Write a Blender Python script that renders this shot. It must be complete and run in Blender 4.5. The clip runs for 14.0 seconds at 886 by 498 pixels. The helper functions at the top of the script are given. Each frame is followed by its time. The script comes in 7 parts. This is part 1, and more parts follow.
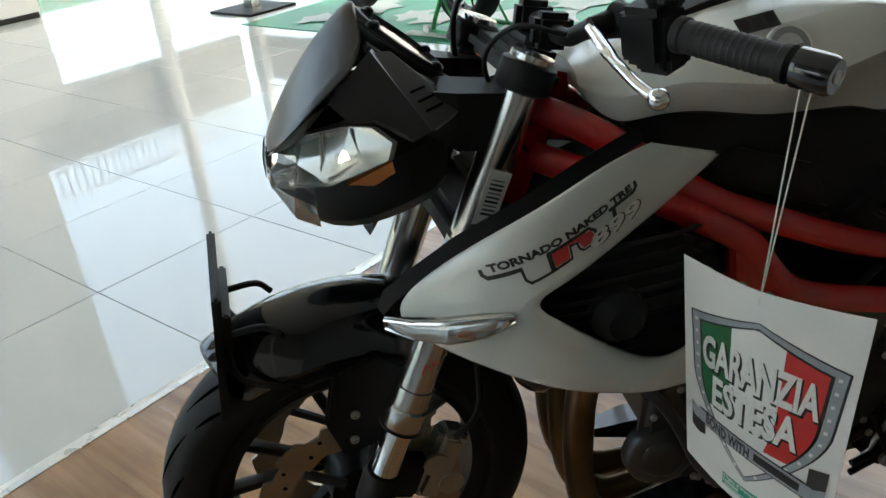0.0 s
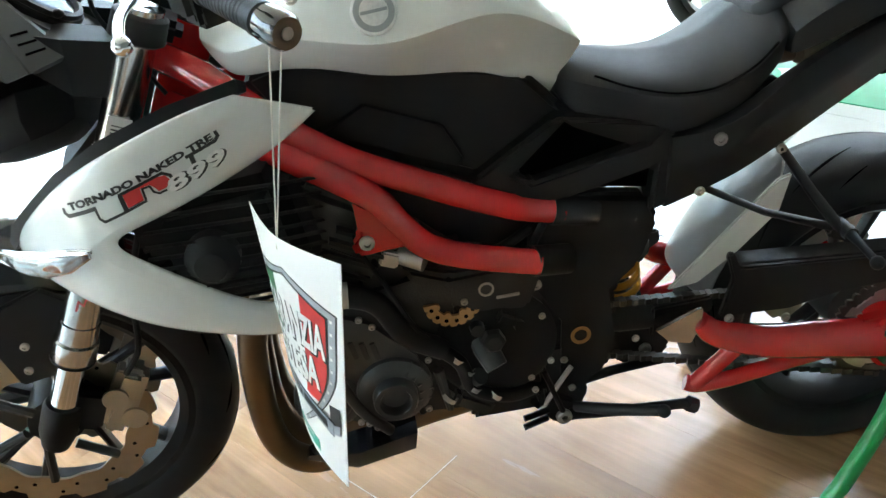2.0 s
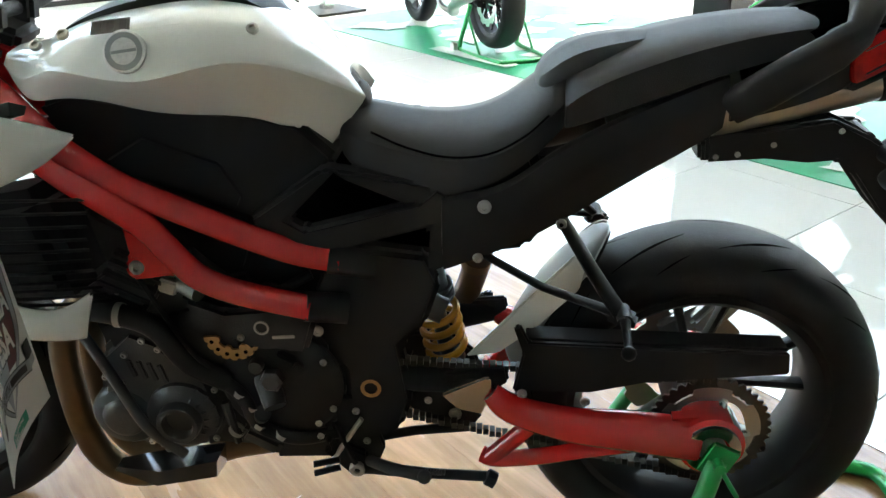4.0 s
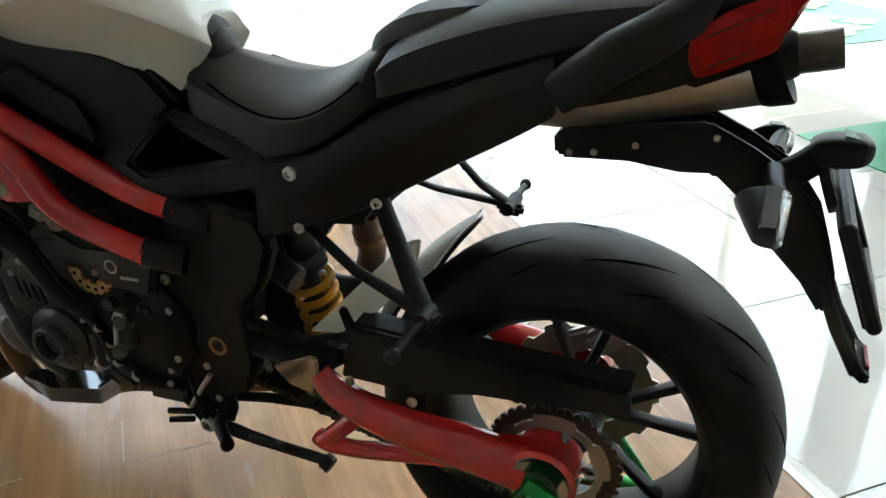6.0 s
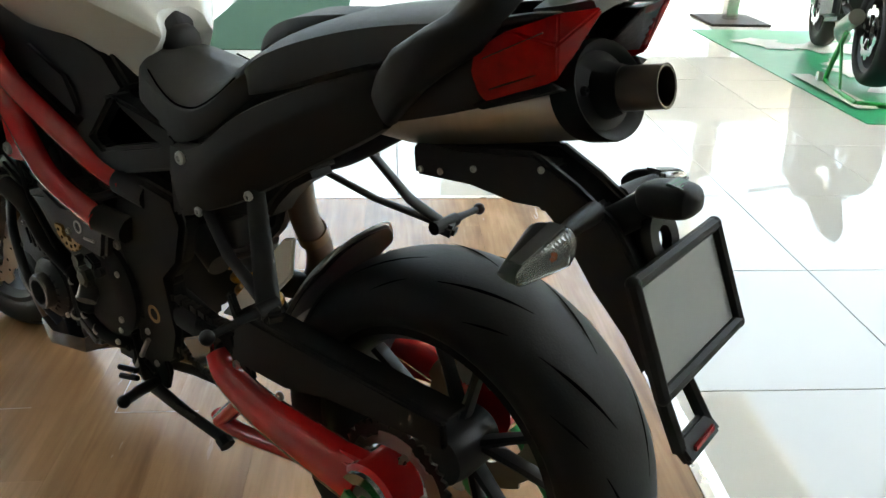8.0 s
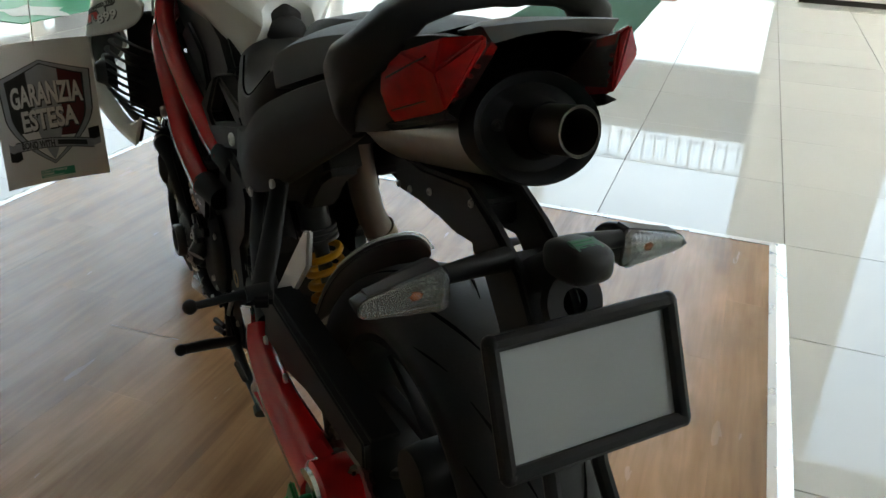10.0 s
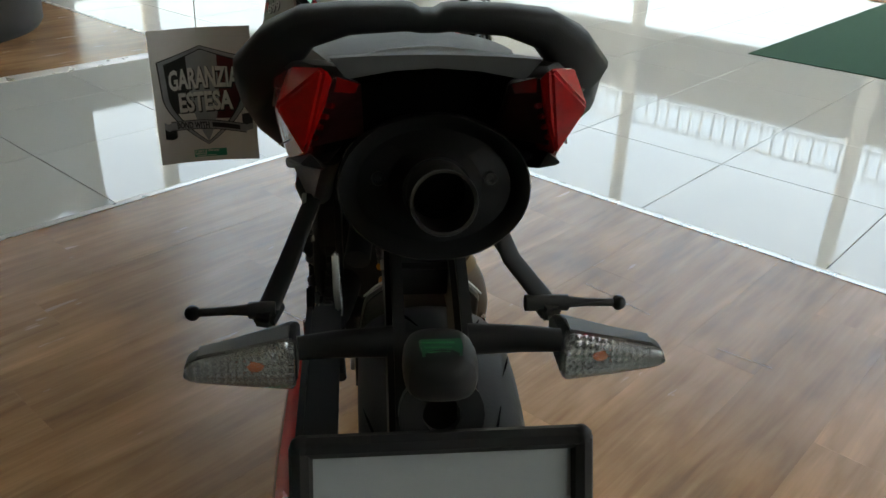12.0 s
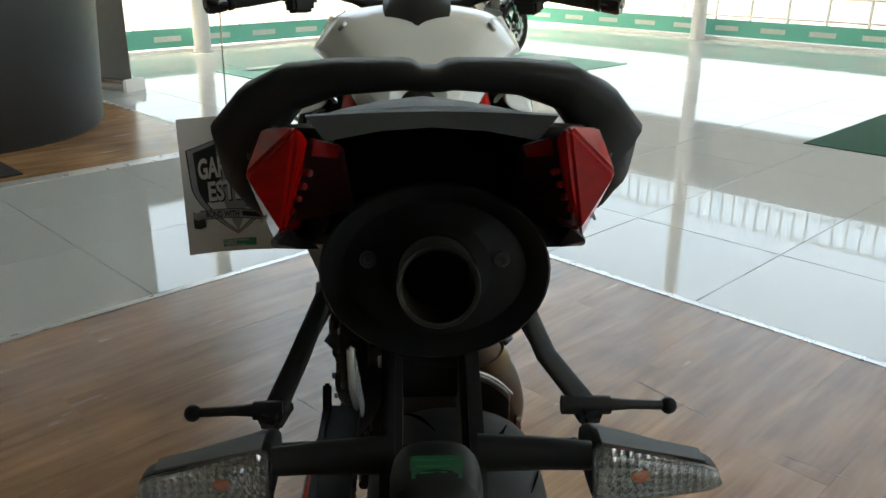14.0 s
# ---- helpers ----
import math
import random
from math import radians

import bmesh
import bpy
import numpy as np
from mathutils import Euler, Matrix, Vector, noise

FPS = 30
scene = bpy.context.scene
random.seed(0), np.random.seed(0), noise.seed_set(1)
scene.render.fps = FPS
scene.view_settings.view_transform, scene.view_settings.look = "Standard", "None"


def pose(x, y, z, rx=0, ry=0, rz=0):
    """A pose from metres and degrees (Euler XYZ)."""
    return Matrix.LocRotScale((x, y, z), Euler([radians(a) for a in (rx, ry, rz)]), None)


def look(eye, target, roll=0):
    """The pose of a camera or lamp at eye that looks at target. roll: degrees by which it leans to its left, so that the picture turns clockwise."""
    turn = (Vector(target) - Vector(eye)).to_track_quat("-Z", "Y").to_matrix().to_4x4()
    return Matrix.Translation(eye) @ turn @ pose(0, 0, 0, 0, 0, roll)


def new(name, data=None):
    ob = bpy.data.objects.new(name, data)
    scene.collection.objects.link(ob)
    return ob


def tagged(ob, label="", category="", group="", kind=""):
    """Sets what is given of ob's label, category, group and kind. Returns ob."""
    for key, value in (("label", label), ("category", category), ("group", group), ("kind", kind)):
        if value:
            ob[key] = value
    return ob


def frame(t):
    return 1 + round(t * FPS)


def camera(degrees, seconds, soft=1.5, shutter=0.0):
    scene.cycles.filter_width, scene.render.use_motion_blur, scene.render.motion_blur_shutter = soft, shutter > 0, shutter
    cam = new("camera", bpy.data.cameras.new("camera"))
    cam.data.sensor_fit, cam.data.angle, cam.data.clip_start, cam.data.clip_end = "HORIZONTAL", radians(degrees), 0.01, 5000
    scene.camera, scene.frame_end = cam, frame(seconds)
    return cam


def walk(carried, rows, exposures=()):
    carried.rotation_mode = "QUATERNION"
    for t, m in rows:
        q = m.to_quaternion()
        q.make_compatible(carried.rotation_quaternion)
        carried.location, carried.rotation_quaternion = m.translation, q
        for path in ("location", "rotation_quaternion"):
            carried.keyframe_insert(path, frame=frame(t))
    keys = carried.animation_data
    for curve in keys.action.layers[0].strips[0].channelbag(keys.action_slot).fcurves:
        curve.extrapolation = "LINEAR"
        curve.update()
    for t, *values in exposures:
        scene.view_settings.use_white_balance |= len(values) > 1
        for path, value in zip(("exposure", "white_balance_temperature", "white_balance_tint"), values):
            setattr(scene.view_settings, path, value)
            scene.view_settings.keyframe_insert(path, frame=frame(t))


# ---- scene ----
from mathutils.bvhtree import BVHTree

cam = camera(57.1, 14.0)
PATH = [
    (0, (-1.334, -1.033, 1.235), (-1.127, 0.733, 0.319), -6.0),
    (0.5, (-1.247, -1.101, 1.254), (-1.042, 0.682, 0.371), -3.2),
    (1, (-1.142, -1.098, 1.24), (-0.942, 0.682, 0.35), -2.7),
    (1.5, (-0.998, -1.094, 1.202), (-0.77, 0.651, 0.251), -3.6),
    (2, (-0.85, -1.169, 1.198), (-0.658, 0.565, 0.221), -3.4),
    (2.5, (-0.677, -1.287, 1.219), (-0.571, 0.463, 0.257), -1.9),
    (3, (-0.544, -1.314, 1.217), (-0.461, 0.472, 0.32), -1.8),
    (3.2, (-0.503, -1.288, 1.207), (-0.434, 0.515, 0.343), -2.0),
    (5.3, (0.026, -1.107, 1.17), (-0.489, 0.609, 0.282), 1.4),
    (5.5, (0.075, -1.07, 1.163), (-0.458, 0.633, 0.261), 1.3),
    (6, (0.209, -0.999, 1.146), (-0.439, 0.659, 0.235), -0.1),
    (6.5, (0.351, -0.975, 1.145), (-0.53, 0.588, 0.261), -0.1),
    (7, (0.473, -0.955, 1.148), (-0.519, 0.535, 0.256), 0.8),
    (7.5, (0.55, -0.874, 1.139), (-0.492, 0.588, 0.258), 1.5),
    (7.7, (0.577, -0.832, 1.125), (-0.487, 0.624, 0.262), 1.5),
    (9.8, (0.843, -0.481, 1.153), (-0.71, 0.456, 0.311), 2.8),
    (10, (0.845, -0.434, 1.146), (-0.734, 0.436, 0.28), 2.5),
    (10.5, (0.884, -0.345, 1.14), (-0.786, 0.309, 0.255), 2.1),
    (11, (0.923, -0.247, 1.152), (-0.83, 0.172, 0.286), 1.8),
    (11.5, (0.891, -0.159, 1.15), (-0.887, 0.149, 0.287), 1.6),
    (12, (0.794, -0.055, 1.152), (-0.981, 0.148, 0.253), 1.9),
    (12.5, (0.773, 0.028, 1.153), (-1.018, 0.14, 0.271), 2.3),
    (13, (0.794, 0.064, 1.11), (-1.029, 0.13, 0.288), -1.6),
    (13.5, (0.753, -0.007, 1.107), (-1.089, 0.042, 0.329), -1.3),
    (14, (0.708, -0.013, 1.108), (-1.168, 0.065, 0.418), 0.3),
]
walk(cam, [(t, look(eye, target, roll)) for t, eye, target, roll in PATH], exposures=[(0.0, 3.2, 7700, -2), (0.5, 3.4, 7700, -3), (1.0, 3.58, 7700, -4), (1.6, 4.55, 7300, -4), (2.5, 5.05, 7100, -4), (3.2, 4.85, 7200, -4), (5.3, 4.35, 7800, -3), (7.7, 3.95, 8300, -2), (9.8, 3.35, 8300, -2), (11.5, 3.1, 8400, -1), (12.5, 3.0, 8400, -1), (13.0, 2.75, 8400, -1), (13.5, 2.95, 8350, -2), (14.0, 3.0, 8300, -2)])

# ---- light ----
world = bpy.data.worlds.new("sky")
scene.world = world
world.use_nodes = True
wn = world.node_tree.nodes
sky = wn.new("ShaderNodeTexSky")
sky.sky_type = "NISHITA"
sky.sun_disc = False
sky.sun_elevation, sky.sun_rotation = radians(55), radians(138)
sky.air_density, sky.dust_density, sky.ozone_density = 0.8, 8.0, 0.3
wn["Background"].inputs["Strength"].default_value = 0.15
world.node_tree.links.new(sky.outputs[0], wn["Background"].inputs[0])
sun_data = bpy.data.lights.new("sun", "SUN")
sun_data.energy, sun_data.angle, sun_data.color = 1.2, radians(15), (1.0, 0.97, 0.93)
sun = new("sun", sun_data)
sun.matrix_world = look((0, 0, 30), (-14.0 * math.sin(radians(42)), 14.0 * math.cos(radians(42)), 10))

# ---- plan: the showroom's own axes, turned against the motorcycle ----
TURN = radians(42)
CU, SU = math.cos(TURN), math.sin(TURN)


def uv(u, v, z=0.0):
    return Vector((u * CU - v * SU, u * SU + v * CU, z))


DECK_Z = 0.022
TILE_Z = 0.010
U0, U1, V0, V1 = -8.25, 5.6, -6.0, 9.85
ROOM_H = 7.2
GLASS_TOP = 6.7

# ---- materials ----


def mat(name, color, rough=0.5, metal=0.0, vary=0.12, scale=8.0, bump=0.0, bump_scale=120.0, coat=0.0, spec=0.5, rvary=0.1, stretch=None, random_tint=0.0):
    m = bpy.data.materials.new(name)
    m.use_nodes = True
    nt = m.node_tree
    b = nt.nodes["Principled BSDF"]
    b.inputs["Metallic"].default_value = metal
    b.inputs["Specular IOR Level"].default_value = spec
    b.inputs["Coat Weight"].default_value = coat
    b.inputs["Coat Roughness"].default_value = 0.06
    tc = nt.nodes.new("ShaderNodeTexCoord")
    mp = nt.nodes.new("ShaderNodeMapping")
    nt.links.new(tc.outputs["Object"], mp.inputs[0])
    if stretch:
        mp.inputs["Scale"].default_value = stretch
    n1 = nt.nodes.new("ShaderNodeTexNoise")
    n1.inputs["Scale"].default_value, n1.inputs["Detail"].default_value = scale, 6
    nt.links.new(mp.outputs[0], n1.inputs["Vector"])
    ramp = nt.nodes.new("ShaderNodeMixRGB")
    c = Vector(color)
    ramp.inputs[1].default_value = (*(c * (1 - vary)), 1)
    ramp.inputs[2].default_value = (*[min(1.0, x) for x in c * (1 + vary)], 1)
    nt.links.new(n1.outputs["Fac"], ramp.inputs[0])
    out = ramp.outputs[0]
    if random_tint:
        info = nt.nodes.new("ShaderNodeObjectInfo")
        hsv = nt.nodes.new("ShaderNodeHueSaturation")
        rm = nt.nodes.new("ShaderNodeMapRange")
        rm.inputs[3].default_value, rm.inputs[4].default_value = 1 - random_tint, 1 + random_tint
        nt.links.new(info.outputs["Random"], rm.inputs[0])
        nt.links.new(rm.outputs[0], hsv.inputs["Value"])
        nt.links.new(out, hsv.inputs["Color"])
        out = hsv.outputs[0]
    nt.links.new(out, b.inputs["Base Color"])
    n2 = nt.nodes.new("ShaderNodeTexNoise")
    n2.inputs["Scale"].default_value, n2.inputs["Detail"].default_value = scale * 2.7, 4
    nt.links.new(mp.outputs[0], n2.inputs["Vector"])
    mr = nt.nodes.new("ShaderNodeMapRange")
    mr.inputs[3].default_value, mr.inputs[4].default_value = max(0.01, rough * (1 - rvary)), min(1, rough * (1 + rvary))
    nt.links.new(n2.outputs["Fac"], mr.inputs[0])
    nt.links.new(mr.outputs[0], b.inputs["Roughness"])
    if bump:
        n3 = nt.nodes.new("ShaderNodeTexNoise")
        n3.inputs["Scale"].default_value, n3.inputs["Detail"].default_value = bump_scale, 3
        nt.links.new(mp.outputs[0], n3.inputs["Vector"])
        bp = nt.nodes.new("ShaderNodeBump")
        bp.inputs["Strength"].default_value, bp.inputs["Distance"].default_value = bump, 0.002
        nt.links.new(n3.outputs["Fac"], bp.inputs["Height"])
        nt.links.new(bp.outputs[0], b.inputs["Normal"])
    return m


def glass(name, color=(1, 1, 1), rough=0.02, weight=1.0, ior=1.45):
    m = mat(name, color, rough, vary=0.02)
    b = m.node_tree.nodes["Principled BSDF"]
    b.inputs["Transmission Weight"].default_value = weight
    b.inputs["IOR"].default_value = ior
    return m


M_WHITE = mat("white_paint", (0.66, 0.68, 0.65), 0.22, coat=0.6, vary=0.02, scale=3, bump=0.02, bump_scale=60)
M_BLACKP = mat("matt_black_plastic", (0.0115, 0.0115, 0.012), 0.5, vary=0.25, scale=14, bump=0.12, bump_scale=900, spec=0.22)
M_SOOT = mat("sooty_black_metal", (0.0065, 0.0065, 0.0068), 0.6, vary=0.3, scale=20, spec=0.15)
# grey lifted above the black plastics, for the light on the tail lip
M_FLAP = mat("tail_lip_plastic", (0.045, 0.047, 0.047), 0.5, vary=0.15, scale=12, bump=0.1, bump_scale=700)
M_PIPE = mat("outlet_pipe_steel", (0.085, 0.078, 0.068), 0.34, 0.85, vary=0.35, scale=14)
M_LINK = mat("sooty_link_pipe", (0.13, 0.10, 0.08), 0.42, 0.9, vary=0.4, scale=9)
M_BLACKG = mat("gloss_black_paint", (0.010, 0.010, 0.012), 0.1, coat=0.9, vary=0.1, scale=5)
M_GREYP = mat("dark_grey_plastic", (0.018, 0.018, 0.019), 0.5, vary=0.2, scale=12, bump=0.1, bump_scale=700, spec=0.3)
M_SEAT = mat("seat_vinyl", (0.0165, 0.0165, 0.0175), 0.55, vary=0.2, scale=20, bump=0.25, bump_scale=600, spec=0.28)
M_RED = mat("red_frame_paint", (0.45, 0.011, 0.013), 0.2, coat=1.0, vary=0.03, scale=6)
M_TYRE = mat("tyre_rubber", (0.0125, 0.0125, 0.013), 0.55, vary=0.3, scale=15, bump=0.15, bump_scale=300, spec=0.22)
M_RIM = mat("rim_black_paint", (0.011, 0.011, 0.012), 0.42, vary=0.2, scale=10, spec=0.3)
M_ALU = mat("brushed_aluminium", (0.52, 0.52, 0.52), 0.2, 1.0, vary=0.08, scale=20, stretch=(1, 1, 12))
M_CHROME = mat("polished_steel", (0.75, 0.75, 0.76), 0.1, 1.0, vary=0.03, scale=20)
M_STEEL = mat("satin_steel", (0.42, 0.41, 0.39), 0.33, 1.0, vary=0.1, scale=9, stretch=(8, 1, 1))
M_DISC = mat("brake_disc_steel", (0.36, 0.31, 0.25), 0.35, 1.0, vary=0.15, scale=30)
M_ENGINE = mat("engine_casting", (0.034, 0.035, 0.036), 0.42, 0.6, vary=0.3, scale=16, bump=0.25, bump_scale=350)
M_ENGINE2 = mat("engine_cover_grey", (0.065, 0.066, 0.066), 0.36, 0.7, vary=0.2, scale=18, bump=0.2, bump_scale=350)
M_HEADER = mat("heat_tinted_header", (0.17, 0.12, 0.075), 0.3, 1.0, vary=0.5, scale=7)
M_GREEN = mat("green_stand_paint", (0.012, 0.30, 0.075), 0.3, coat=0.4, vary=0.08, scale=8)
M_YELLOW = mat("ochre_spring_paint", (0.62, 0.27, 0.01), 0.3, coat=0.3, vary=0.08)
M_RUBBER = mat("grip_rubber", (0.011, 0.011, 0.012), 0.6, vary=0.2, scale=30, bump=0.3, bump_scale=500)
M_REDLENS = mat("red_lens", (0.30, 0.003, 0.004), 0.16, vary=0.5, scale=70, spec=0.22, bump=0.06, bump_scale=220)
M_LENS = glass("clear_lens", (0.97, 0.98, 0.98), 0.03, 0.95)
M_STICK = mat("sticker_green", (0.012, 0.075, 0.035), 0.35, vary=0.2)
M_AMBER = mat("amber_bulb", (0.35, 0.075, 0.02), 0.2, vary=0.1)
M_REFL = mat("chrome_reflector", (0.40, 0.40, 0.38), 0.1, 0.9, vary=0.1, scale=60, bump=0.2, bump_scale=150)
M_PLATE = mat("plate_grey", (0.30, 0.32, 0.32), 0.45, vary=0.06, scale=12)
M_PAPER = mat("tag_card", (0.76, 0.76, 0.74), 0.55, vary=0.03, scale=10, bump=0.05, bump_scale=200)
M_STRING = mat("white_string", (0.7, 0.68, 0.62), 0.8, vary=0.1)
M_INK = mat("print_black", (0.02, 0.02, 0.02), 0.5, vary=0.1)
M_INKG = mat("print_green", (0.015, 0.14, 0.05), 0.5, vary=0.15, scale=60)
M_INKR = mat("print_red", (0.55, 0.03, 0.03), 0.5, vary=0.15, scale=60)
M_INKS = mat("print_silver", (0.33, 0.35, 0.38), 0.45, vary=0.3, scale=25)
M_INKW = mat("print_white", (0.72, 0.72, 0.7), 0.55, vary=0.25, scale=220)
# the red ink again, darkened for the shade on the card's back
M_INKR_SHADED = mat("print_red_shaded", (0.10, 0.012, 0.012), 0.5, vary=0.15, scale=60)
M_TEAL = mat("print_teal", (0.03, 0.32, 0.2), 0.5, vary=0.1)
M_TILE = mat("porcelain_tile", (0.62, 0.645, 0.635), 0.04, vary=0.035, scale=2.2, spec=1.0, bump=0.018, bump_scale=4.0, rvary=0.35, random_tint=0.03)
M_GROUT = mat("tile_grout", (0.2, 0.2, 0.19), 0.85, vary=0.25, scale=12)
M_TRIM = mat("aluminium_trim", (0.78, 0.78, 0.77), 0.28, 0.85, vary=0.08, scale=6)
M_WALL = mat("white_wall_paint", (0.78, 0.79, 0.78), 0.75, vary=0.03, scale=2, bump=0.05, bump_scale=80)
# for unseen walls, kept dark to cut the light bounced onto the motorcycle
M_UNSEEN_WALL = mat("unseen_wall_dark_grey", (0.16, 0.17, 0.17), 0.7, vary=0.06, scale=2, bump=0.05, bump_scale=80)
M_CEIL = mat("ceiling_grey", (0.5, 0.5, 0.49), 0.85, vary=0.03, scale=2)
M_PILLAR = mat("pillar_grey_paint", (0.62, 0.63, 0.63), 0.35, vary=0.04, scale=5)
M_BAND = mat("teal_window_band", (0.12, 0.45, 0.36), 0.5, vary=0.06, scale=5)
M_PANE = glass("window_glass", (0.99, 1.0, 0.99), 0.0, 1.0, 1.1)
M_FILM = mat("grey_window_film", (0.3, 0.31, 0.31), 0.6, vary=0.06, scale=3)
M_SCREEN = mat("satin_smoked_screen", (0.014, 0.014, 0.015), 0.32, vary=0.05, rvary=0.03, scale=5, spec=0.6)
M_BOWL = mat("headlamp_chrome", (0.42, 0.43, 0.43), 0.16, 1.0, vary=0.1, scale=30, bump=0.1, bump_scale=60)
M_CHAIN = mat("oily_chain_steel", (0.07, 0.066, 0.06), 0.4, 0.9, vary=0.4, scale=40)
M_CLUTCH = mat("bronze_clutch_plate", (0.4, 0.25, 0.12), 0.4, 0.8, vary=0.3, scale=60)
M_HUGGER = mat("hugger_grey_paint", (0.26, 0.265, 0.26), 0.35, vary=0.15, scale=10)
M_STRIP = mat("grey_cowl_plastic", (0.05, 0.051, 0.053), 0.45, vary=0.15, scale=20)
M_COPPER = mat("copper_marker", (0.36, 0.13, 0.04), 0.25, 0.3, vary=0.3, scale=40)
M_REDCELL = mat("deep_red_cell", (0.13, 0.003, 0.003), 0.2, vary=0.5, scale=90, bump=0.1, bump_scale=200)
M_REDDARK = mat("dark_red_facets", (0.010, 0.0008, 0.0008), 0.3, vary=0.8, scale=60, bump=0.3, bump_scale=120)
M_WORN = mat("worn_plank_edge", (0.6, 0.5, 0.4), 0.5, vary=0.2, scale=60)
M_DARKD = mat("charcoal_counter_panel", (0.012, 0.014, 0.014), 0.45, vary=0.2, scale=6, bump=0.08, bump_scale=150)
M_MATG = mat("dark_green_carpet", (0.018, 0.085, 0.05), 0.9, vary=0.2, scale=60, bump=0.5, bump_scale=900)
M_MATP = mat("bright_green_print", (0.02, 0.30, 0.14), 0.35, vary=0.15, scale=5)
M_MATL = mat("pale_print", (0.55, 0.6, 0.55), 0.4, vary=0.15, scale=30)
M_MATB = mat("black_door_mat", (0.02, 0.02, 0.02), 0.9, vary=0.2, scale=50, bump=0.4, bump_scale=700)
M_GROUND = mat("outdoor_concrete", (0.24, 0.235, 0.225), 0.85, vary=0.15, scale=0.6, bump=0.2, bump_scale=30)
M_LCD = mat("instrument_glass", (0.05, 0.065, 0.09), 0.12, vary=0.15, spec=0.35)


def wood_material():
    m = mat("laminate_wood", (0.475, 0.285, 0.152), 0.24, vary=0.2, scale=2.4, bump=0.05, bump_scale=50, stretch=(3.2, 0.55, 1.0), rvary=0.35, random_tint=0.10, spec=0.8)
    nt = m.node_tree
    b = nt.nodes["Principled BSDF"]
    geo = nt.nodes.new("ShaderNodeNewGeometry")
    turn = nt.nodes.new("ShaderNodeVectorRotate")
    turn.rotation_type = "Z_AXIS"
    turn.inputs["Angle"].default_value = -TURN
    nt.links.new(geo.outputs["Position"], turn.inputs["Vector"])
    info = nt.nodes.new("ShaderNodeObjectInfo")
    slide = nt.nodes.new("ShaderNodeVectorMath")
    slide.operation = "SCALE"
    slide.inputs[0].default_value = (3.0, 23.0, 7.0)
    nt.links.new(info.outputs["Random"], slide.inputs["Scale"])
    grain = nt.nodes.new("ShaderNodeVectorMath")
    nt.links.new(turn.outputs[0], grain.inputs[0])
    nt.links.new(slide.outputs[0], grain.inputs[1])
    for n in nt.nodes:
        if n.type == "MAPPING":
            nt.links.new(grain.outputs[0], n.inputs[0])

    def layer(scale, noise, detail, lo, hi, amount, distort=0.6, src="object"):
        mp = nt.nodes.new("ShaderNodeMapping")
        mp.inputs["Scale"].default_value = scale
        nt.links.new(grain.outputs[0] if src == "object" else geo.outputs["Position"], mp.inputs[0])
        n = nt.nodes.new("ShaderNodeTexNoise")
        n.inputs["Scale"].default_value, n.inputs["Detail"].default_value, n.inputs["Distortion"].default_value = noise, detail, distort
        nt.links.new(mp.outputs[0], n.inputs["Vector"])
        cr = nt.nodes.new("ShaderNodeValToRGB")
        cr.color_ramp.elements[0].position, cr.color_ramp.elements[0].color = 0.32, (*lo, 1)
        cr.color_ramp.elements[1].position, cr.color_ramp.elements[1].color = 0.68, (*hi, 1)
        nt.links.new(n.outputs["Fac"], cr.inputs[0])
        mul = nt.nodes.new("ShaderNodeMixRGB")
        mul.blend_type = "MULTIPLY"
        mul.inputs[0].default_value = amount
        nt.links.new(b.inputs["Base Color"].links[0].from_socket, mul.inputs[1])
        nt.links.new(cr.outputs[0], mul.inputs[2])
        nt.links.new(mul.outputs[0], b.inputs["Base Color"])

    # fine grain, broad figure, cloudy tone
    layer((34, 2.0, 1), 2.0, 8, (0.62, 0.58, 0.53), (1.1, 1.08, 1.05), 0.5)
    layer((6, 0.9, 1), 1.6, 5, (0.58, 0.51, 0.45), (1.14, 1.12, 1.09), 0.75, 1.4)
    layer((1, 1, 1), 2.8, 4, (0.72, 0.69, 0.66), (1.1, 1.08, 1.04), 0.9, 0.3, "world")
    return m


M_WOOD = wood_material()

# ---- mesh helpers ----
AT = {}


def thing(name, at, label, category, group="", kind=""):
    ob = new(name)
    ob.location = at
    ob.empty_display_size = 0.1
    AT[ob] = Vector(at)
    return tagged(ob, label, category, group, kind)


def finish(bm, smooth=True, angle=40):
    bmesh.ops.recalc_face_normals(bm, faces=bm.faces)
    for f in bm.faces:
        f.smooth = smooth
    if smooth:
        for e in bm.edges:
            if len(e.link_faces) == 2 and e.calc_face_angle(0) > radians(angle):
                e.smooth = False


def part(name, bm, material, parent=None, label="", sub=0, thick=0.0, smooth=True, kind="", category="", angle=40):
    finish(bm, smooth, angle)
    lo = Vector([min(v.co[i] for v in bm.verts) for i in range(3)])
    hi = Vector([max(v.co[i] for v in bm.verts) for i in range(3)])
    mid = (lo + hi) / 2
    bmesh.ops.translate(bm, verts=bm.verts, vec=-mid)
    me = bpy.data.meshes.new(name)
    bm.to_mesh(me)
    bm.free()
    for m in material if isinstance(material, (list, tuple)) else [material]:
        me.materials.append(m)
    ob = new(name, me)
    AT[ob] = mid
    if parent:
        ob.parent = parent
        ob.location = mid - AT[parent]
    else:
        ob.location = mid
    if thick:
        so = ob.modifiers.new("thickness", "SOLIDIFY")
        so.thickness, so.offset = thick, 0
    if sub:
        ss = ob.modifiers.new("round", "SUBSURF")
        ss.levels = ss.render_levels = sub
    return tagged(ob, label, category, "", kind)


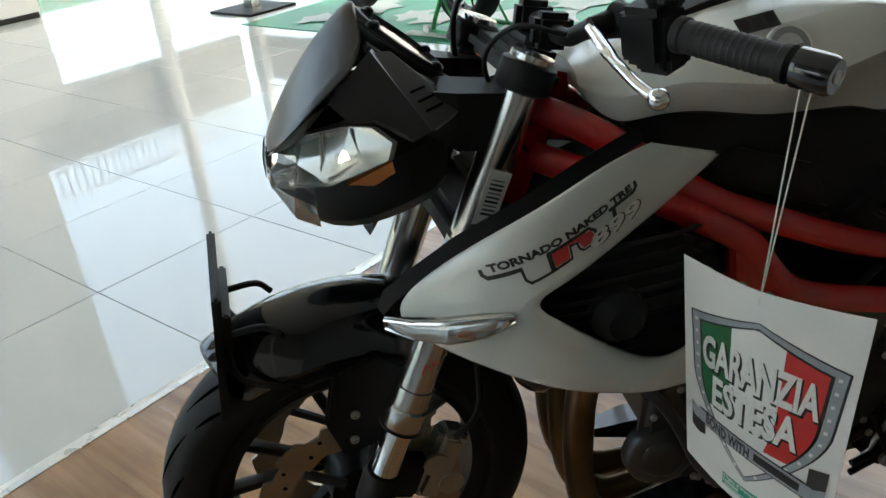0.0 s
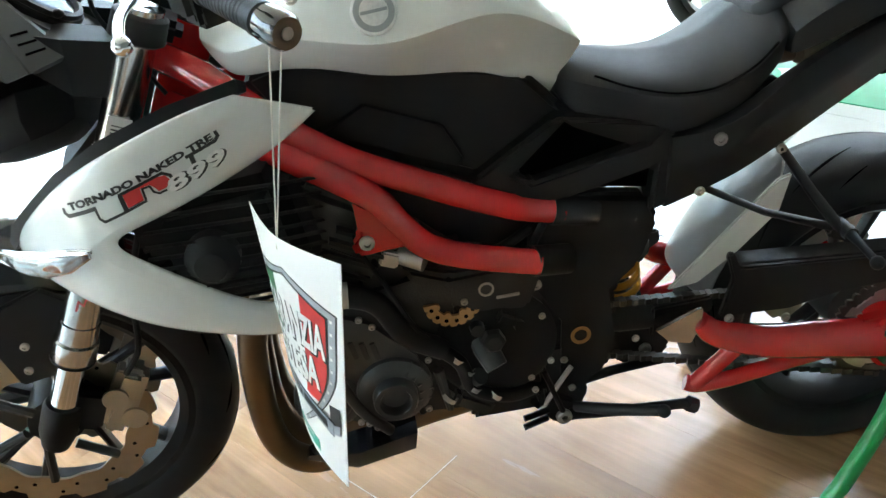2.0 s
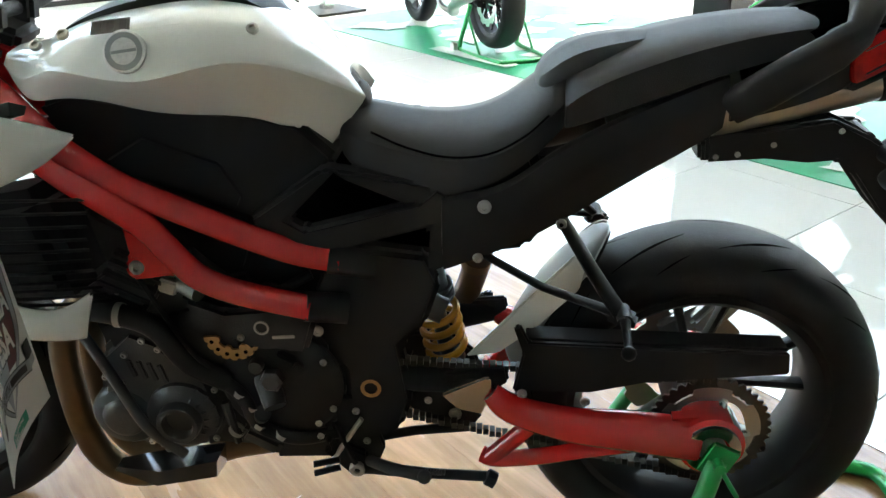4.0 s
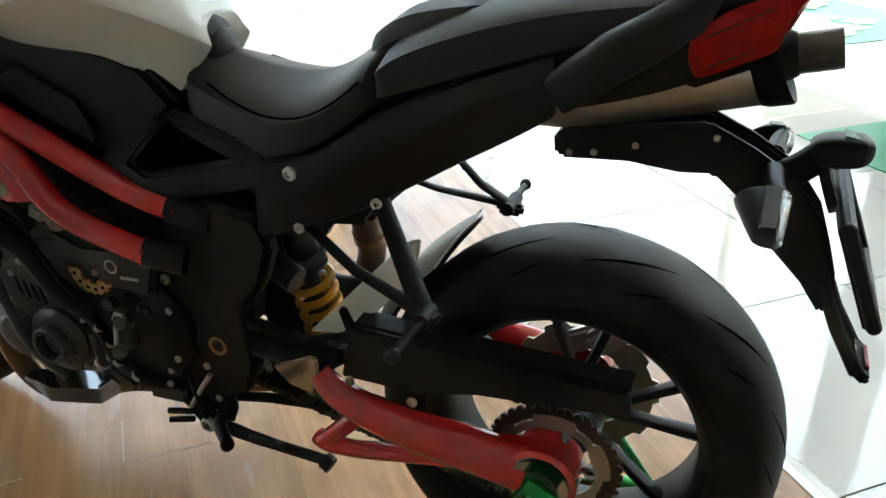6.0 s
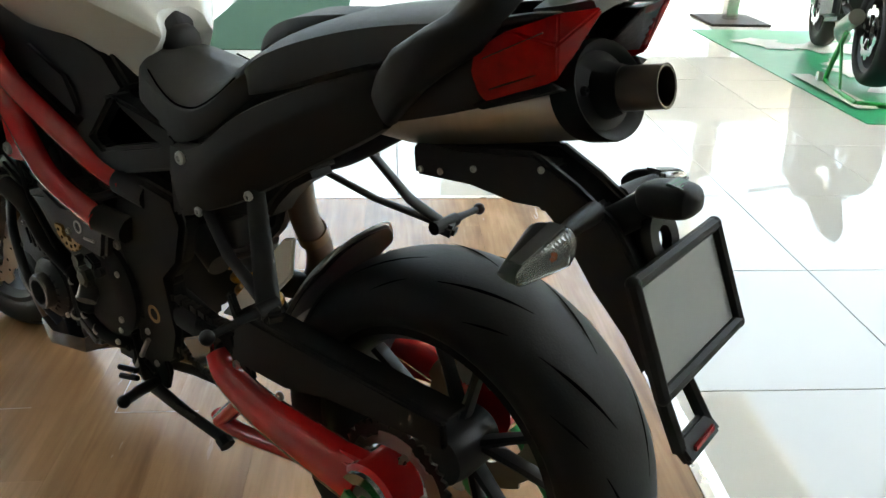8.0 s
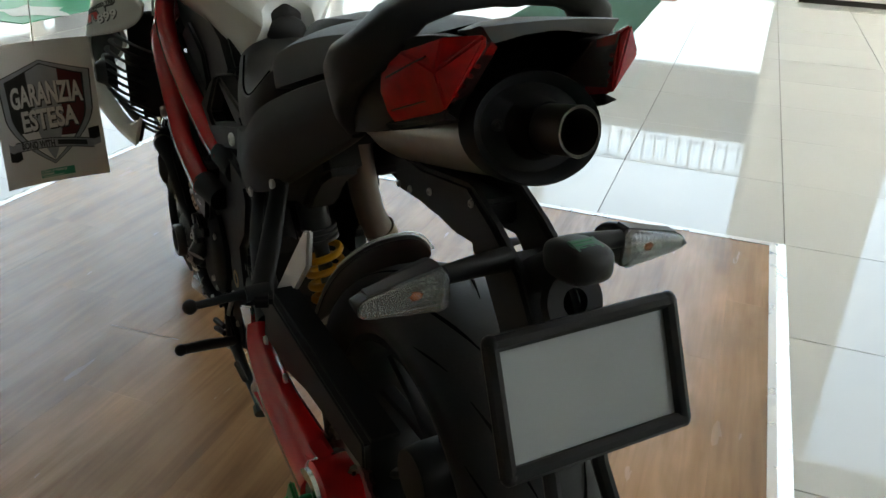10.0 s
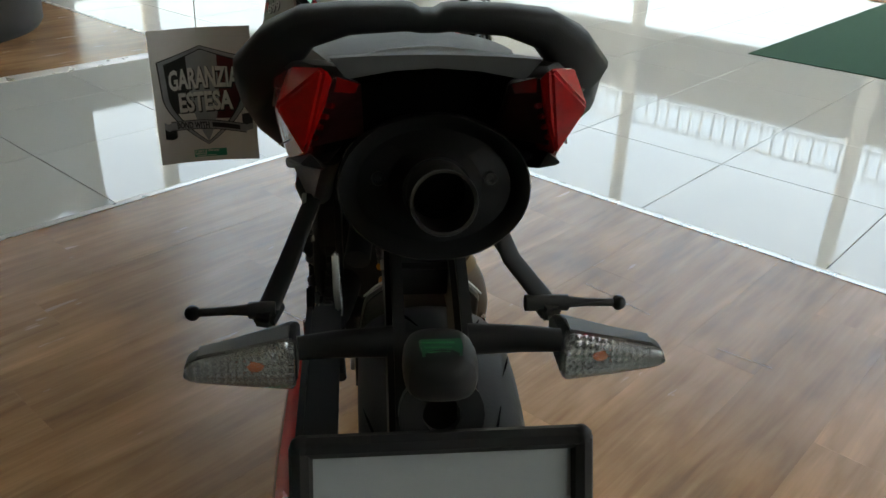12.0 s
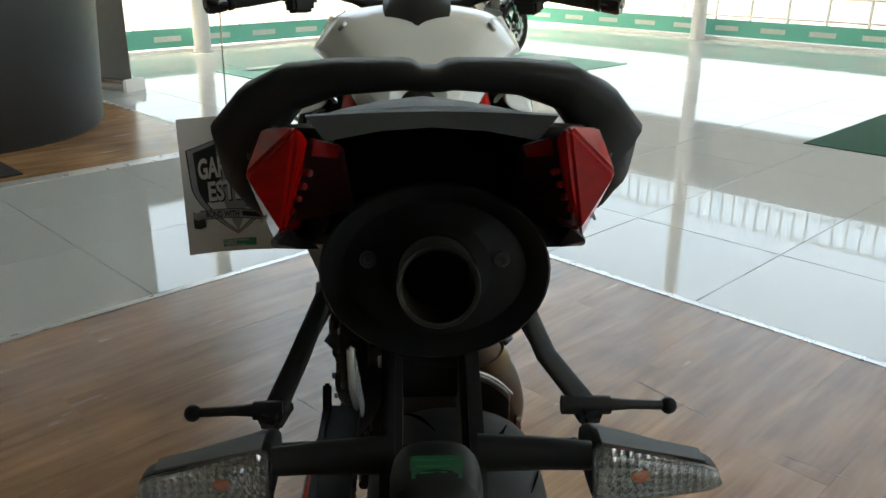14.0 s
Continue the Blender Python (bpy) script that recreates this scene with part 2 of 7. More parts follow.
def crease(ob, rule):
    """Sharpens edges under a subdivision: rule gives 0..1 for an edge's two ends."""
    me = ob.data
    layer = me.attributes.new("crease_edge", "FLOAT", "EDGE")
    for e in me.edges:
        a, b = [me.vertices[i].co + AT[ob] for i in e.vertices]
        layer.data[e.index].value = rule(a, b, e.vertices[0], e.vertices[1])


def rows_crease(ob, n, along, across=()):
    """For a loft of n-point rings: along gives a sharpness to each long line, across to some rings."""
    across = dict(across)

    def rule(a, b, i, j):
        if i % n == j % n:
            return along.get(i % n, 0.0)
        return across.get(i // n, 0.0) if i // n == j // n else 0.0
    crease(ob, rule)


def both_sides(rings):
    """Rings of (x, y, z) for one half, from below to the top; both sides are made."""
    return loft([[(x, -y, z) for x, y, z in half] + [(x, y, z) for x, y, z in half[::-1]] for half in rings])


def join(*bms):
    a = bms[0]
    for b in bms[1:]:
        me = bpy.data.meshes.new("tmp")
        b.to_mesh(me)
        a.from_mesh(me)
        bpy.data.meshes.remove(me)
        b.free()
    return a


def mirrored(bm):
    b = bm.copy()
    for v in b.verts:
        v.co.y = -v.co.y
    bmesh.ops.reverse_faces(b, faces=b.faces)
    return b


def frame_of(d):
    d = Vector(d).normalized()
    a = Vector((0, 0, 1)) if abs(d.z) < 0.9 else Vector((1, 0, 0))
    s = d.cross(a).normalized()
    return s, d.cross(s).normalized()


def tube(pts, r, n=12, caps=True, flat=1.0):
    pts = [Vector(p) for p in pts]
    rs = list(r) if isinstance(r, (list, tuple)) else [r] * len(pts)
    bm = bmesh.new()
    rings = []
    s = None
    for i, p in enumerate(pts):
        d = (pts[min(i + 1, len(pts) - 1)] - pts[max(i - 1, 0)]).normalized()
        if s is None:
            s, t = frame_of(d)
        else:
            s = (s - d * s.dot(d)).normalized()
            t = d.cross(s)
        rings.append([bm.verts.new(p + rs[i] * (math.cos(a) * s + flat * math.sin(a) * t)) for a in [2 * math.pi * k / n for k in range(n)]])
    for a, b in zip(rings, rings[1:]):
        for k in range(n):
            bm.faces.new((a[k], a[(k + 1) % n], b[(k + 1) % n], b[k]))
    if caps:
        bm.faces.new(rings[0][::-1])
        bm.faces.new(rings[-1])
    return bm


def smooth_path(pts, steps=5):
    p = [Vector(q) for q in pts]
    p = [2 * p[0] - p[1]] + p + [2 * p[-1] - p[-2]]
    out = []
    for i in range(1, len(p) - 2):
        for k in range(steps):
            t = k / steps
            out.append(0.5 * (2 * p[i] + (p[i + 1] - p[i - 1]) * t + (2 * p[i - 1] - 5 * p[i] + 4 * p[i + 1] - p[i + 2]) * t * t + (3 * p[i] - p[i - 1] - 3 * p[i + 1] + p[i + 2]) * t**3))
    return out + [p[-2]]


def lathe(profile, origin, axis=(0, 1, 0), n=48, closed=False):
    """profile: rows of (along the axis, radius)."""
    o, d = Vector(origin), Vector(axis).normalized()
    s, t = frame_of(d)
    bm = bmesh.new()
    rings = [[bm.verts.new(o + d * a + r * (math.cos(w) * s + math.sin(w) * t)) for w in [2 * math.pi * k / n for k in range(n)]] for a, r in profile]
    pairs = list(zip(rings, rings[1:])) + ([(rings[-1], rings[0])] if closed else [])
    for a, b in pairs:
        for k in range(n):
            bm.faces.new((a[k], a[(k + 1) % n], b[(k + 1) % n], b[k]))
    if not closed:
        for ring, r in ((rings[0][::-1], profile[0][1]), (rings[-1], profile[-1][1])):
            if r > 1e-4:
                bm.faces.new(ring)
    return bm


def rounded(bm, w, seg=2, angle=25):
    edges = [e for e in bm.edges if len(e.link_faces) == 2 and e.calc_face_angle(0) > radians(angle)]
    if edges and w > 0:
        bmesh.ops.bevel(bm, geom=edges, offset=w, segments=seg, affect="EDGES", clamp_overlap=True)
    return bm


def box(at, size, turn=(0, 0, 0), bevel=0.0, seg=2):
    bm = bmesh.new()
    bmesh.ops.create_cube(bm, size=1.0)
    bmesh.ops.scale(bm, vec=size, verts=bm.verts)
    rounded(bm, bevel, seg)
    bmesh.ops.transform(bm, matrix=pose(*at, *turn), verts=bm.verts)
    return bm


def plate(poly, y0, y1, bevel=0.004, seg=2):
    """A flat piece with its outline in x and z, between two y."""
    bm = bmesh.new()
    a = [bm.verts.new((x, y0, z)) for x, z in poly]
    f = bm.faces.new(a)
    r = bmesh.ops.extrude_face_region(bm, geom=[f])
    bmesh.ops.translate(bm, vec=(0, y1 - y0, 0), verts=[v for v in r["geom"] if isinstance(v, bmesh.types.BMVert)])
    bmesh.ops.recalc_face_normals(bm, faces=bm.faces)
    return rounded(bm, bevel, seg)


def loft(rings, cap=True, closed=True):
    bm = bmesh.new()
    vs = [[bm.verts.new(p) for p in ring] for ring in rings]
    n = len(vs[0])
    for a, b in zip(vs, vs[1:]):
        for k in range(n if closed else n - 1):
            bm.faces.new((a[k], a[(k + 1) % n], b[(k + 1) % n], b[k]))
    if cap and closed:
        bm.faces.new(vs[0][::-1])
        bm.faces.new(vs[-1])
    return bm


def two_sided(rows):
    """Sections across the motorcycle: rows of x and the half outline (y, z) from below to the top; both sides are made."""
    return loft([[(x, -y, z) for y, z in half] + [(x, y, z) for y, z in half[::-1]] for x, half in rows])


def ball(at, r, scale=(1, 1, 1), n=12):
    bm = bmesh.new()
    bmesh.ops.create_uvsphere(bm, u_segments=n, v_segments=max(6, n // 2), radius=r)
    bmesh.ops.scale(bm, vec=scale, verts=bm.verts)
    bmesh.ops.translate(bm, vec=at, verts=bm.verts)
    return bm


def bolt(at, r=0.006, h=0.004, axis=(0, -1, 0)):
    return lathe([(0, r * 0.9), (0.0005, r), (h * 0.7, r), (h, r * 0.8), (h, r * 0.45), (h * 0.4, r * 0.4)], at, axis, 10)


def text_mesh(body, size, matrix, depth=0.0006, align="CENTER", squeeze=1.0, shear=0.0, bold=0.0):
    cu = bpy.data.curves.new("txt", "FONT")
    cu.body, cu.size, cu.extrude, cu.align_x, cu.align_y, cu.shear = body, size, depth, align, "CENTER", shear
    cu.resolution_u = 3
    cu.offset = bold
    tmp = bpy.data.objects.new("txt", cu)
    scene.collection.objects.link(tmp)
    me = bpy.data.meshes.new_from_object(tmp.evaluated_get(bpy.context.evaluated_depsgraph_get()))
    bm = bmesh.new()
    bm.from_mesh(me)
    bpy.data.objects.remove(tmp)
    bpy.data.curves.remove(cu)
    bpy.data.meshes.remove(me)
    bmesh.ops.transform(bm, matrix=matrix @ Matrix.Diagonal((squeeze, 1, 1, 1)), verts=bm.verts)
    return bm

# ---- the room ----


def wall_box(u0, u1, v0, v1, z0, z1, bevel=0.0):
    c = uv((u0 + u1) / 2, (v0 + v1) / 2, (z0 + z1) / 2)
    return box(c, (u1 - u0, v1 - v0, z1 - z0), (0, 0, 42), bevel)


def setting(name, bm, m, label, smooth=False):
    return part(name, bm, m, None, label, smooth=smooth, kind="structure")


floor = setting("floor", wall_box(U0 - 0.3, U1 + 0.3, V0 - 0.3, V1 + 0.3, -0.3, TILE_Z - 0.004), M_GROUT, "glossy white porcelain tile floor with thin grey joints")
setting("ceiling", wall_box(U0 - 0.3, U1 + 0.3, V0 - 0.3, V1 + 0.3, ROOM_H, ROOM_H + 0.2), M_CEIL, "plain pale grey showroom ceiling")
setting("wall_east", wall_box(U1, U1 + 0.2, V0 - 0.2, V1 + 0.2, GLASS_TOP, ROOM_H), M_WALL, "white wall strip above the shop windows")
# unseen wall, its dark tone chosen to keep bounced light low
setting("wall_south", wall_box(U0 - 0.2, U1, V0 - 0.2, V0, TILE_Z, ROOM_H), M_UNSEEN_WALL, "unseen dark grey wall that limits bounced light")
setting("wall_north", wall_box(U0 - 0.2, U1, V1, V1 + 0.2, GLASS_TOP, ROOM_H), M_WALL, "white wall strip above the shop windows")
setting("wall_west", join(wall_box(U0 - 0.2, U0, V0, 4.14, 3.2, ROOM_H), wall_box(U0 - 0.2, U0, 4.14, V1, GLASS_TOP, ROOM_H)), M_UNSEEN_WALL, "dark grey wall above the shop windows")
setting("sill_north", wall_box(U0 - 0.2, U1, V1 - 0.02, V1 + 0.2, TILE_Z - 0.1, 0.05, 0.006), M_WALL, "low white sill under the shop windows")
setting("sill_east", wall_box(U1 - 0.02, U1 + 0.2, V0, V1 - 0.02, TILE_Z - 0.1, 0.05, 0.006), M_WALL, "low white sill under the shop windows")
setting("sill_west", wall_box(U0 - 0.2, U0 + 0.02, V0, V1 - 0.02, TILE_Z - 0.1, 0.05, 0.006), M_WALL, "low white sill under the shop windows")


def shop_window(name, u0, u1, v0, v1, out=-1, top=GLASS_TOP):
    along_u = abs(u1 - u0) > abs(v1 - v0)
    c = uv((u0 + u1) / 2, (v0 + v1) / 2)
    w = thing(name, c, "large clear shop window with a teal printed band along its foot", "window", kind="structure")
    if along_u:
        pane = wall_box(u0, u1, v0 + 0.05, v0 + 0.06, 0.05, top)
        band = wall_box(u0, u1, v0 + 0.042, v0 + 0.046, 0.06, 0.27)
        film = wall_box(u0, u1, v0 + 0.062, v0 + 0.066, 1.12, 2.05)
        rail = wall_box(u0, u1, v0 + 0.02, v0 + 0.1, top - 0.06, top)
    else:
        def slab(a, b, z0, z1):
            return wall_box(min(u0 + out * a, u0 + out * b), max(u0 + out * a, u0 + out * b), v0, v1, z0, z1)
        film = slab(0.062, 0.066, 1.12, 1.75)
        pane, band, rail = slab(0.05, 0.06, 0.05, top), slab(0.042, 0.046, 0.06, 0.27), slab(0.02, 0.1, top - 0.06, top)
    p = part("pane", pane, M_PANE, w, smooth=False)
    p.visible_shadow = False
    part("window_band", band, M_BAND, w, "teal printed film band", smooth=False)
    part("window_rail", rail, M_PILLAR, w, smooth=False)
    part("window_film", film, M_FILM, w, "grey film strip across the glass", smooth=False)
    if along_u:
        teeth = [tube([uv(u0, v0 + 0.3, z), uv(u1, v0 + 0.3, z)], 0.016, 6) for z in (2.2, 2.55)]
        teeth += [tube([uv(u0 + (u1 - u0) * (k + 0.5) / 18, v0 + 0.3, 2.02), uv(u0 + (u1 - u0) * (k + 0.5) / 18, v0 + 0.3, 2.55)], 0.012, 6) for k in range(18)]
        part("guard_rail", join(*teeth), M_PILLAR, w, "thin grey guard rail outside the glass")
    # the unreadable print on the band
    n = int(max(abs(u1 - u0), abs(v1 - v0)) / 0.62)
    bars = []
    for k in range(n):
        q = (k + 0.5) / n
        if along_u:
            uu = u0 + (u1 - u0) * q
            bars.append(wall_box(uu - 0.16, uu + 0.16, v0 + 0.038, v0 + 0.041, 0.13, 0.19))
        else:
            vv = v0 + (v1 - v0) * q
            bars.append(wall_box(u0 + out * 0.0395 - 0.0015, u0 + out * 0.0395 + 0.0015, vv - 0.16, vv + 0.16, 0.13, 0.19))
    part("band_print", join(*bars), M_MATL, w, "pale lettering bars", smooth=False)


PIL_N = [-8.2, -5.09, -1.98, 0.82, 2.28, 4.24, 5.55]
PIL_W = [-6.0, -2.1, 1.02, 4.14, 7.26]
PIL_E = [-6.0, -3.6, -0.5, 2.6, 5.7]
for k, (a, b) in enumerate(zip([-8.2, -5.09, -1.98, 2.28, 4.24], [-5.09, -1.98, 0.82, 4.24, 5.55])):
    shop_window(f"window_{k + 1}", a, b, V1, V1)
setting("wall_panel", wall_box(0.82, 2.28, V1 - 0.12, V1 + 0.15, TILE_Z, GLASS_TOP), M_PILLAR, "grey painted wall panel between the shop windows")
for k, (a, b) in enumerate(zip(PIL_W[2:], PIL_W[3:] + [V1])):
    shop_window(f"window_{k + 6}", U0, U0, a, b, -1, 3.2 if k == 0 else GLASS_TOP)
# unseen solid walls, added to block side light and tone the reflections
setting("wall_panel_west", wall_box(U0 - 0.15, U0 + 0.01, V0, PIL_W[2], 0.05, 3.2), M_PILLAR, "light grey painted wall beside the windows")
setting("wall_panel_east", wall_box(U1 - 0.01, U1 + 0.15, V0, PIL_E[2], 0.05, GLASS_TOP), M_UNSEEN_WALL, "dark grey painted wall beside the windows")


for k, (a, b) in enumerate(zip(PIL_E[2:], PIL_E[3:] + [V1])):
    shop_window(f"window_{k + 11}", U1, U1, a, b, 1)


def pillar(name, at):
    setting(name, lathe([(0, 0.115), (0.02, 0.115), (0.02, 0.095), (ROOM_H - 0.03, 0.095), (ROOM_H - 0.03, 0.11), (ROOM_H, 0.11)], at, (0, 0, 1), 28), M_PILLAR, "round light-grey steel column by the windows", True)


for k, u in enumerate([-5.09, -1.98, 0.72, 4.24]):
    pillar(f"column_{k + 1}", uv(u, V1 - 0.14, TILE_Z))
for k, v in enumerate(PIL_W[1:]):
    pillar(f"column_{k + 5}", uv(U0 + 0.16, v, TILE_Z))
for k, v in enumerate(PIL_E[1:]):
    pillar(f"column_{k + 10}", uv(U1 - 0.16, v, TILE_Z))
setting("column_9", box(uv(4.15, 2.75, ROOM_H / 2), (0.3, 0.3, ROOM_H), (0, 0, 42), 0.01), M_GREYP, "square dark-grey column inside the showroom")

# ---- outside ----
setting("ground", box((0, 0, -0.36), (600, 600, 0.1)), M_GROUND, "pale concrete forecourt reaching the horizon")

# ---- the wooden platform's edge ----
PU0, PU1, PV0, PV1 = -1.915, 0.555, -2.2, 1.81


def edge_trim(name, u0, v0, u1, v1, out):
    """A flat aluminium strip with a sloping outer lip; out is the outward way in the plan."""
    a, b, o = uv(u0, v0), uv(u1, v1), uv(*out)
    prof = ((-0.002, DECK_Z + 0.002), (0.018, DECK_Z + 0.003), (0.024, DECK_Z), (0.052, TILE_Z + 0.003), (0.054, TILE_Z), (-0.002, TILE_Z))
    ext = uv(*out)
    along = (b - a).normalized()
    rings = []
    for p, sg in ((a, -1), (b, 1)):
        rings.append([p + o * d + along * sg * max(d, 0) + Vector((0, 0, z)) for d, z in prof])
    setting(name, loft(rings), M_TRIM, "worn aluminium edging strip round the laminate floor")


edge_trim("trim_north", PU0, PV1, PU1, PV1, (0, 1))
edge_trim("trim_west", PU0, PV0, PU0, PV1, (-1, 0))
edge_trim("trim_east", PU1, PV0, PU1, PV1, (1, 0))
edge_trim("trim_south", PU0, PV0, PU1, PV0, (0, -1))

# ---- the motorcycle ----
FW = Vector((-1.385, 0, 0.32))
RW = Vector((0.027, 0.03, 0.333))
bike = thing("motorcycle", (-0.65, 0, DECK_Z), "white and black naked motorcycle with red frame on green stand", "motorcycle")


def tyre(center, R, r, w, grooves):
    bm = bmesh.new()
    prof = []
    n = 14
    for k in range(n + 1):
        a = -math.pi / 2 + math.pi * k / n
        y = math.sin(a) * w / 2
        h = (R - r) * 0.62
        prof.append((y, R - h + h * max(0.0, math.cos(a)) ** 0.75))
    prof = [(-w * 0.40, r), (-w * 0.47, r + (R - r) * 0.16)] + prof + [(w * 0.47, r + (R - r) * 0.16), (w * 0.40, r)]
    t = lathe(prof, center, (0, 1, 0), 96, closed=True)
    return t


def grooves_mesh(center, R, w, count, rear):
    bms = []
    c = Vector(center)

    def on(a, q):
        ang = q * math.pi / 2
        h = (R - 0.222) * 0.62
        rad = R - h + h * max(0.0, math.cos(ang)) ** 0.75 + 0.0016
        return c + Vector((math.cos(a) * rad, math.sin(ang) * w / 2, math.sin(a) * rad))
    for k in range(count):
        for side in (-1, 1):
            a0 = 2 * math.pi * (k + (0.5 if side > 0 else 0)) / count
            for q0, q1, da, wd in ((0.14, 0.46, 0.42, 0.034), (0.55, 0.78, 0.2, 0.03)):
                bm = bmesh.new()
                rows = []
                m = 7
                for i in range(m + 1):
                    t = i / m
                    q = q0 + (q1 - q0) * t
                    a = a0 + da * t * (1 if rear else -1)
                    hw = wd * math.sin(math.pi * min(max(t, 0.08), 0.92)) * 1.6
                    rows.append((bm.verts.new(on(a - hw * 0.2, side * (q - hw * 0.6))), bm.verts.new(on(a + hw * 0.2, side * (q + hw * 0.6)))))
                for p, r2 in zip(rows, rows[1:]):
                    bm.faces.new((p[0], p[1], r2[1], r2[0]))
                bms.append(bm)
    return join(*bms)


# near-black without gloss paints the shade in grooves, holes, slots, seams and gaps
M_SHADE = mat("hollow_shade_black", (0.0015, 0.0015, 0.0015), 1.0, vary=0.1, spec=0.0)


def spoke_set(center, r0, r1, n, w, y, fork):
    bms = []
    for k in range(n):
        a = 2 * math.pi * k / n + 0.3
        for d in ((-fork, fork) if fork else (0,)):
            p0 = center + Vector((math.cos(a) * r0, y * 0.7, math.sin(a) * r0))
            p1 = center + Vector((math.cos(a + d) * r1, 0, math.sin(a + d) * r1))
            bms.append(tube([p0, p0.lerp(p1, 0.5), p1], [w, w * 0.8, w * 0.95], 8, flat=0.6))
    return bms


def wheel(name, c, R, r, w, rear):
    wh = part(name, tyre(c, R, r, w, 0), M_TYRE, bike, "black sport tyre on a black cast rim", angle=60)
    part("tread_pattern", grooves_mesh(c, R, w, 11 if rear else 13, rear), M_SHADE, wh, "slanted rain grooves").visible_shadow = False
    rimw = w * 0.40
    part("rim", lathe([(-rimw, r), (-rimw, r - 0.012), (-rimw * 0.7, r - 0.028), (rimw * 0.7, r - 0.028), (rimw, r - 0.012), (rimw, r), (rimw * 0.8, r - 0.008), (-rimw * 0.8, r - 0.008)], c, (0, 1, 0), 72, closed=True), M_RIM, wh, "black cast rim")
    sp = spoke_set(c, 0.035, r - 0.02, 5, 0.017, 0.02, 0.24)
    for b in sp:
        part("spoke", b, M_RIM, wh)
    hub_y = 0.05 if rear else 0.06
    part("hub", lathe([(-hub_y, 0.02), (-hub_y, 0.045), (-hub_y * 0.5, 0.05), (hub_y * 0.5, 0.05), (hub_y, 0.045), (hub_y, 0.02)], c, (0, 1, 0), 32), M_RIM, wh)
    return wh


def disc(c, y, r_out, r_in, n, wavy, material=None):
    """A wave brake disc with holes."""
    bm = bmesh.new()
    N = 120
    rings = {}
    for yy in (y - 0.0025, y + 0.0025):
        for which in (0, 1):
            rings[(yy, which)] = []
            for k in range(N):
                a = 2 * math.pi * k / N
                rr = (r_out + wavy * (1 if math.sin(a * n) > -0.3 else -1.2)) if which else (r_in - wavy * 0.5 * math.sin(a * n))
                rings[(yy, which)].append(bm.verts.new(c + Vector((math.cos(a) * rr, yy, math.sin(a) * rr))))
    lo, hi = y - 0.0025, y + 0.0025
    for k in range(N):
        j = (k + 1) % N
        hole = k % 6 in (2, 3)
        for a, b in (((lo, 0), (lo, 1)), ((hi, 1), (hi, 0)), ((lo, 1), (hi, 1)), ((hi, 0), (lo, 0))):
            bm.faces.new((rings[a][k], rings[a][j], rings[b][j], rings[b][k]))
    return bm


wf = wheel("front_wheel", FW, 0.298, 0.222, 0.12, False)
wr = wheel("rear_wheel", RW, 0.31, 0.222, 0.18, True)
for y in (-0.075, 0.075):
    d = part("front_brake_disc", disc(FW, y, 0.157, 0.112, 12, 0.005), M_DISC, bike, "wavy drilled steel brake disc")
    for a in [2 * math.pi * k / 6 for k in range(6)]:
        part("carrier_arm", tube([FW + Vector((math.cos(a) * 0.045, y, math.sin(a) * 0.045)), FW + Vector((math.cos(a + 0.25) * 0.116, y, math.sin(a + 0.25) * 0.116))], 0.008, 8), M_ENGINE2, d)
    for k in range(24):
        a = 2 * math.pi * (k + 0.3 * (k % 2)) / 24
        rr = 0.128 + 0.014 * (k % 2)
        if y < 0:
            part("disc_hole", lathe([(0, 0.0035), (0.0006, 0.0035)], FW + Vector((math.cos(a) * rr, y - 0.0031, math.sin(a) * rr)), (0, 1, 0), 8), M_SHADE, d)
part("rear_brake_disc", disc(RW, 0.075, 0.118, 0.075, 10, 0.004), M_DISC, bike, "wavy steel brake disc")

# fork
FT, FB = Vector((-1.098, 0, 0.975)), Vector((-1.375, 0, 0.33))
FD = (FB - FT).normalized()


def on_fork(s, y):
    return FT + FD * s + Vector((0, y, 0))


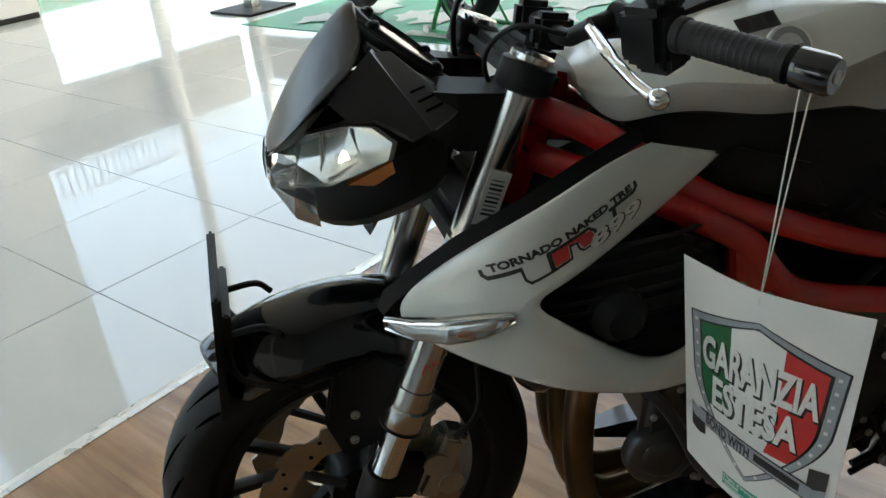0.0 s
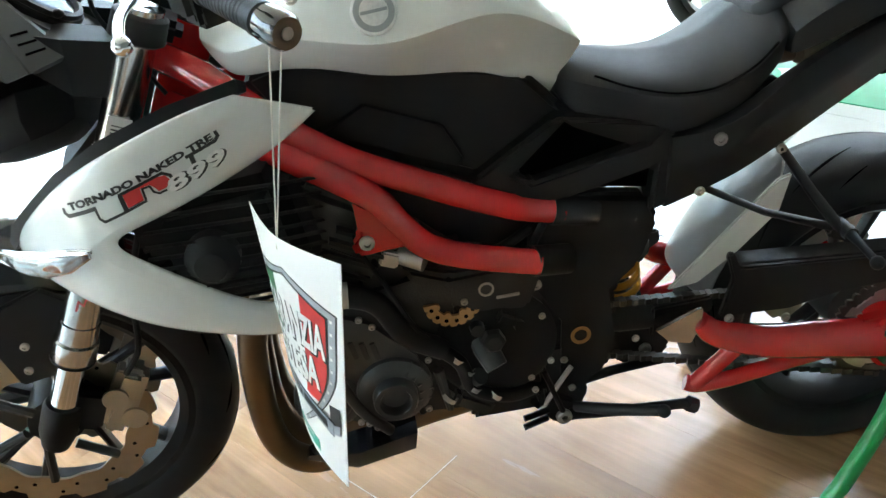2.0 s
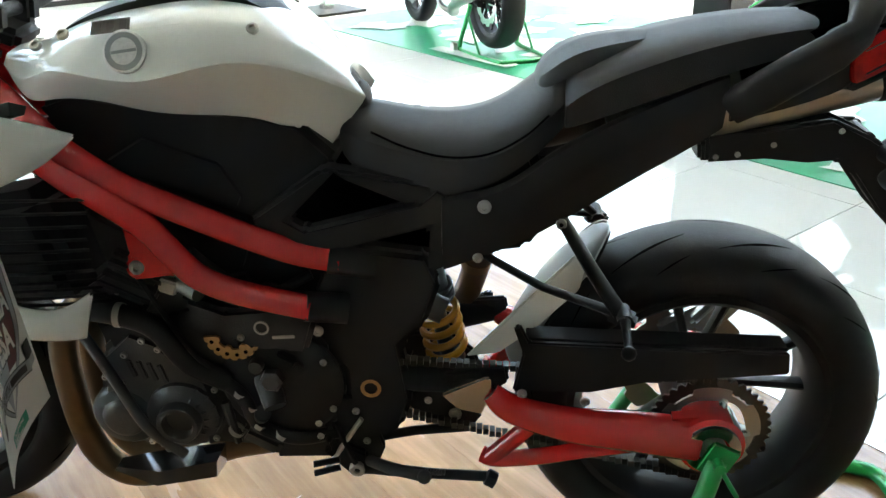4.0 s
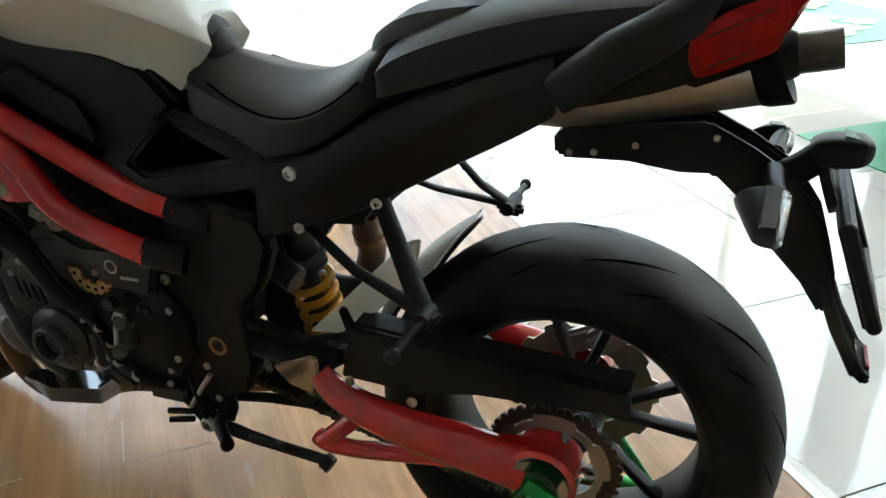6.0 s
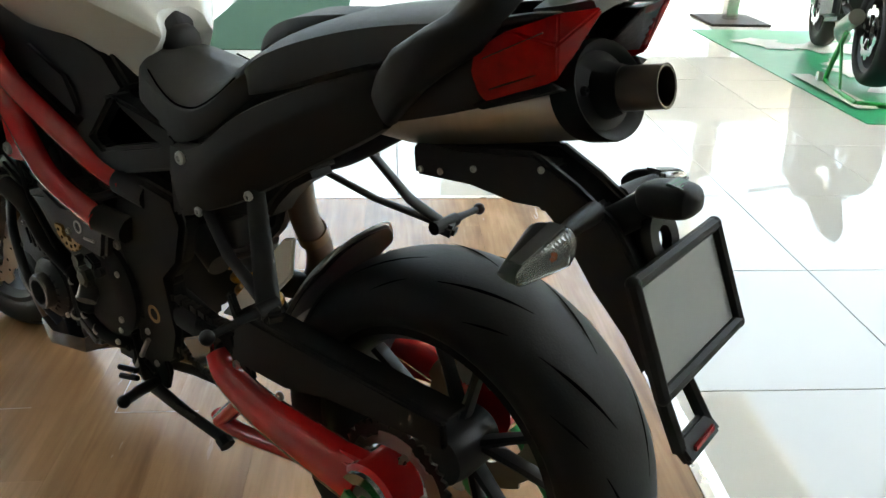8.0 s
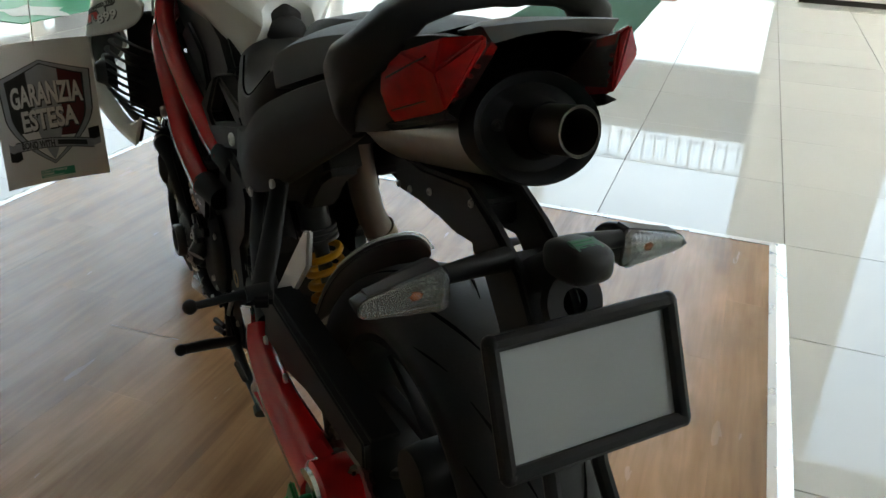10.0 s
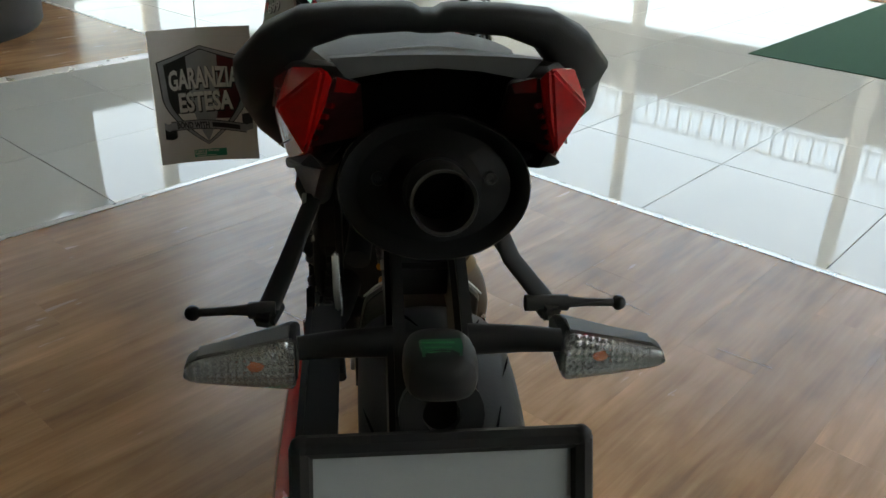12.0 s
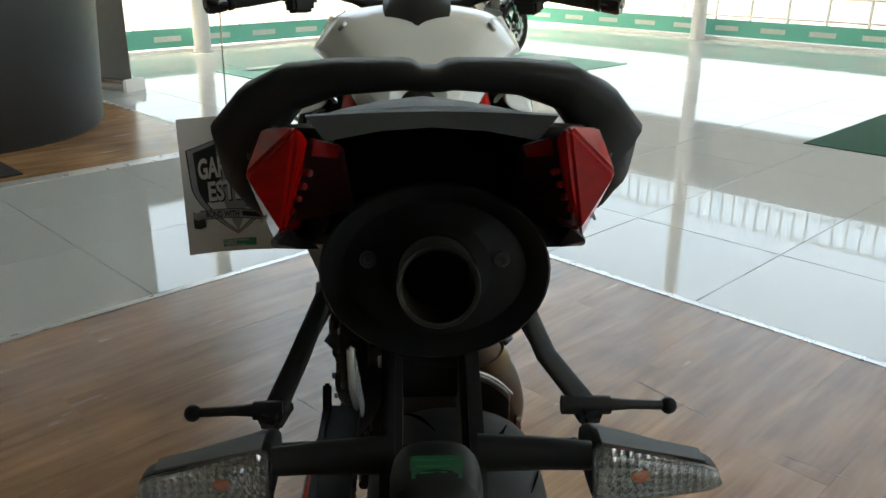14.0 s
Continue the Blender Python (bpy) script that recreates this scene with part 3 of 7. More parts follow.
for y in (-0.105, 0.105):
    leg = part("fork_leg", tube([on_fork(0.0, y), on_fork(0.235, y), on_fork(0.236, y), on_fork(0.36, y), on_fork(0.361, y), on_fork(0.47, y), on_fork(0.471, y), on_fork(0.505, y)], [0.0265, 0.0265, 0.0285, 0.0285, 0.0275, 0.0275, 0.0295, 0.0295], 24), M_ALU, bike, "brushed aluminium upside-down fork leg")
    part("fork_collar", lathe([(0, 0.03), (0.003, 0.033), (0.034, 0.0335), (0.037, 0.032)], on_fork(0.503, y), FD, 24), M_ALU, leg, "bright turned collar")
    part("seal_ring", lathe([(0, 0.032), (0.001, 0.0335), (0.005, 0.0335), (0.007, 0.026)], on_fork(0.539, y), FD, 24), M_BLACKP, leg)
    part("stanchion", tube([on_fork(0.535, y), on_fork(0.65, y)], 0.0225, 20), M_CHROME, leg, "bare polished inner tube")
    part("fork_foot", join(tube([on_fork(0.632, y), on_fork(0.64, y), on_fork(0.69, y), on_fork(0.72, y)], [0.027, 0.031, 0.03, 0.022], 16), box(on_fork(0.665, y * 0.95) + Vector((0.035, 0, 0.01)), (0.07, 0.03, 0.08), (0, 23, 0), 0.008)), M_BLACKP, leg)
    part("fork_cap", join(lathe([(-0.012, 0.024), (-0.012, 0.027), (0, 0.028), (0.004, 0.028)], on_fork(-0.012, y), -FD, 24), lathe([(0, 0.013), (0.004, 0.013), (0.005, 0.009)], on_fork(-0.012, y), -FD, 6)), M_ALU, leg, "round alloy fork cap with an adjuster")
    part("upper_clamp", lathe([(0, 0.03), (0.003, 0.035), (0.034, 0.036), (0.038, 0.03)], on_fork(-0.008, y), FD, 28), M_BLACKP, bike, "matt black fork clamp")
part("fork_mark", tube([on_fork(0.425, -0.105) + Vector((x, -0.0282 + 0.0002 * k, z)) for k, (x, z) in enumerate(((-0.012, -0.008), (-0.006, 0.006), (0.0, -0.002), (0.006, 0.008), (0.012, 0.004)))], 0.0016, 6), M_INKR, bike, "small red zigzag mark on the fork")
part("fork_sticker", box(on_fork(0.165, -0.133) + Vector((0.0, 0, 0)), (0.03, 0.0012, 0.075), (0, 23.3, 0)), M_PAPER, bike, "white barcode sticker on the fork")
part("fork_barcode", join(*[box(on_fork(0.14 + 0.0058 * k, -0.1342), (0.018, 0.0008, 0.0012 + 0.0018 * ((k * 7) % 3) / 2), (0, 23.3, 0)) for k in range(9)]), M_INK, bike)
part("upper_yoke", join(box((-1.085, 0, 0.957), (0.07, 0.2, 0.03), (0, 23, 0), 0.01), box((-1.06, 0, 0.965), (0.06, 0.08, 0.035), (0, 23, 0), 0.01)), M_BLACKP, bike)
part("lower_yoke", join(box(on_fork(0.245, 0) + Vector((0.02, 0, 0)), (0.09, 0.25, 0.045), (0, 23, 0), 0.014)), M_BLACKP, bike)
part("steering_head", tube([(-1.045, 0, 0.945), (-1.12, 0, 0.77)], 0.032, 20), M_RED, bike, "red painted steering head")

# handlebar, controls
for s in (-1, 1):
    bar = part("handlebar", tube(smooth_path([(-1.055, 0.0, 1.0), (-1.05, s * 0.09, 1.0), (-1.035, s * 0.14, 1.018), (-1.0, s * 0.23, 1.03), (-0.935, s * 0.34, 1.018)]), 0.011, 12), M_BLACKP, bike, "matt black handlebar")
    g0, g1 = Vector((-0.985, s * 0.255, 1.03)), Vector((-0.918, s * 0.362, 1.014))
    gd = (g1 - g0).normalized()
    grip = part("grip", lathe([(0, 0.017), (0.002, 0.0185), (0.01, 0.0185), (0.012, 0.0165), (0.112, 0.0165), (0.114, 0.0185), (0.122, 0.0185), (0.124, 0.015)], g0, gd, 24), M_RUBBER, bar, "ribbed black rubber grip")
    part("grip_ribs", join(*[lathe([(0.02 + 0.0075 * k, 0.0163), (0.0215 + 0.0075 * k, 0.0172), (0.0235 + 0.0075 * k, 0.0172), (0.025 + 0.0075 * k, 0.0163)], g0, gd, 20, closed=True) for k in range(11)]), M_RUBBER, grip)
    part("bar_weight", lathe([(0, 0.016), (0.002, 0.019), (0.032, 0.019), (0.038, 0.016), (0.038, 0.006), (0.03, 0.005)], g1, gd, 24), M_BLACKG, bar, "gloss black bar-end weight")
    part("bar_screw", lathe([(0, 0.007), (0.003, 0.006)], g1 + gd * 0.0365, gd, 12), M_STEEL, bar)
    c0 = g0 - gd * 0.03
    part("switch_box", join(box(c0 + Vector((0, 0, -0.005)), (0.055, 0.05, 0.062), (8, 0, -58 if s < 0 else 58), 0.008), box(c0 + Vector((0.012, 0, -0.03)), (0.045, 0.045, 0.03), (8, 0, -58 if s < 0 else 58), 0.006)), M_BLACKP, bar, "black plastic switch housing with buttons")
    for k in range(3):
        part("switch_button", box(c0 + Vector((0.02 - 0.012 * k, s * 0.012, 0.026 - 0.012 * (k == 2))), (0.012, 0.016, 0.008), (0, 0, -58 if s < 0 else 58), 0.002), M_GREYP, bar)
    part("lever_perch", join(tube([c0 - gd * 0.05, c0 - gd * 0.02], 0.017, 14), tube([c0 - gd * 0.04, c0 - gd * 0.04 + Vector((-0.035, s * 0.005, -0.004))], [0.014, 0.011], 10)), M_BLACKP, bar)
    part("lever", tube(smooth_path([c0 - gd * 0.04 + Vector((-0.035, s * 0.008, -0.004)), (-1.063, s * 0.275, 1.024), (-1.064, s * 0.315, 1.019), (-1.06, s * 0.348, 1.011), (-1.053, s * 0.375, 1.006)]), [0.0075] * 6 + [0.0062] * 15, 12, flat=0.8), M_CHROME, bar, "polished alloy control lever")
    part("lever_ball", ball((-1.053, s * 0.374, 1.006), 0.0105), M_CHROME, bar)
    part("mirror_stem", tube(smooth_path([c0 + Vector((0, 0, 0.02)), c0 + Vector((-0.005, s * 0.008, 0.09)), c0 + Vector((-0.03, s * 0.05, 0.16))]), 0.0075, 10), M_BLACKP, bar)
    part("mirror", join(ball(c0 + Vector((-0.03, s * 0.085, 0.2)), 0.06, (0.28, 1.0, 0.62), 16)), M_BLACKP, bar, "black mirror head")
for y in (-0.045, 0.045):
    part("bar_clamp", box((-1.055, y, 1.0), (0.05, 0.03, 0.045), (0, 10, 0), 0.008), M_BLACKP, bike)
for pts, r in (([(-1.07, -0.16, 1.02), (-1.12, -0.13, 1.03), (-1.15, -0.09, 0.99), (-1.13, -0.05, 0.92), (-1.09, -0.03, 0.84)], 0.0032), ([(-1.07, 0.17, 1.02), (-1.14, 0.12, 1.02), (-1.16, 0.07, 0.95), (-1.13, 0.05, 0.85)], 0.0045)):
    part("control_cable", tube(smooth_path(pts, 8), r, 8), M_BLACKP, bike, "black control cable")

# headlamp unit and screen
lamp = part("headlamp_shell", two_sided([
    (-1.40, [(0.02, 0.795), (0.045, 0.80), (0.055, 0.85), (0.02, 0.885)]),
    (-1.36, [(0.03, 0.772), (0.08, 0.795), (0.092, 0.852), (0.03, 0.91)]),
    (-1.315, [(0.04, 0.768), (0.12, 0.808), (0.13, 0.872), (0.04, 0.935)]),
    (-1.262, [(0.04, 0.782), (0.142, 0.83), (0.152, 0.915), (0.04, 0.945)]),
    (-1.19, [(0.04, 0.80), (0.10, 0.84), (0.115, 0.91), (0.05, 0.93)])]), M_BLACKP, bike, "angular black headlamp housing", sub=1)
part("screen", two_sided([
    (-1.43, [(0.002, 0.893), (0.06, 0.893), (0.062, 0.90), (0.002, 0.902)]),
    (-1.40, [(0.002, 0.945), (0.105, 0.915), (0.107, 0.923), (0.002, 0.955)]),
    (-1.36, [(0.002, 1.0), (0.115, 0.955), (0.117, 0.963), (0.002, 1.01)]),
    (-1.32, [(0.002, 1.036), (0.112, 0.982), (0.114, 0.990), (0.002, 1.046)]),
    (-1.286, [(0.002, 1.066), (0.1, 1.012), (0.102, 1.019), (0.002, 1.074)])]), M_SCREEN, bike, "dark smoked flyscreen", sub=2)
part("screen_nose", two_sided([
    (-1.431, [(0.002, 0.893), (0.055, 0.89), (0.056, 0.898), (0.002, 0.902)]),
    (-1.436, [(0.002, 0.868), (0.022, 0.868), (0.022, 0.884), (0.002, 0.887)]),
    (-1.437, [(0.002, 0.84), (0.008, 0.84), (0.009, 0.852), (0.002, 0.855)])]), M_SCREEN, bike, "narrow nose of the screen between the lamps", sub=1)
for s in (-1, 1):
    # cheek panel between the screen and the lamp, with a slotted strip along its back edge
    cheek = [(-1.285, 0.098, 1.017), (-1.338, 0.104, 0.968), (-1.372, 0.095, 0.928), (-1.32, 0.124, 0.943), (-1.29, 0.142, 0.945), (-1.268, 0.157, 0.932), (-1.252, 0.153, 0.92), (-1.228, 0.142, 0.926)]
    part("side_cowl", loft([[Vector((x, s * y, z)) for x, y, z in cheek], [Vector((x + 0.004, s * (y - 0.008), z)) for x, y, z in cheek]]), M_SCREEN, bike, "satin black side cowl", angle=20)
    brow = [(-1.425, 0.062, 0.897), (-1.401, 0.107, 0.917), (-1.36, 0.1165, 0.957), (-1.336, 0.108, 0.967), (-1.372, 0.0945, 0.929), (-1.416, 0.054, 0.9)]
    part("lamp_brow", loft([[Vector((x, s * y, z)) for x, y, z in brow], [Vector((x + 0.006, s * (y - 0.008), z)) for x, y, z in brow]]), M_SCREEN, bike, "satin black brow over the lamp", angle=20)
    strip_ = [(-1.283, 0.097, 1.014), (-1.226, 0.141, 0.927), (-1.186, 0.11, 0.938), (-1.262, 0.08, 1.01)]
    cs = part("cowl_strip", loft([[Vector((x, s * y, z)) for x, y, z in strip_], [Vector((x + 0.004, s * (y - 0.008), z - 0.004)) for x, y, z in strip_]]), M_STRIP, bike, "grey slotted strip")
    for q in (0.55, 0.68, 0.81):
        a, b = Vector((-1.279, s * 0.096, 1.012)).lerp(Vector((-1.228, s * 0.1385, 0.927)), q), Vector((-1.262, s * 0.083, 1.01)).lerp(Vector((-1.185, s * 0.114, 0.934)), q)
        part("cowl_slot", tube([a.lerp(b, 0.2) + Vector((0, s * 0.002, 0.002)), a.lerp(b, 0.75) + Vector((0, s * 0.002, 0.002))], 0.0016, 6), M_SHADE, cs)
for s in (-1, 1):
    ring = [(-1.433, 0.006, 0.848), (-1.426, 0.055, 0.85), (-1.352, 0.125, 0.869), (-1.277, 0.158, 0.905), (-1.270, 0.158, 0.925), (-1.29, 0.142, 0.941), (-1.32, 0.122, 0.941), (-1.374, 0.088, 0.925), (-1.416, 0.05, 0.897), (-1.430, 0.006, 0.885)]
    outer = [Vector((x, s * y, z)) for x, y, z in ring]
    mid = sum(outer, Vector()) / len(outer)
    back = Vector((0.75, -s * 0.6, -0.1))
    lens = part("headlamp_lens", loft([[p for p in outer], [p.lerp(mid, 0.03) - back * 0.005 for p in outer], [p.lerp(mid, 0.3) - back * 0.009 for p in outer], [p.lerp(mid, 0.65) - back * 0.011 for p in outer]]), M_LENS, bike, "clear faceted headlamp glass", angle=25)
    part("lamp_reflector", loft([[p.lerp(mid, 0.04) + back * 0.002 for p in outer], [p.lerp(mid, 0.18) + back * 0.02 for p in outer], [p.lerp(mid, 0.5) + back * 0.034 for p in outer], [p.lerp(mid, 0.8) + back * 0.038 for p in outer]]), M_BOWL, lens, "chrome reflector", smooth=False)
    part("lamp_bulb", ball(mid + back * 0.022 + Vector((-0.012, -s * 0.012, 0)), 0.011, (1, 1, 1), 14), M_BOWL, lens)
    for q0, q1, m_ in (((-1.385, 0.075, 0.913), (-1.392, 0.07, 0.858), M_BOWL), ((-1.352, 0.098, 0.93), (-1.362, 0.103, 0.868), M_GREYP)):
        part("lamp_fin", tube([Vector((q0[0], s * q0[1], q0[2])), Vector((q1[0], s * q1[1], q1[2]))], 0.006, 6, flat=0.4), m_, lens)
    part("lamp_divider", tube([(-1.352, s * 0.118, 0.876), (-1.312, s * 0.13, 0.90), (-1.318, s * 0.118, 0.935)], 0.0065, 6, flat=0.5), M_BOWL, lens)
    mk = ((-1.332, 0.136, 0.873), (-1.279, 0.158, 0.902), (-1.277, 0.159, 0.889), (-1.302, 0.150, 0.873))
    part("side_marker", loft([[Vector((x, s * y, z)) for x, y, z in mk], [Vector((x, s * (y - 0.012), z)) for x, y, z in mk]]), M_COPPER, lens, "copper-coloured side lens")
chin = part("lower_lamp_lens", two_sided([(-1.428, [(0.01, 0.85), (0.05, 0.85), (0.06, 0.86), (0.01, 0.862)]), (-1.405, [(0.01, 0.80), (0.045, 0.80), (0.095, 0.855), (0.01, 0.862)]), (-1.375, [(0.01, 0.782), (0.06, 0.79), (0.12, 0.845), (0.01, 0.86)])]), M_LENS, bike, "clear lower lamp glass", angle=25)
part("lower_reflector", two_sided([(-1.41, [(0.01, 0.835), (0.03, 0.835), (0.04, 0.848), (0.01, 0.852)]), (-1.385, [(0.01, 0.815), (0.035, 0.815), (0.07, 0.85), (0.01, 0.855)])]), M_BOWL, chin, smooth=False)
for s in (-1, 1):
    part("screen_intake", loft([[Vector((x, s * y, z)) for x, y, z in ((-1.378, 0.094, 0.93), (-1.345, 0.107, 0.967), (-1.325, 0.124, 0.948))], [Vector((x, s * (y - 0.012), z)) for x, y, z in ((-1.378, 0.094, 0.93), (-1.345, 0.107, 0.967), (-1.325, 0.124, 0.948))]]), M_SHADE, lamp, "dark triangular air intake")
DC, DN = Vector((-1.246, -0.004, 0.998)), Vector((0.65, 0, 0.76)).normalized()
dash = part("instrument_panel", lathe([(-0.04, 0.04), (-0.03, 0.06), (-0.012, 0.069), (0.002, 0.071), (0.005, 0.069)], DC, DN, 36), M_BLACKP, bike, "round black instrument housing")
part("instrument_rim", lathe([(0.003, 0.068), (0.011, 0.066), (0.012, 0.060), (0.005, 0.055)], DC, DN, 40, closed=True), M_BLACKP, dash, "raised black rim")
part("instrument_glass", lathe([(0.005, 0.058), (0.0075, 0.054), (0.008, 0.03)], DC, DN, 36), M_LCD, dash, "blue-tinted instrument glass")
ds_, dt_ = frame_of(DN)
for k in range(4):
    a = math.pi / 4 + k * math.pi / 2
    part("rim_tab", ball(DC + DN * 0.010 + (ds_ * math.cos(a) + dt_ * math.sin(a)) * 0.064, 0.009, (1, 1, 0.7), 10), M_BLACKP, dash)
part("dash_plate", loft([[(-1.285, -0.085, 1.02), (-1.285, 0.085, 1.02), (-1.29, 0.08, 1.012), (-1.29, -0.08, 1.012)], [(-1.175, -0.075, 0.935), (-1.175, 0.075, 0.935), (-1.18, 0.07, 0.925), (-1.18, -0.07, 0.925)]]), M_STRIP, bike, "dark grey plate behind the instruments")
for s in (-1, 1):
    part("dash_arm", loft([[(-1.245, s * 0.1, 0.965), (-1.245, s * 0.05, 0.97), (-1.25, s * 0.05, 0.93), (-1.25, s * 0.1, 0.925)], [(-1.19, s * 0.115, 0.958), (-1.19, s * 0.05, 0.962), (-1.195, s * 0.05, 0.89), (-1.195, s * 0.11, 0.885)], [(-1.125, s * 0.1, 0.945), (-1.12, s * 0.05, 0.95), (-1.13, s * 0.05, 0.87), (-1.13, s * 0.095, 0.87)]]), M_BLACKP, bike, angle=25)

# front mudguard, plate holder, calipers
fender_rows = []
for k in range(12):
    a = radians(38 + 84 * k / 11)
    Rf = 0.349 + 0.006 * math.sin(math.pi * k / 11)
    wid = 0.082 if 1 < k < 10 else 0.07
    row = []
    for j in range(9):
        q = -1 + 2 * j / 8
        rr = Rf - (0.085 if k > 2 else 0.05) * abs(q) ** 2.2
        row.append(FW + Vector((rr * math.cos(a), q * wid, rr * math.sin(a))))
    fender_rows.append(row)
fb = loft(fender_rows, cap=False, closed=False)
part("front_mudguard", fb, M_BLACKG, bike, "gloss black front mudguard", sub=1, thick=0.004)
for s in (-1, 1):
    part("mudguard_bracket", plate([(-1.40, 0.575), (-1.33, 0.6), (-1.28, 0.56), (-1.30, 0.50), (-1.345, 0.44), (-1.40, 0.43), (-1.42, 0.5)], s * 0.083, s * 0.094, 0.004), M_BLACKP, bike)
    for x, z in ((-1.375, 0.505), (-1.382, 0.46)):
        part("mudguard_bolt", bolt((x, s * 0.094, z), 0.007, 0.005, (0, s, 0)), M_STEEL, bike)
    cal = part("brake_caliper", join(box((-1.262, s * 0.088, 0.372), (0.05, 0.05, 0.13), (0, 28, 0), 0.012), box((-1.245, s * 0.088, 0.41), (0.04, 0.042, 0.05), (0, 28, 0), 0.01), tube([(-1.27, s * 0.115, 0.39), (-1.27, s * 0.12, 0.39)], 0.02, 16), tube([(-1.25, s * 0.115, 0.345), (-1.25, s * 0.12, 0.345)], 0.02, 16)), M_STEEL, bike, "cast grey four-piston brake caliper")
    part("brake_hose", tube(smooth_path([(-1.235, s * 0.1, 0.44), (-1.2, s * 0.12, 0.5), (-1.19, s * 0.1, 0.6), (-1.15, s * 0.06, 0.72)]), 0.005, 8), M_BLACKP, bike)
fp = part("front_plate_holder", box((-1.535, 0, 0.645), (0.012, 0.2, 0.2), (0, 8, 0), 0.004), M_BLACKP, bike, "bare black front number plate holder")
part("plate_back", box((-1.523, 0, 0.65), (0.012, 0.14, 0.1), (0, 8, 0), 0.003), M_GREYP, fp)
for s in (-1, 1):
    part("plate_stay", tube(smooth_path([(-1.525, s * 0.06, 0.662), (-1.475, s * 0.06, 0.664), (-1.455, s * 0.06, 0.645)]), 0.005, 8), M_BLACKP, fp)
    part("plate_stay", tube(smooth_path([(-1.527, s * 0.07, 0.655), (-1.522, s * 0.078, 0.612), (-1.50, s * 0.08, 0.59), (-1.44, s * 0.079, 0.56)]), 0.005, 8), M_BLACKP, fp)

# the front end stands turned a little to the left
AXIS_AT, AXIS_DIR = Vector((-1.0825, 0, 0.8575)), Vector((0.394, 0, 0.919))
STEER = Matrix.Translation(AXIS_AT) @ Matrix.Rotation(radians(7), 4, AXIS_DIR) @ Matrix.Translation(-AXIS_AT)
STEER = Matrix.Translation(Vector((-1.395, 0.018, 0.32)) - STEER @ FW) @ STEER
for ob in bike.children:
    if ob.name.split(".")[0] in ("front_wheel", "front_brake_disc", "fork_leg", "upper_clamp", "fork_sticker", "fork_mark", "fork_barcode", "upper_yoke", "lower_yoke", "front_mudguard", "mudguard_bracket", "mudguard_bolt", "brake_caliper", "front_plate_holder"):
        ob.matrix_local = Matrix.Translation(-AT[bike]) @ STEER @ Matrix.Translation(AT[ob])

# ---- tank, seat, tail ----
tank_rings = [
    [(-1.03, 0.055, 0.925), (-1.03, 0.07, 0.927), (-1.032, 0.074, 0.935), (-1.032, 0.062, 0.948), (-1.03, 0.035, 0.954)],
    [(-0.985, 0.07, 0.884), (-0.996, 0.099, 0.88), (-0.99, 0.104, 0.912), (-0.985, 0.088, 0.946), (-0.985, 0.045, 0.962)],
    [(-0.94, 0.085, 0.896), (-0.945, 0.108, 0.895), (-0.935, 0.142, 0.947), (-0.94, 0.115, 0.966), (-0.94, 0.05, 0.984)],
    [(-0.88, 0.085, 0.892), (-0.88, 0.112, 0.893), (-0.872, 0.165, 0.939), (-0.88, 0.135, 0.985), (-0.88, 0.055, 1.004)],
    [(-0.80, 0.085, 0.873), (-0.81, 0.115, 0.874), (-0.795, 0.178, 0.929), (-0.80, 0.145, 1.0), (-0.80, 0.055, 1.018)],
    [(-0.735, 0.085, 0.868), (-0.74, 0.11, 0.869), (-0.735, 0.184, 0.946), (-0.735, 0.142, 1.008), (-0.735, 0.055, 1.026)],
    [(-0.66, 0.075, 0.864), (-0.66, 0.1, 0.866), (-0.66, 0.168, 0.963), (-0.66, 0.126, 1.003), (-0.66, 0.053, 1.018)],
    [(-0.60, 0.06, 0.836), (-0.606, 0.083, 0.836), (-0.59, 0.116, 0.936), (-0.60, 0.096, 0.978), (-0.605, 0.05, 0.992)],
    [(-0.557, 0.045, 0.81), (-0.567, 0.07, 0.806), (-0.506, 0.046, 0.879), (-0.523, 0.043, 0.902), (-0.537, 0.036, 0.918)]]
tank = part("fuel_tank", both_sides(tank_rings), M_WHITE, bike, "white angular fuel tank with sharp creases", sub=3)
rows_crease(tank, 10, {1: 0.9, 8: 0.9, 2: 0.62, 7: 0.62, 3: 0.3, 6: 0.3}, {0: 0.7, 8: 0.92})
spine = part("tank_spine", two_sided([
    (-0.99, [(0.0, 0.93), (0.036, 0.935), (0.04, 0.955), (0.0, 0.962)]),
    (-0.9, [(0.0, 0.98), (0.052, 0.985), (0.054, 1.006), (0.0, 1.013)]),
    (-0.78, [(0.0, 1.0), (0.058, 1.01), (0.058, 1.031), (0.0, 1.037)]),
    (-0.68, [(0.0, 1.0), (0.057, 1.01), (0.057, 1.032), (0.0, 1.037)]),
    (-0.62, [(0.0, 0.94), (0.05, 0.95), (0.05, 0.99), (0.0, 1.0)]),
    (-0.56, [(0.0, 0.87), (0.036, 0.89), (0.036, 0.932), (0.0, 0.942)]),
    (-0.515, [(0.0, 0.845), (0.03, 0.85), (0.03, 0.88), (0.0, 0.888)])]), M_BLACKP, bike, "matt black strip along the top of the tank", sub=2)
rows_crease(spine, 8, {1: 0.8, 6: 0.8, 2: 0.8, 5: 0.8})
part("filler_cap", lathe([(0, 0.045), (0.004, 0.048), (0.012, 0.047), (0.016, 0.04), (0.017, 0.02)], (-0.735, 0, 1.035), (0, 0, 1), 32), M_ALU, bike, "round alloy fuel filler cap")


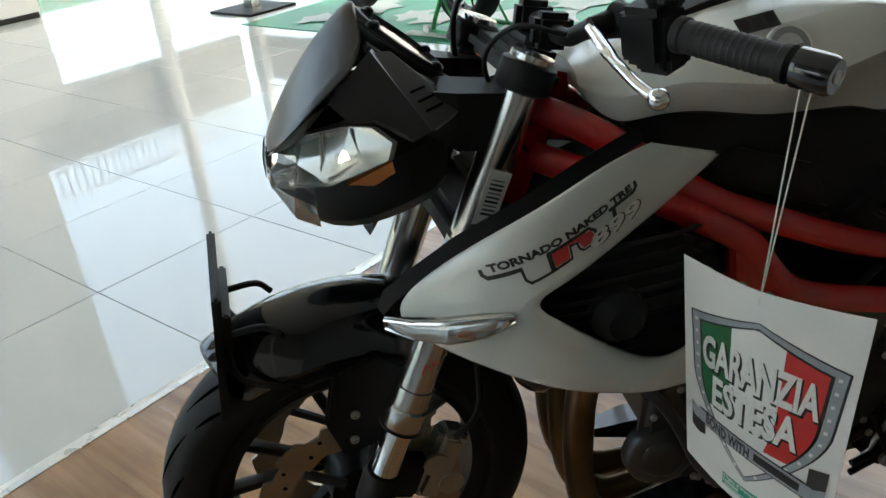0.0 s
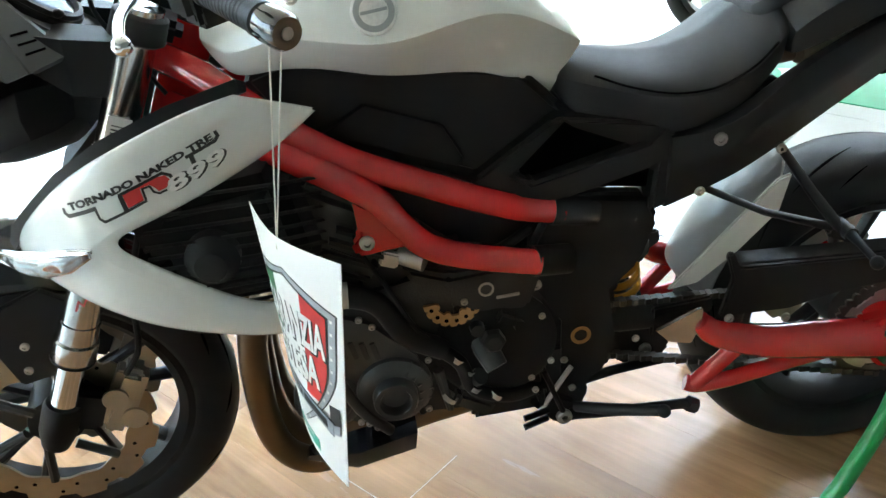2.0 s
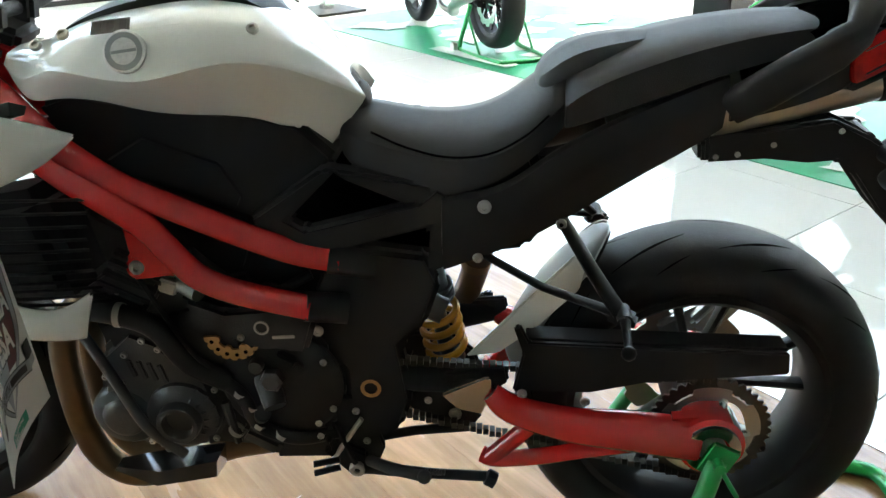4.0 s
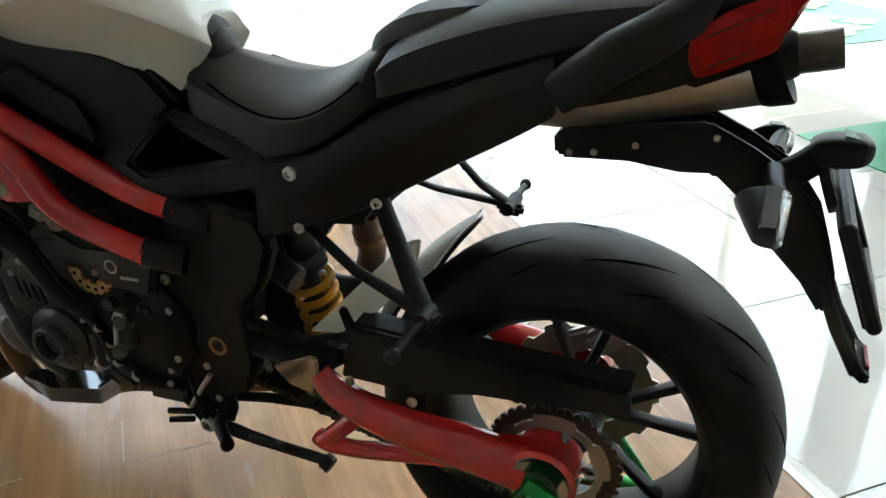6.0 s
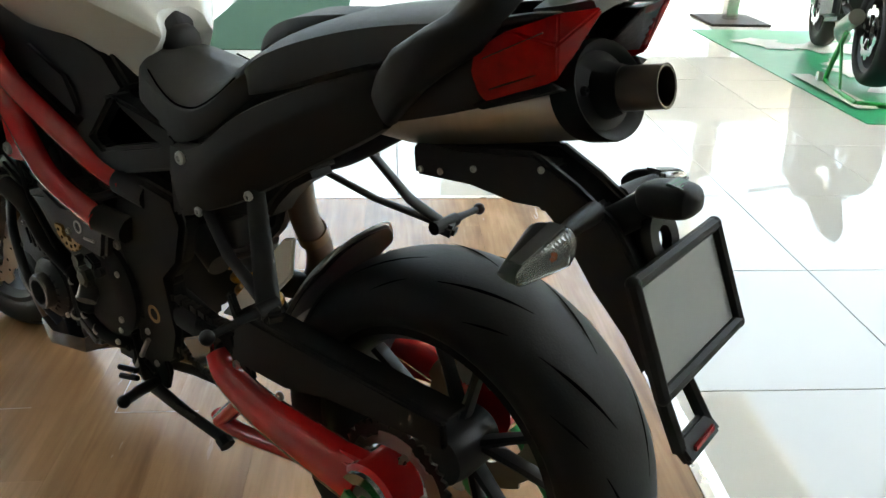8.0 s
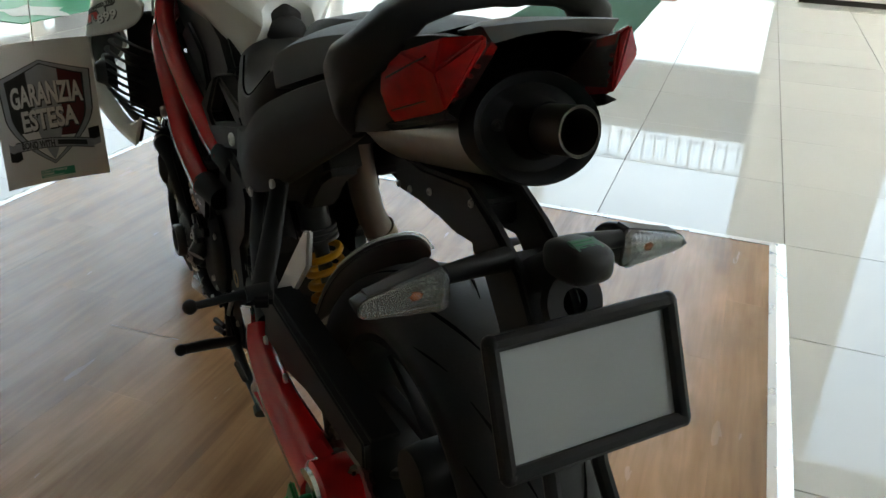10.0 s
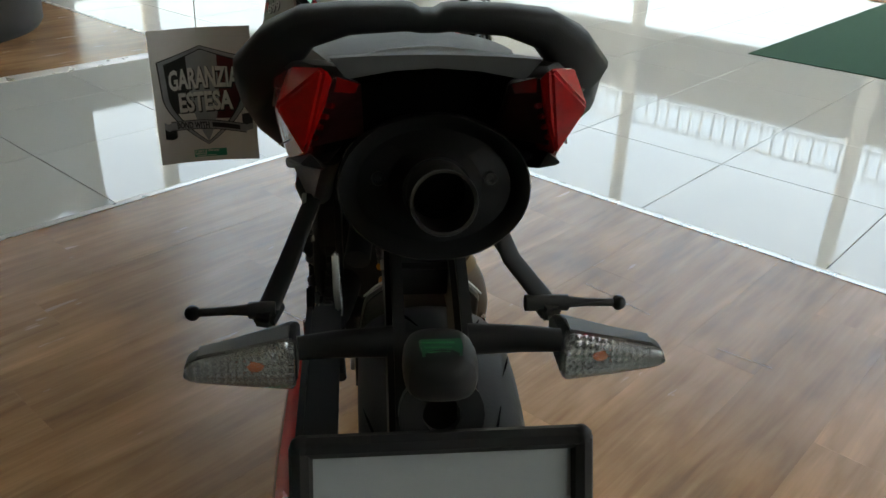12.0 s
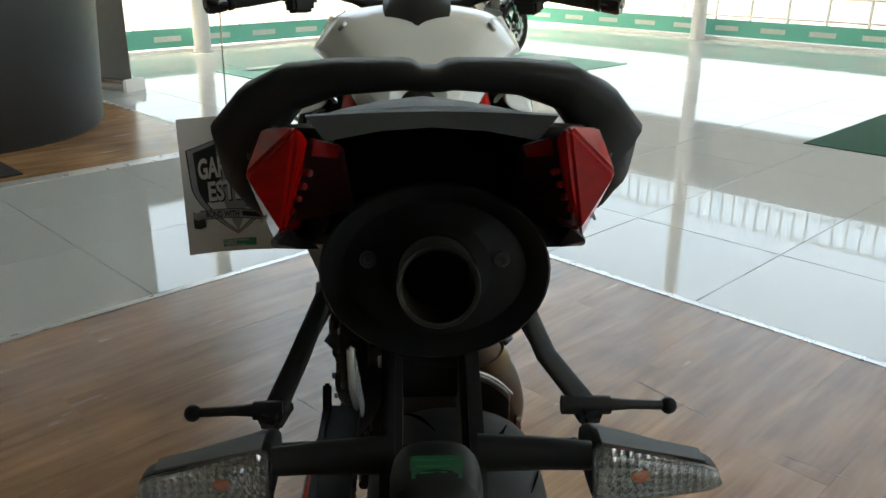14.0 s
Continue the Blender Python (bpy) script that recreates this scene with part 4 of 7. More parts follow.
def on_tank(x, y, z, tilt, spin, s=-1):
    """A pose lying on the tank's flank; tilt leans the normal up."""
    return Matrix.Translation((x, s * y, z)) @ Matrix.Rotation(0 if s < 0 else math.pi, 4, "Z") @ Matrix.Rotation(radians(90 - tilt), 4, "X") @ Matrix.Rotation(radians(spin), 4, "Z")


for s in (-1, 1):
    m = on_tank(-0.806, 0.1635, 0.971, 25, 8, s)

    def lay(bm, mm):
        bmesh.ops.transform(bm, matrix=mm, verts=bm.verts)
        return bm
    badge = part("tank_badge", lay(lathe([(-0.006, 0.029), (0.001, 0.029), (0.0018, 0.027)], (0, 0, 0), (0, 0, 1), 32), m), M_INKW, bike, "round pale badge with a grey rim")
    part("badge_ring", lay(lathe([(0.0019, 0.0255), (0.0022, 0.0255), (0.0022, 0.018), (0.0019, 0.018)], (0, 0, 0), (0, 0, 1), 32, closed=True), m), M_PLATE, badge)
    part("badge_bar", lay(box((0, 0, 0.0022), (0.034, 0.004, 0.0006)), m), M_PLATE, badge)
    mm = on_tank(-0.832, 0.134, 0.998, 50, 8, s)
    st = part("warning_sticker", lay(box((0, 0, 0.001), (0.052, 0.022, 0.0012)), mm), M_INK, bike, "small dark warning sticker")
    part("sticker_lines", lay(join(*[box((-0.017 + 0.017 * k, 0, 0.0018), (0.010, 0.016, 0.0004)) for k in range(3)]), mm), M_GREYP, st)
    for x, y, z in ((-0.957, 0.106, 0.967), (-0.905, 0.124, 0.985), (-0.645, 0.118, 0.99)):
        part("tank_bolt", bolt((x, s * y, z), 0.009, 0.006, (0, s * 0.7, 0.7)), M_STEEL, bike)

part("airbox_panel", join(plate([(-0.99, 0.885), (-0.945, 0.815), (-0.80, 0.755), (-0.67, 0.705), (-0.545, 0.80), (-0.60, 0.855), (-0.66, 0.872), (-0.82, 0.885), (-0.93, 0.905)], -0.098, 0.098, 0.012, 3)), M_BLACKP, bike, "matt black panel under the tank")
for s in (-1, 1):
    part("airbox_flank", plate([(-0.90, 0.80), (-0.81, 0.765), (-0.70, 0.725), (-0.69, 0.745), (-0.72, 0.80), (-0.83, 0.84)], s * 0.096, s * 0.108, 0.008, 3), M_BLACKP, bike)
    frame_cover = part("subframe_cover", join(
        plate([(-0.685, 0.715), (-0.57, 0.795), (-0.545, 0.795), (-0.60, 0.74), (-0.625, 0.715), (-0.60, 0.70), (-0.43, 0.745), (-0.405, 0.77), (-0.385, 0.76), (-0.385, 0.645), (-0.42, 0.63), (-0.415, 0.705), (-0.56, 0.665), (-0.60, 0.665)], s * 0.085, s * 0.125, 0.006, 2),
        plate([(-0.565, 0.795), (-0.40, 0.77), (-0.40, 0.74), (-0.45, 0.74), (-0.535, 0.775)], s * 0.085, s * 0.12, 0.005, 2)), M_BLACKP, bike, "matt black moulded subframe cover")
    # flat black sheet stands in for the shade inside the cover's opening
    part("recess_shade", plate([(-0.66, 0.715), (-0.57, 0.79), (-0.42, 0.75), (-0.40, 0.66), (-0.56, 0.68)], s * 0.08, s * 0.1, 0.003), M_SHADE, bike)
    cover = part("tail_cover", loft([[(x, s * y, z) for y, z in row] for x, row in (
        (-0.398, ((0.09, 0.63), (0.122, 0.634), (0.134, 0.70), (0.13, 0.752), (0.09, 0.765))),
        (-0.335, ((0.09, 0.657), (0.126, 0.662), (0.142, 0.71), (0.138, 0.757), (0.1, 0.772))),
        (-0.288, ((0.09, 0.672), (0.124, 0.68), (0.148, 0.742), (0.144, 0.783), (0.1, 0.795))),
        (-0.245, ((0.08, 0.694), (0.118, 0.702), (0.148, 0.775), (0.142, 0.82), (0.1, 0.83))),
        (-0.19, ((0.08, 0.727), (0.112, 0.734), (0.142, 0.81), (0.132, 0.85), (0.1, 0.86))),
        (-0.12, ((0.075, 0.77), (0.105, 0.778), (0.129, 0.845), (0.12, 0.88), (0.09, 0.89))),
        (-0.05, ((0.07, 0.81), (0.098, 0.818), (0.114, 0.875), (0.108, 0.907), (0.085, 0.916))),
        (-0.006, ((0.065, 0.84), (0.092, 0.847), (0.101, 0.89), (0.098, 0.92), (0.08, 0.929))))]), M_BLACKP, bike, "matt black tail side cover with sharp edges", sub=2)
    rows_crease(cover, 5, {1: 0.75, 2: 0.7, 3: 0.85}, {0: 0.7, 7: 0.9})
    part("cover_bolt", bolt((-0.335, s * 0.152, 0.752), 0.01, 0.006, (0, s, 0)), M_STEEL, bike)

seat = part("rider_seat", two_sided([
    (-0.563, [(0.05, 0.81), (0.075, 0.806), (0.072, 0.842), (0.048, 0.862), (0.0, 0.868)]),
    (-0.51, [(0.06, 0.78), (0.098, 0.776), (0.09, 0.828), (0.06, 0.853), (0.0, 0.863)]),
    (-0.45, [(0.06, 0.765), (0.115, 0.762), (0.107, 0.815), (0.075, 0.837), (0.0, 0.85)]),
    (-0.39, [(0.06, 0.752), (0.126, 0.75), (0.122, 0.806), (0.09, 0.829), (0.0, 0.844)]),
    (-0.33, [(0.06, 0.772), (0.13, 0.772), (0.13, 0.812), (0.1, 0.838), (0.0, 0.855)]),
    (-0.28, [(0.06, 0.80), (0.128, 0.80), (0.13, 0.838), (0.105, 0.868), (0.0, 0.888)]),
    (-0.24, [(0.05, 0.835), (0.112, 0.838), (0.118, 0.878), (0.095, 0.906), (0.0, 0.926)]),
    (-0.21, [(0.05, 0.85), (0.085, 0.86), (0.09, 0.895), (0.07, 0.91), (0.0, 0.928)])]), M_SEAT, bike, "black vinyl rider seat with a stitched hollow", sub=2)
rows_crease(seat, 10, {1: 0.8, 8: 0.8, 2: 0.45, 7: 0.45})
for s in (-1, 1):
    part("seat_seam", tube(smooth_path([(x, s * y, z) for x, y, z in ((-0.50, 0.084, 0.838), (-0.45, 0.1005, 0.8215), (-0.39, 0.1165, 0.812), (-0.33, 0.1245, 0.819), (-0.28, 0.124, 0.845), (-0.248, 0.116, 0.872))]), 0.0016, 6), M_SHADE, bike, "stitched seat seam")
part("tank_pad", ball((-0.53, 0, 0.865), 0.036, (0.6, 1.0, 0.85), 16), M_SEAT, bike, "padded black front of the seat")
pillion = part("pillion_seat", two_sided([
    (-0.226, [(0.06, 0.85), (0.116, 0.852), (0.12, 0.884), (0.085, 0.905), (0.0, 0.912)]),
    (-0.20, [(0.06, 0.855), (0.122, 0.86), (0.122, 0.908), (0.085, 0.928), (0.0, 0.935)]),
    (-0.12, [(0.05, 0.885), (0.118, 0.888), (0.115, 0.939), (0.08, 0.958), (0.0, 0.965)]),
    (-0.02, [(0.05, 0.92), (0.11, 0.925), (0.102, 0.967), (0.07, 0.98), (0.0, 0.985)]),
    (0.08, [(0.05, 0.945), (0.095, 0.95), (0.085, 0.98), (0.06, 0.99), (0.0, 0.994)]),
    (0.15, [(0.04, 0.955), (0.07, 0.96), (0.065, 0.982), (0.045, 0.988), (0.0, 0.99)])]), M_SEAT, bike, "black vinyl pillion seat", sub=2)
rows_crease(pillion, 10, {1: 0.6, 8: 0.6, 2: 0.55, 7: 0.55}, {0: 0.5})
hump = part("seat_hump", two_sided([
    (-0.268, [(0.03, 0.885), (0.075, 0.885), (0.066, 0.903), (0.0, 0.91)]),
    (-0.226, [(0.03, 0.91), (0.078, 0.912), (0.066, 0.94), (0.0, 0.948)]),
    (-0.18, [(0.03, 0.93), (0.074, 0.934), (0.06, 0.954), (0.0, 0.961)]),
    (-0.08, [(0.02, 0.95), (0.05, 0.955), (0.04, 0.966), (0.0, 0.97)])]), M_SEAT, bike, "raised vinyl step before the pillion seat", sub=2)
rows_crease(hump, 8, {1: 0.5, 6: 0.5, 2: 0.6, 5: 0.6})

# grab rail round the tail


def band(stations):
    """A bar with a soft oblong section: rows of centre, height direction, half height, half width."""
    cs = [Vector(c) for c, n, h, w in stations]
    rings = []
    for i, (c, n, h, w) in enumerate(stations):
        d = (cs[min(i + 1, len(cs) - 1)] - cs[max(i - 1, 0)]).normalized()
        n = Vector(n)
        n = (n - d * n.dot(d)).normalized()
        q = d.cross(n)
        ring = []
        for k in range(16):
            a = 2 * math.pi * (k + 0.5) / 16
            ca, sa = math.cos(a), math.sin(a)
            ring.append(cs[i] + n * h * math.copysign(abs(sa) ** 0.6, sa) + q * w * math.copysign(abs(ca) ** 0.6, ca))
        rings.append(ring)
    return loft(rings)


def rail_side(s):
    return [
        ((-0.002, s * 0.095, 0.876), (-0.5, 0, 0.86), 0.024, 0.011), ((0.03, s * 0.117, 0.904), (-0.5, 0, 0.86), 0.0265, 0.013),
        ((0.068, s * 0.134, 0.936), (-0.5, s * 0.1, 0.85), 0.027, 0.015), ((0.107, s * 0.139, 0.962), (-0.4, s * 0.3, 0.85), 0.025, 0.0165),
        ((0.136, s * 0.130, 0.982), (-0.2, s * 0.65, 0.72), 0.0235, 0.018), ((0.148, s * 0.112, 1.0065), (0, s * 0.7, 0.72), 0.0205, 0.02),
        ((0.154, s * 0.092, 1.0215), (0, s * 0.3, 0.95), 0.0155, 0.021), ((0.157, s * 0.06, 1.0285), (0, s * 0.08, 1), 0.0115, 0.02),
        ((0.158, s * 0.019, 1.0305), (0, 0, 1), 0.0102, 0.02), ((0.158, s * 0.0135, 1.030), (0, 0, 1), 0.0098, 0.02), ((0.158, s * 0.006, 1.0275), (0, 0, 1), 0.0082, 0.02)]


part("grab_rail", band(rail_side(-1) + rail_side(1)[::-1]), M_BLACKP, bike, "matt black cast grab rail", angle=50)
for s in (-1, 1):
    panel = part("tail_panel", loft([[(x, s * y, z) for y, z in row] for x, row in (
        (0.0, ((0.08, 0.852), (0.094, 0.856), (0.098, 0.88), (0.094, 0.9), (0.08, 0.905))),
        (0.05, ((0.085, 0.868), (0.108, 0.873), (0.118, 0.892), (0.116, 0.915), (0.09, 0.925))),
        (0.1, ((0.08, 0.882), (0.108, 0.888), (0.12, 0.915), (0.12, 0.945), (0.09, 0.96))),
        (0.145, ((0.075, 0.90), (0.104, 0.905), (0.116, 0.935), (0.116, 0.972), (0.085, 0.985))),
        (0.205, ((0.055, 0.925), (0.078, 0.93), (0.083, 0.955), (0.08, 0.99), (0.055, 0.998))))]), M_BLACKP, bike, "black panel round the tail light", sub=1)
    rows_crease(panel, 5, {1: 0.7, 2: 0.6, 3: 0.7}, {0: 0.9})

    part("rail_root", loft([[(0.10, s * 0.07, 0.955), (0.10, s * 0.128, 0.962), (0.10, s * 0.132, 0.975), (0.10, s * 0.07, 0.975)], [(0.16, s * 0.06, 0.978), (0.16, s * 0.115, 0.985), (0.16, s * 0.118, 1.002), (0.16, s * 0.06, 1.0)], [(0.222, s * 0.05, 0.99), (0.222, s * 0.088, 0.998), (0.222, s * 0.09, 1.011), (0.222, s * 0.05, 1.008)]]), M_BLACKP, bike, "black filler under the grab rail", sub=1)

    def hull(points, soft):
        bm = bmesh.new()
        for x, y, z in points:
            bm.verts.new((x, s * y, z))
        bmesh.ops.convex_hull(bm, input=bm.verts)
        return rounded(bm, soft, 2, 15)
    lens = part("tail_light", hull([(0.138, 0.122, 0.942), (0.141, 0.122, 0.964), (0.173, 0.118, 0.987), (0.222, 0.101, 1.008), (0.257, 0.076, 1.016), (0.248, 0.07, 1.004), (0.231, 0.112, 0.981), (0.223, 0.094, 0.942), (0.152, 0.111, 0.911), (0.144, 0.116, 0.921), (0.14, 0.08, 0.92), (0.19, 0.08, 0.98)], 0.002), M_REDLENS, bike, "red faceted tail light lens", angle=18)
    part("light_facet", hull([(0.251, 0.0705, 1.008), (0.236, 0.052, 0.999), (0.226, 0.053, 0.985), (0.2185, 0.09, 0.946), (0.19, 0.05, 0.945), (0.19, 0.06, 0.99)], 0.0015), M_REDDARK, lens, "dark faceted inner part", smooth=False)
    part("light_tip", hull([(0.2515, 0.0685, 1.0085), (0.237, 0.053, 0.9995), (0.2345, 0.056, 0.991), (0.243, 0.0715, 0.9945)], 0.0008), M_REDCELL, lens)
    # added black piece that hides the bright reflection on the lens's underside
    part("lens_glare_cover", hull([(0.138, 0.1165, 0.908), (0.15, 0.1145, 0.9045), (0.227, 0.0975, 0.936), (0.228, 0.08, 0.932), (0.14, 0.08, 0.9), (0.16, 0.1, 0.925), (0.215, 0.09, 0.94)], 0.001), M_BLACKP, lens, "added black cover hiding the reflection under the lens")
    for k in range(4):
        c_ = Vector((0.2385, s * 0.0735, 0.984)).lerp(Vector((0.224, s * 0.0865, 0.956)), k / 3)
        part("light_cell", box(c_, (0.004, 0.006, 0.004), (0, -20, s * 40), 0.0008), M_REDCELL, lens)
    for p_, q_ in (((0.152, 0.1212, 0.958), (0.214, 0.1125, 0.99)), ((0.16, 0.118, 0.928), (0.205, 0.105, 0.948))):
        part("light_rib", tube([Vector((p_[0], s * p_[1], p_[2])), Vector((q_[0], s * q_[1], q_[2]))], 0.0012, 6, flat=0.6), M_REDDARK, lens)
# the lip's paler grey paints in the light that falls on it
part("tail_flap", two_sided([
    (0.165, [(0.0, 0.998), (0.03, 0.998), (0.052, 0.996), (0.054, 1.0), (0.035, 1.006), (0.016, 1.009), (0.0, 1.010)]),
    (0.205, [(0.0, 1.006), (0.03, 1.005), (0.058, 1.0), (0.064, 1.009), (0.04, 1.0145), (0.018, 1.0167), (0.0, 1.0172)]),
    (0.238, [(0.0, 1.0115), (0.03, 1.0095), (0.062, 1.0035), (0.0735, 1.0185), (0.045, 1.0203), (0.02, 1.0212), (0.0, 1.0215)]),
    (0.243, [(0.0, 1.0118), (0.03, 1.0098), (0.0618, 1.0038), (0.073, 1.0182), (0.045, 1.0199), (0.02, 1.0208), (0.0, 1.0211)])]), M_FLAP, bike, "black tail lip, greyed for the light on it", angle=35)
# near-black core paints the shade in the hollow between the tail lights
part("tail_shade", two_sided([(0.02, [(0.04, 0.86), (0.085, 0.87), (0.085, 0.95), (0.0, 0.965)]), (0.12, [(0.04, 0.90), (0.08, 0.905), (0.08, 0.985), (0.0, 0.998)]), (0.185, [(0.03, 0.945), (0.07, 0.95), (0.072, 1.0), (0.0, 1.008)]), (0.205, [(0.03, 0.975), (0.06, 0.975), (0.062, 0.999), (0.0, 1.004)])]), M_SHADE, bike)

# under-seat silencer
EX0, EX1 = Vector((-0.02, 0.002, 0.861)), Vector((0.236, 0.002, 0.920))
ED = (EX1 - EX0).normalized()
EN = Vector((-ED.z, 0, ED.x))


def oval(s, a, b, n=40, up=0.0, slant=0.0):
    c = EX0 + ED * s + EN * up
    return [c + Vector((0, a * math.cos(w), 0)) + EN * (b * math.sin(w)) - ED * (slant * b * math.sin(w)) for w in [2 * math.pi * k / n for k in range(n)]]


can = part("silencer", loft([oval(-0.14, 0.034, 0.03), oval(-0.07, 0.05, 0.04), oval(-0.01, 0.067, 0.052), oval(0.02, 0.071, 0.0545), oval(0.13, 0.0715, 0.054), oval(0.236, 0.0705, 0.0515, 40, 0.0, 0.15)]), M_STEEL, bike, "satin steel oval silencer under the tail", angle=50)
part("silencer_cap", loft([oval(0.229, 0.0712, 0.0525, 40, 0.0, 0.15), oval(0.236, 0.0735, 0.0545, 40, 0.0, 0.15), oval(0.256, 0.0735, 0.0545, 40, 0.0, 0.22), oval(0.2605, 0.0717, 0.0527, 40, 0.0, 0.22), oval(0.2585, 0.067, 0.0485, 40, 0.0, 0.22), oval(0.249, 0.059, 0.042, 40, 0.0, 0.2), oval(0.254, 0.036, 0.031, 40, 0.0, 0.1), oval(0.276, 0.0255, 0.025)]), M_SOOT, can, "matt black end cap")
part("tail_pipe", lathe([(-0.02, 0.02), (-0.02, 0.0235), (0.052, 0.0232), (0.054, 0.0222), (0.054, 0.0205), (-0.015, 0.0205)], EX0 + ED * 0.268, ED, 36, closed=True), M_PIPE, can, "black outlet pipe with a bare rim")
part("pipe_rim", lathe([(0.0535, 0.0236), (0.0545, 0.0233), (0.0545, 0.0226), (0.0535, 0.022)], EX0 + ED * 0.268, ED, 36, closed=True), M_ENGINE2, can)
for y in (-0.0425, 0.0425):
    part("cap_bolt", join(bolt(EX0 + ED * 0.25 + Vector((0, y, 0.0)) + EN * 0.006, 0.0055, 0.006, ED)), M_ENGINE2, can)
part("exhaust_link", tube(smooth_path([EX0 + ED * -0.04, EX0 + ED * -0.11 + Vector((0, 0.015, -0.008)), (-0.26, 0.02, 0.80), (-0.32, 0.045, 0.70), (-0.345, 0.077, 0.588), (-0.36, 0.122, 0.505), (-0.39, 0.13, 0.42), (-0.44, 0.09, 0.32), (-0.52, 0.05, 0.24)], 6), [0.042, 0.04, 0.037, 0.034, 0.031, 0.029, 0.027] + [0.025] * 44, 18), M_LINK, bike, "bent steel link pipe")
part("link_clamp", lathe([(-0.011, 0.024), (-0.011, 0.0285), (0.011, 0.0285), (0.011, 0.024)], (-0.353, 0.1, 0.547), (-0.015, 0.045, -0.083), 20, closed=True), M_HEADER, bike)

# number plate carrier, rear indicators
carrier = part("plate_carrier", join(
    plate([(-0.012, 0.815), (-0.009, 0.776), (0.077, 0.782), (0.14, 0.776), (0.18, 0.78), (0.208, 0.757), (0.253, 0.70), (0.299, 0.655), (0.328, 0.615), (0.345, 0.64), (0.328, 0.69), (0.309, 0.739), (0.272, 0.787), (0.22, 0.818), (0.166, 0.843), (0.06, 0.826), (0.0, 0.826)], -0.035, -0.02, 0.005),
    plate([(-0.012, 0.815), (-0.009, 0.776), (0.077, 0.782), (0.14, 0.776), (0.18, 0.78), (0.208, 0.757), (0.253, 0.70), (0.299, 0.655), (0.328, 0.615), (0.345, 0.64), (0.328, 0.69), (0.309, 0.739), (0.272, 0.787), (0.22, 0.818), (0.166, 0.843), (0.06, 0.826), (0.0, 0.826)], 0.02, 0.035, 0.005),
    box((0.255, 0, 0.745), (0.03, 0.05, 0.10), (0, -40, 0), 0.005), box((0.08, 0, 0.80), (0.2, 0.05, 0.03), (0, -6, 0), 0.005)), M_BLACKP, bike, "matt black number plate carrier")
for y in (-0.03, 0.03):
    part("carrier_leg", tube([(0.325, y, 0.66), (0.352, y, 0.60), (0.385, y * 1.2, 0.545)], 0.009, 8), M_BLACKP, carrier)
part("carrier_foot", box((0.388, 0, 0.545), (0.03, 0.085, 0.014), (0, 40, 0), 0.004), M_BLACKP, carrier)
part("rear_reflector", box((0.398, 0, 0.549), (0.004, 0.055, 0.010), (0, -12, 0), 0.002), M_REDLENS, carrier, "red reflector strip")
for x, z in ((0.004, 0.786), (0.085, 0.805), (0.035, 0.79), (0.178, 0.826)):
    part("carrier_bolt", bolt((x, -0.035, z), 0.0045, 0.003, (0, -1, 0)), M_STEEL, carrier)
plate_lamp = part("plate_lamp", band([((x, 0, z), (-0.15, 0, 1), h, w) for x, z, h, w in ((0.282, 0.812, 0.010, 0.013), (0.286, 0.813, 0.016, 0.020), (0.30, 0.816, 0.0195, 0.027), (0.325, 0.819, 0.0195, 0.0275), (0.340, 0.820, 0.0175, 0.025), (0.347, 0.8205, 0.011, 0.014), (0.35, 0.8205, 0.005, 0.007))]), M_BLACKP, carrier, "rounded black plate lamp with a green sticker", sub=1)
part("lamp_neck", tube(smooth_path([(0.25, 0, 0.77), (0.275, 0, 0.79), (0.295, 0, 0.808)]), 0.019, 12), M_BLACKP, carrier)
sticker_turn = Matrix.Translation((0.324, 0, 0.8362)) @ Matrix.Rotation(radians(8), 4, "Y")
bm = box((0, 0, 0), (0.02, 0.03, 0.003), (0, 0, 0), 0.001)
bmesh.ops.transform(bm, matrix=sticker_turn, verts=bm.verts)
part("lamp_sticker", bm, M_STICK, plate_lamp, "small green sticker")
bm = join(*[box((-0.005 + 0.005 * k, -0.002, 0.0017), (0.0014, 0.023 - 0.004 * k, 0.0004)) for k in range(3)])
bmesh.ops.transform(bm, matrix=sticker_turn, verts=bm.verts)
part("sticker_print", bm, M_INKG, plate_lamp)
PC = Vector((0.352, 0.003, 0.703))
pl = part("number_plate", box(PC, (0.004, 0.197, 0.114), (0, -23, 0), 0.002), M_PLATE, bike, "grey blank number plate in a black frame")
ry = Matrix.Rotation(radians(-23), 4, "Y")


def rim_bar(y0, z0, y1, z1):
    a, b = PC + ry @ Vector((0.003, y0, z0)), PC + ry @ Vector((0.003, y1, z1))
    return tube([a, b], 0.0085, 8)


part("plate_frame", join(rim_bar(-0.1, -0.061, 0.1, -0.061), rim_bar(-0.1, 0.061, 0.1, 0.061), rim_bar(-0.103, -0.061, -0.103, 0.061), rim_bar(0.103, -0.061, 0.103, 0.061), *[ball(PC + ry @ Vector((0.003, y, z)), 0.009) for y in (-0.102, 0.102) for z in (-0.061, 0.061)], box(PC + ry @ Vector((-0.006, 0, 0)), (0.006, 0.2, 0.13), (0, -23, 0), 0.002)), M_BLACKP, pl, "black plastic plate frame")
part("plate_mount", join(lathe([(-0.006, 0.032), (0.006, 0.032), (0.006, 0.014), (-0.006, 0.014)], PC + ry @ Vector((-0.012, 0, 0.078)), ry @ Vector((1, 0, 0)), 24, closed=True)), M_BLACKP, pl)
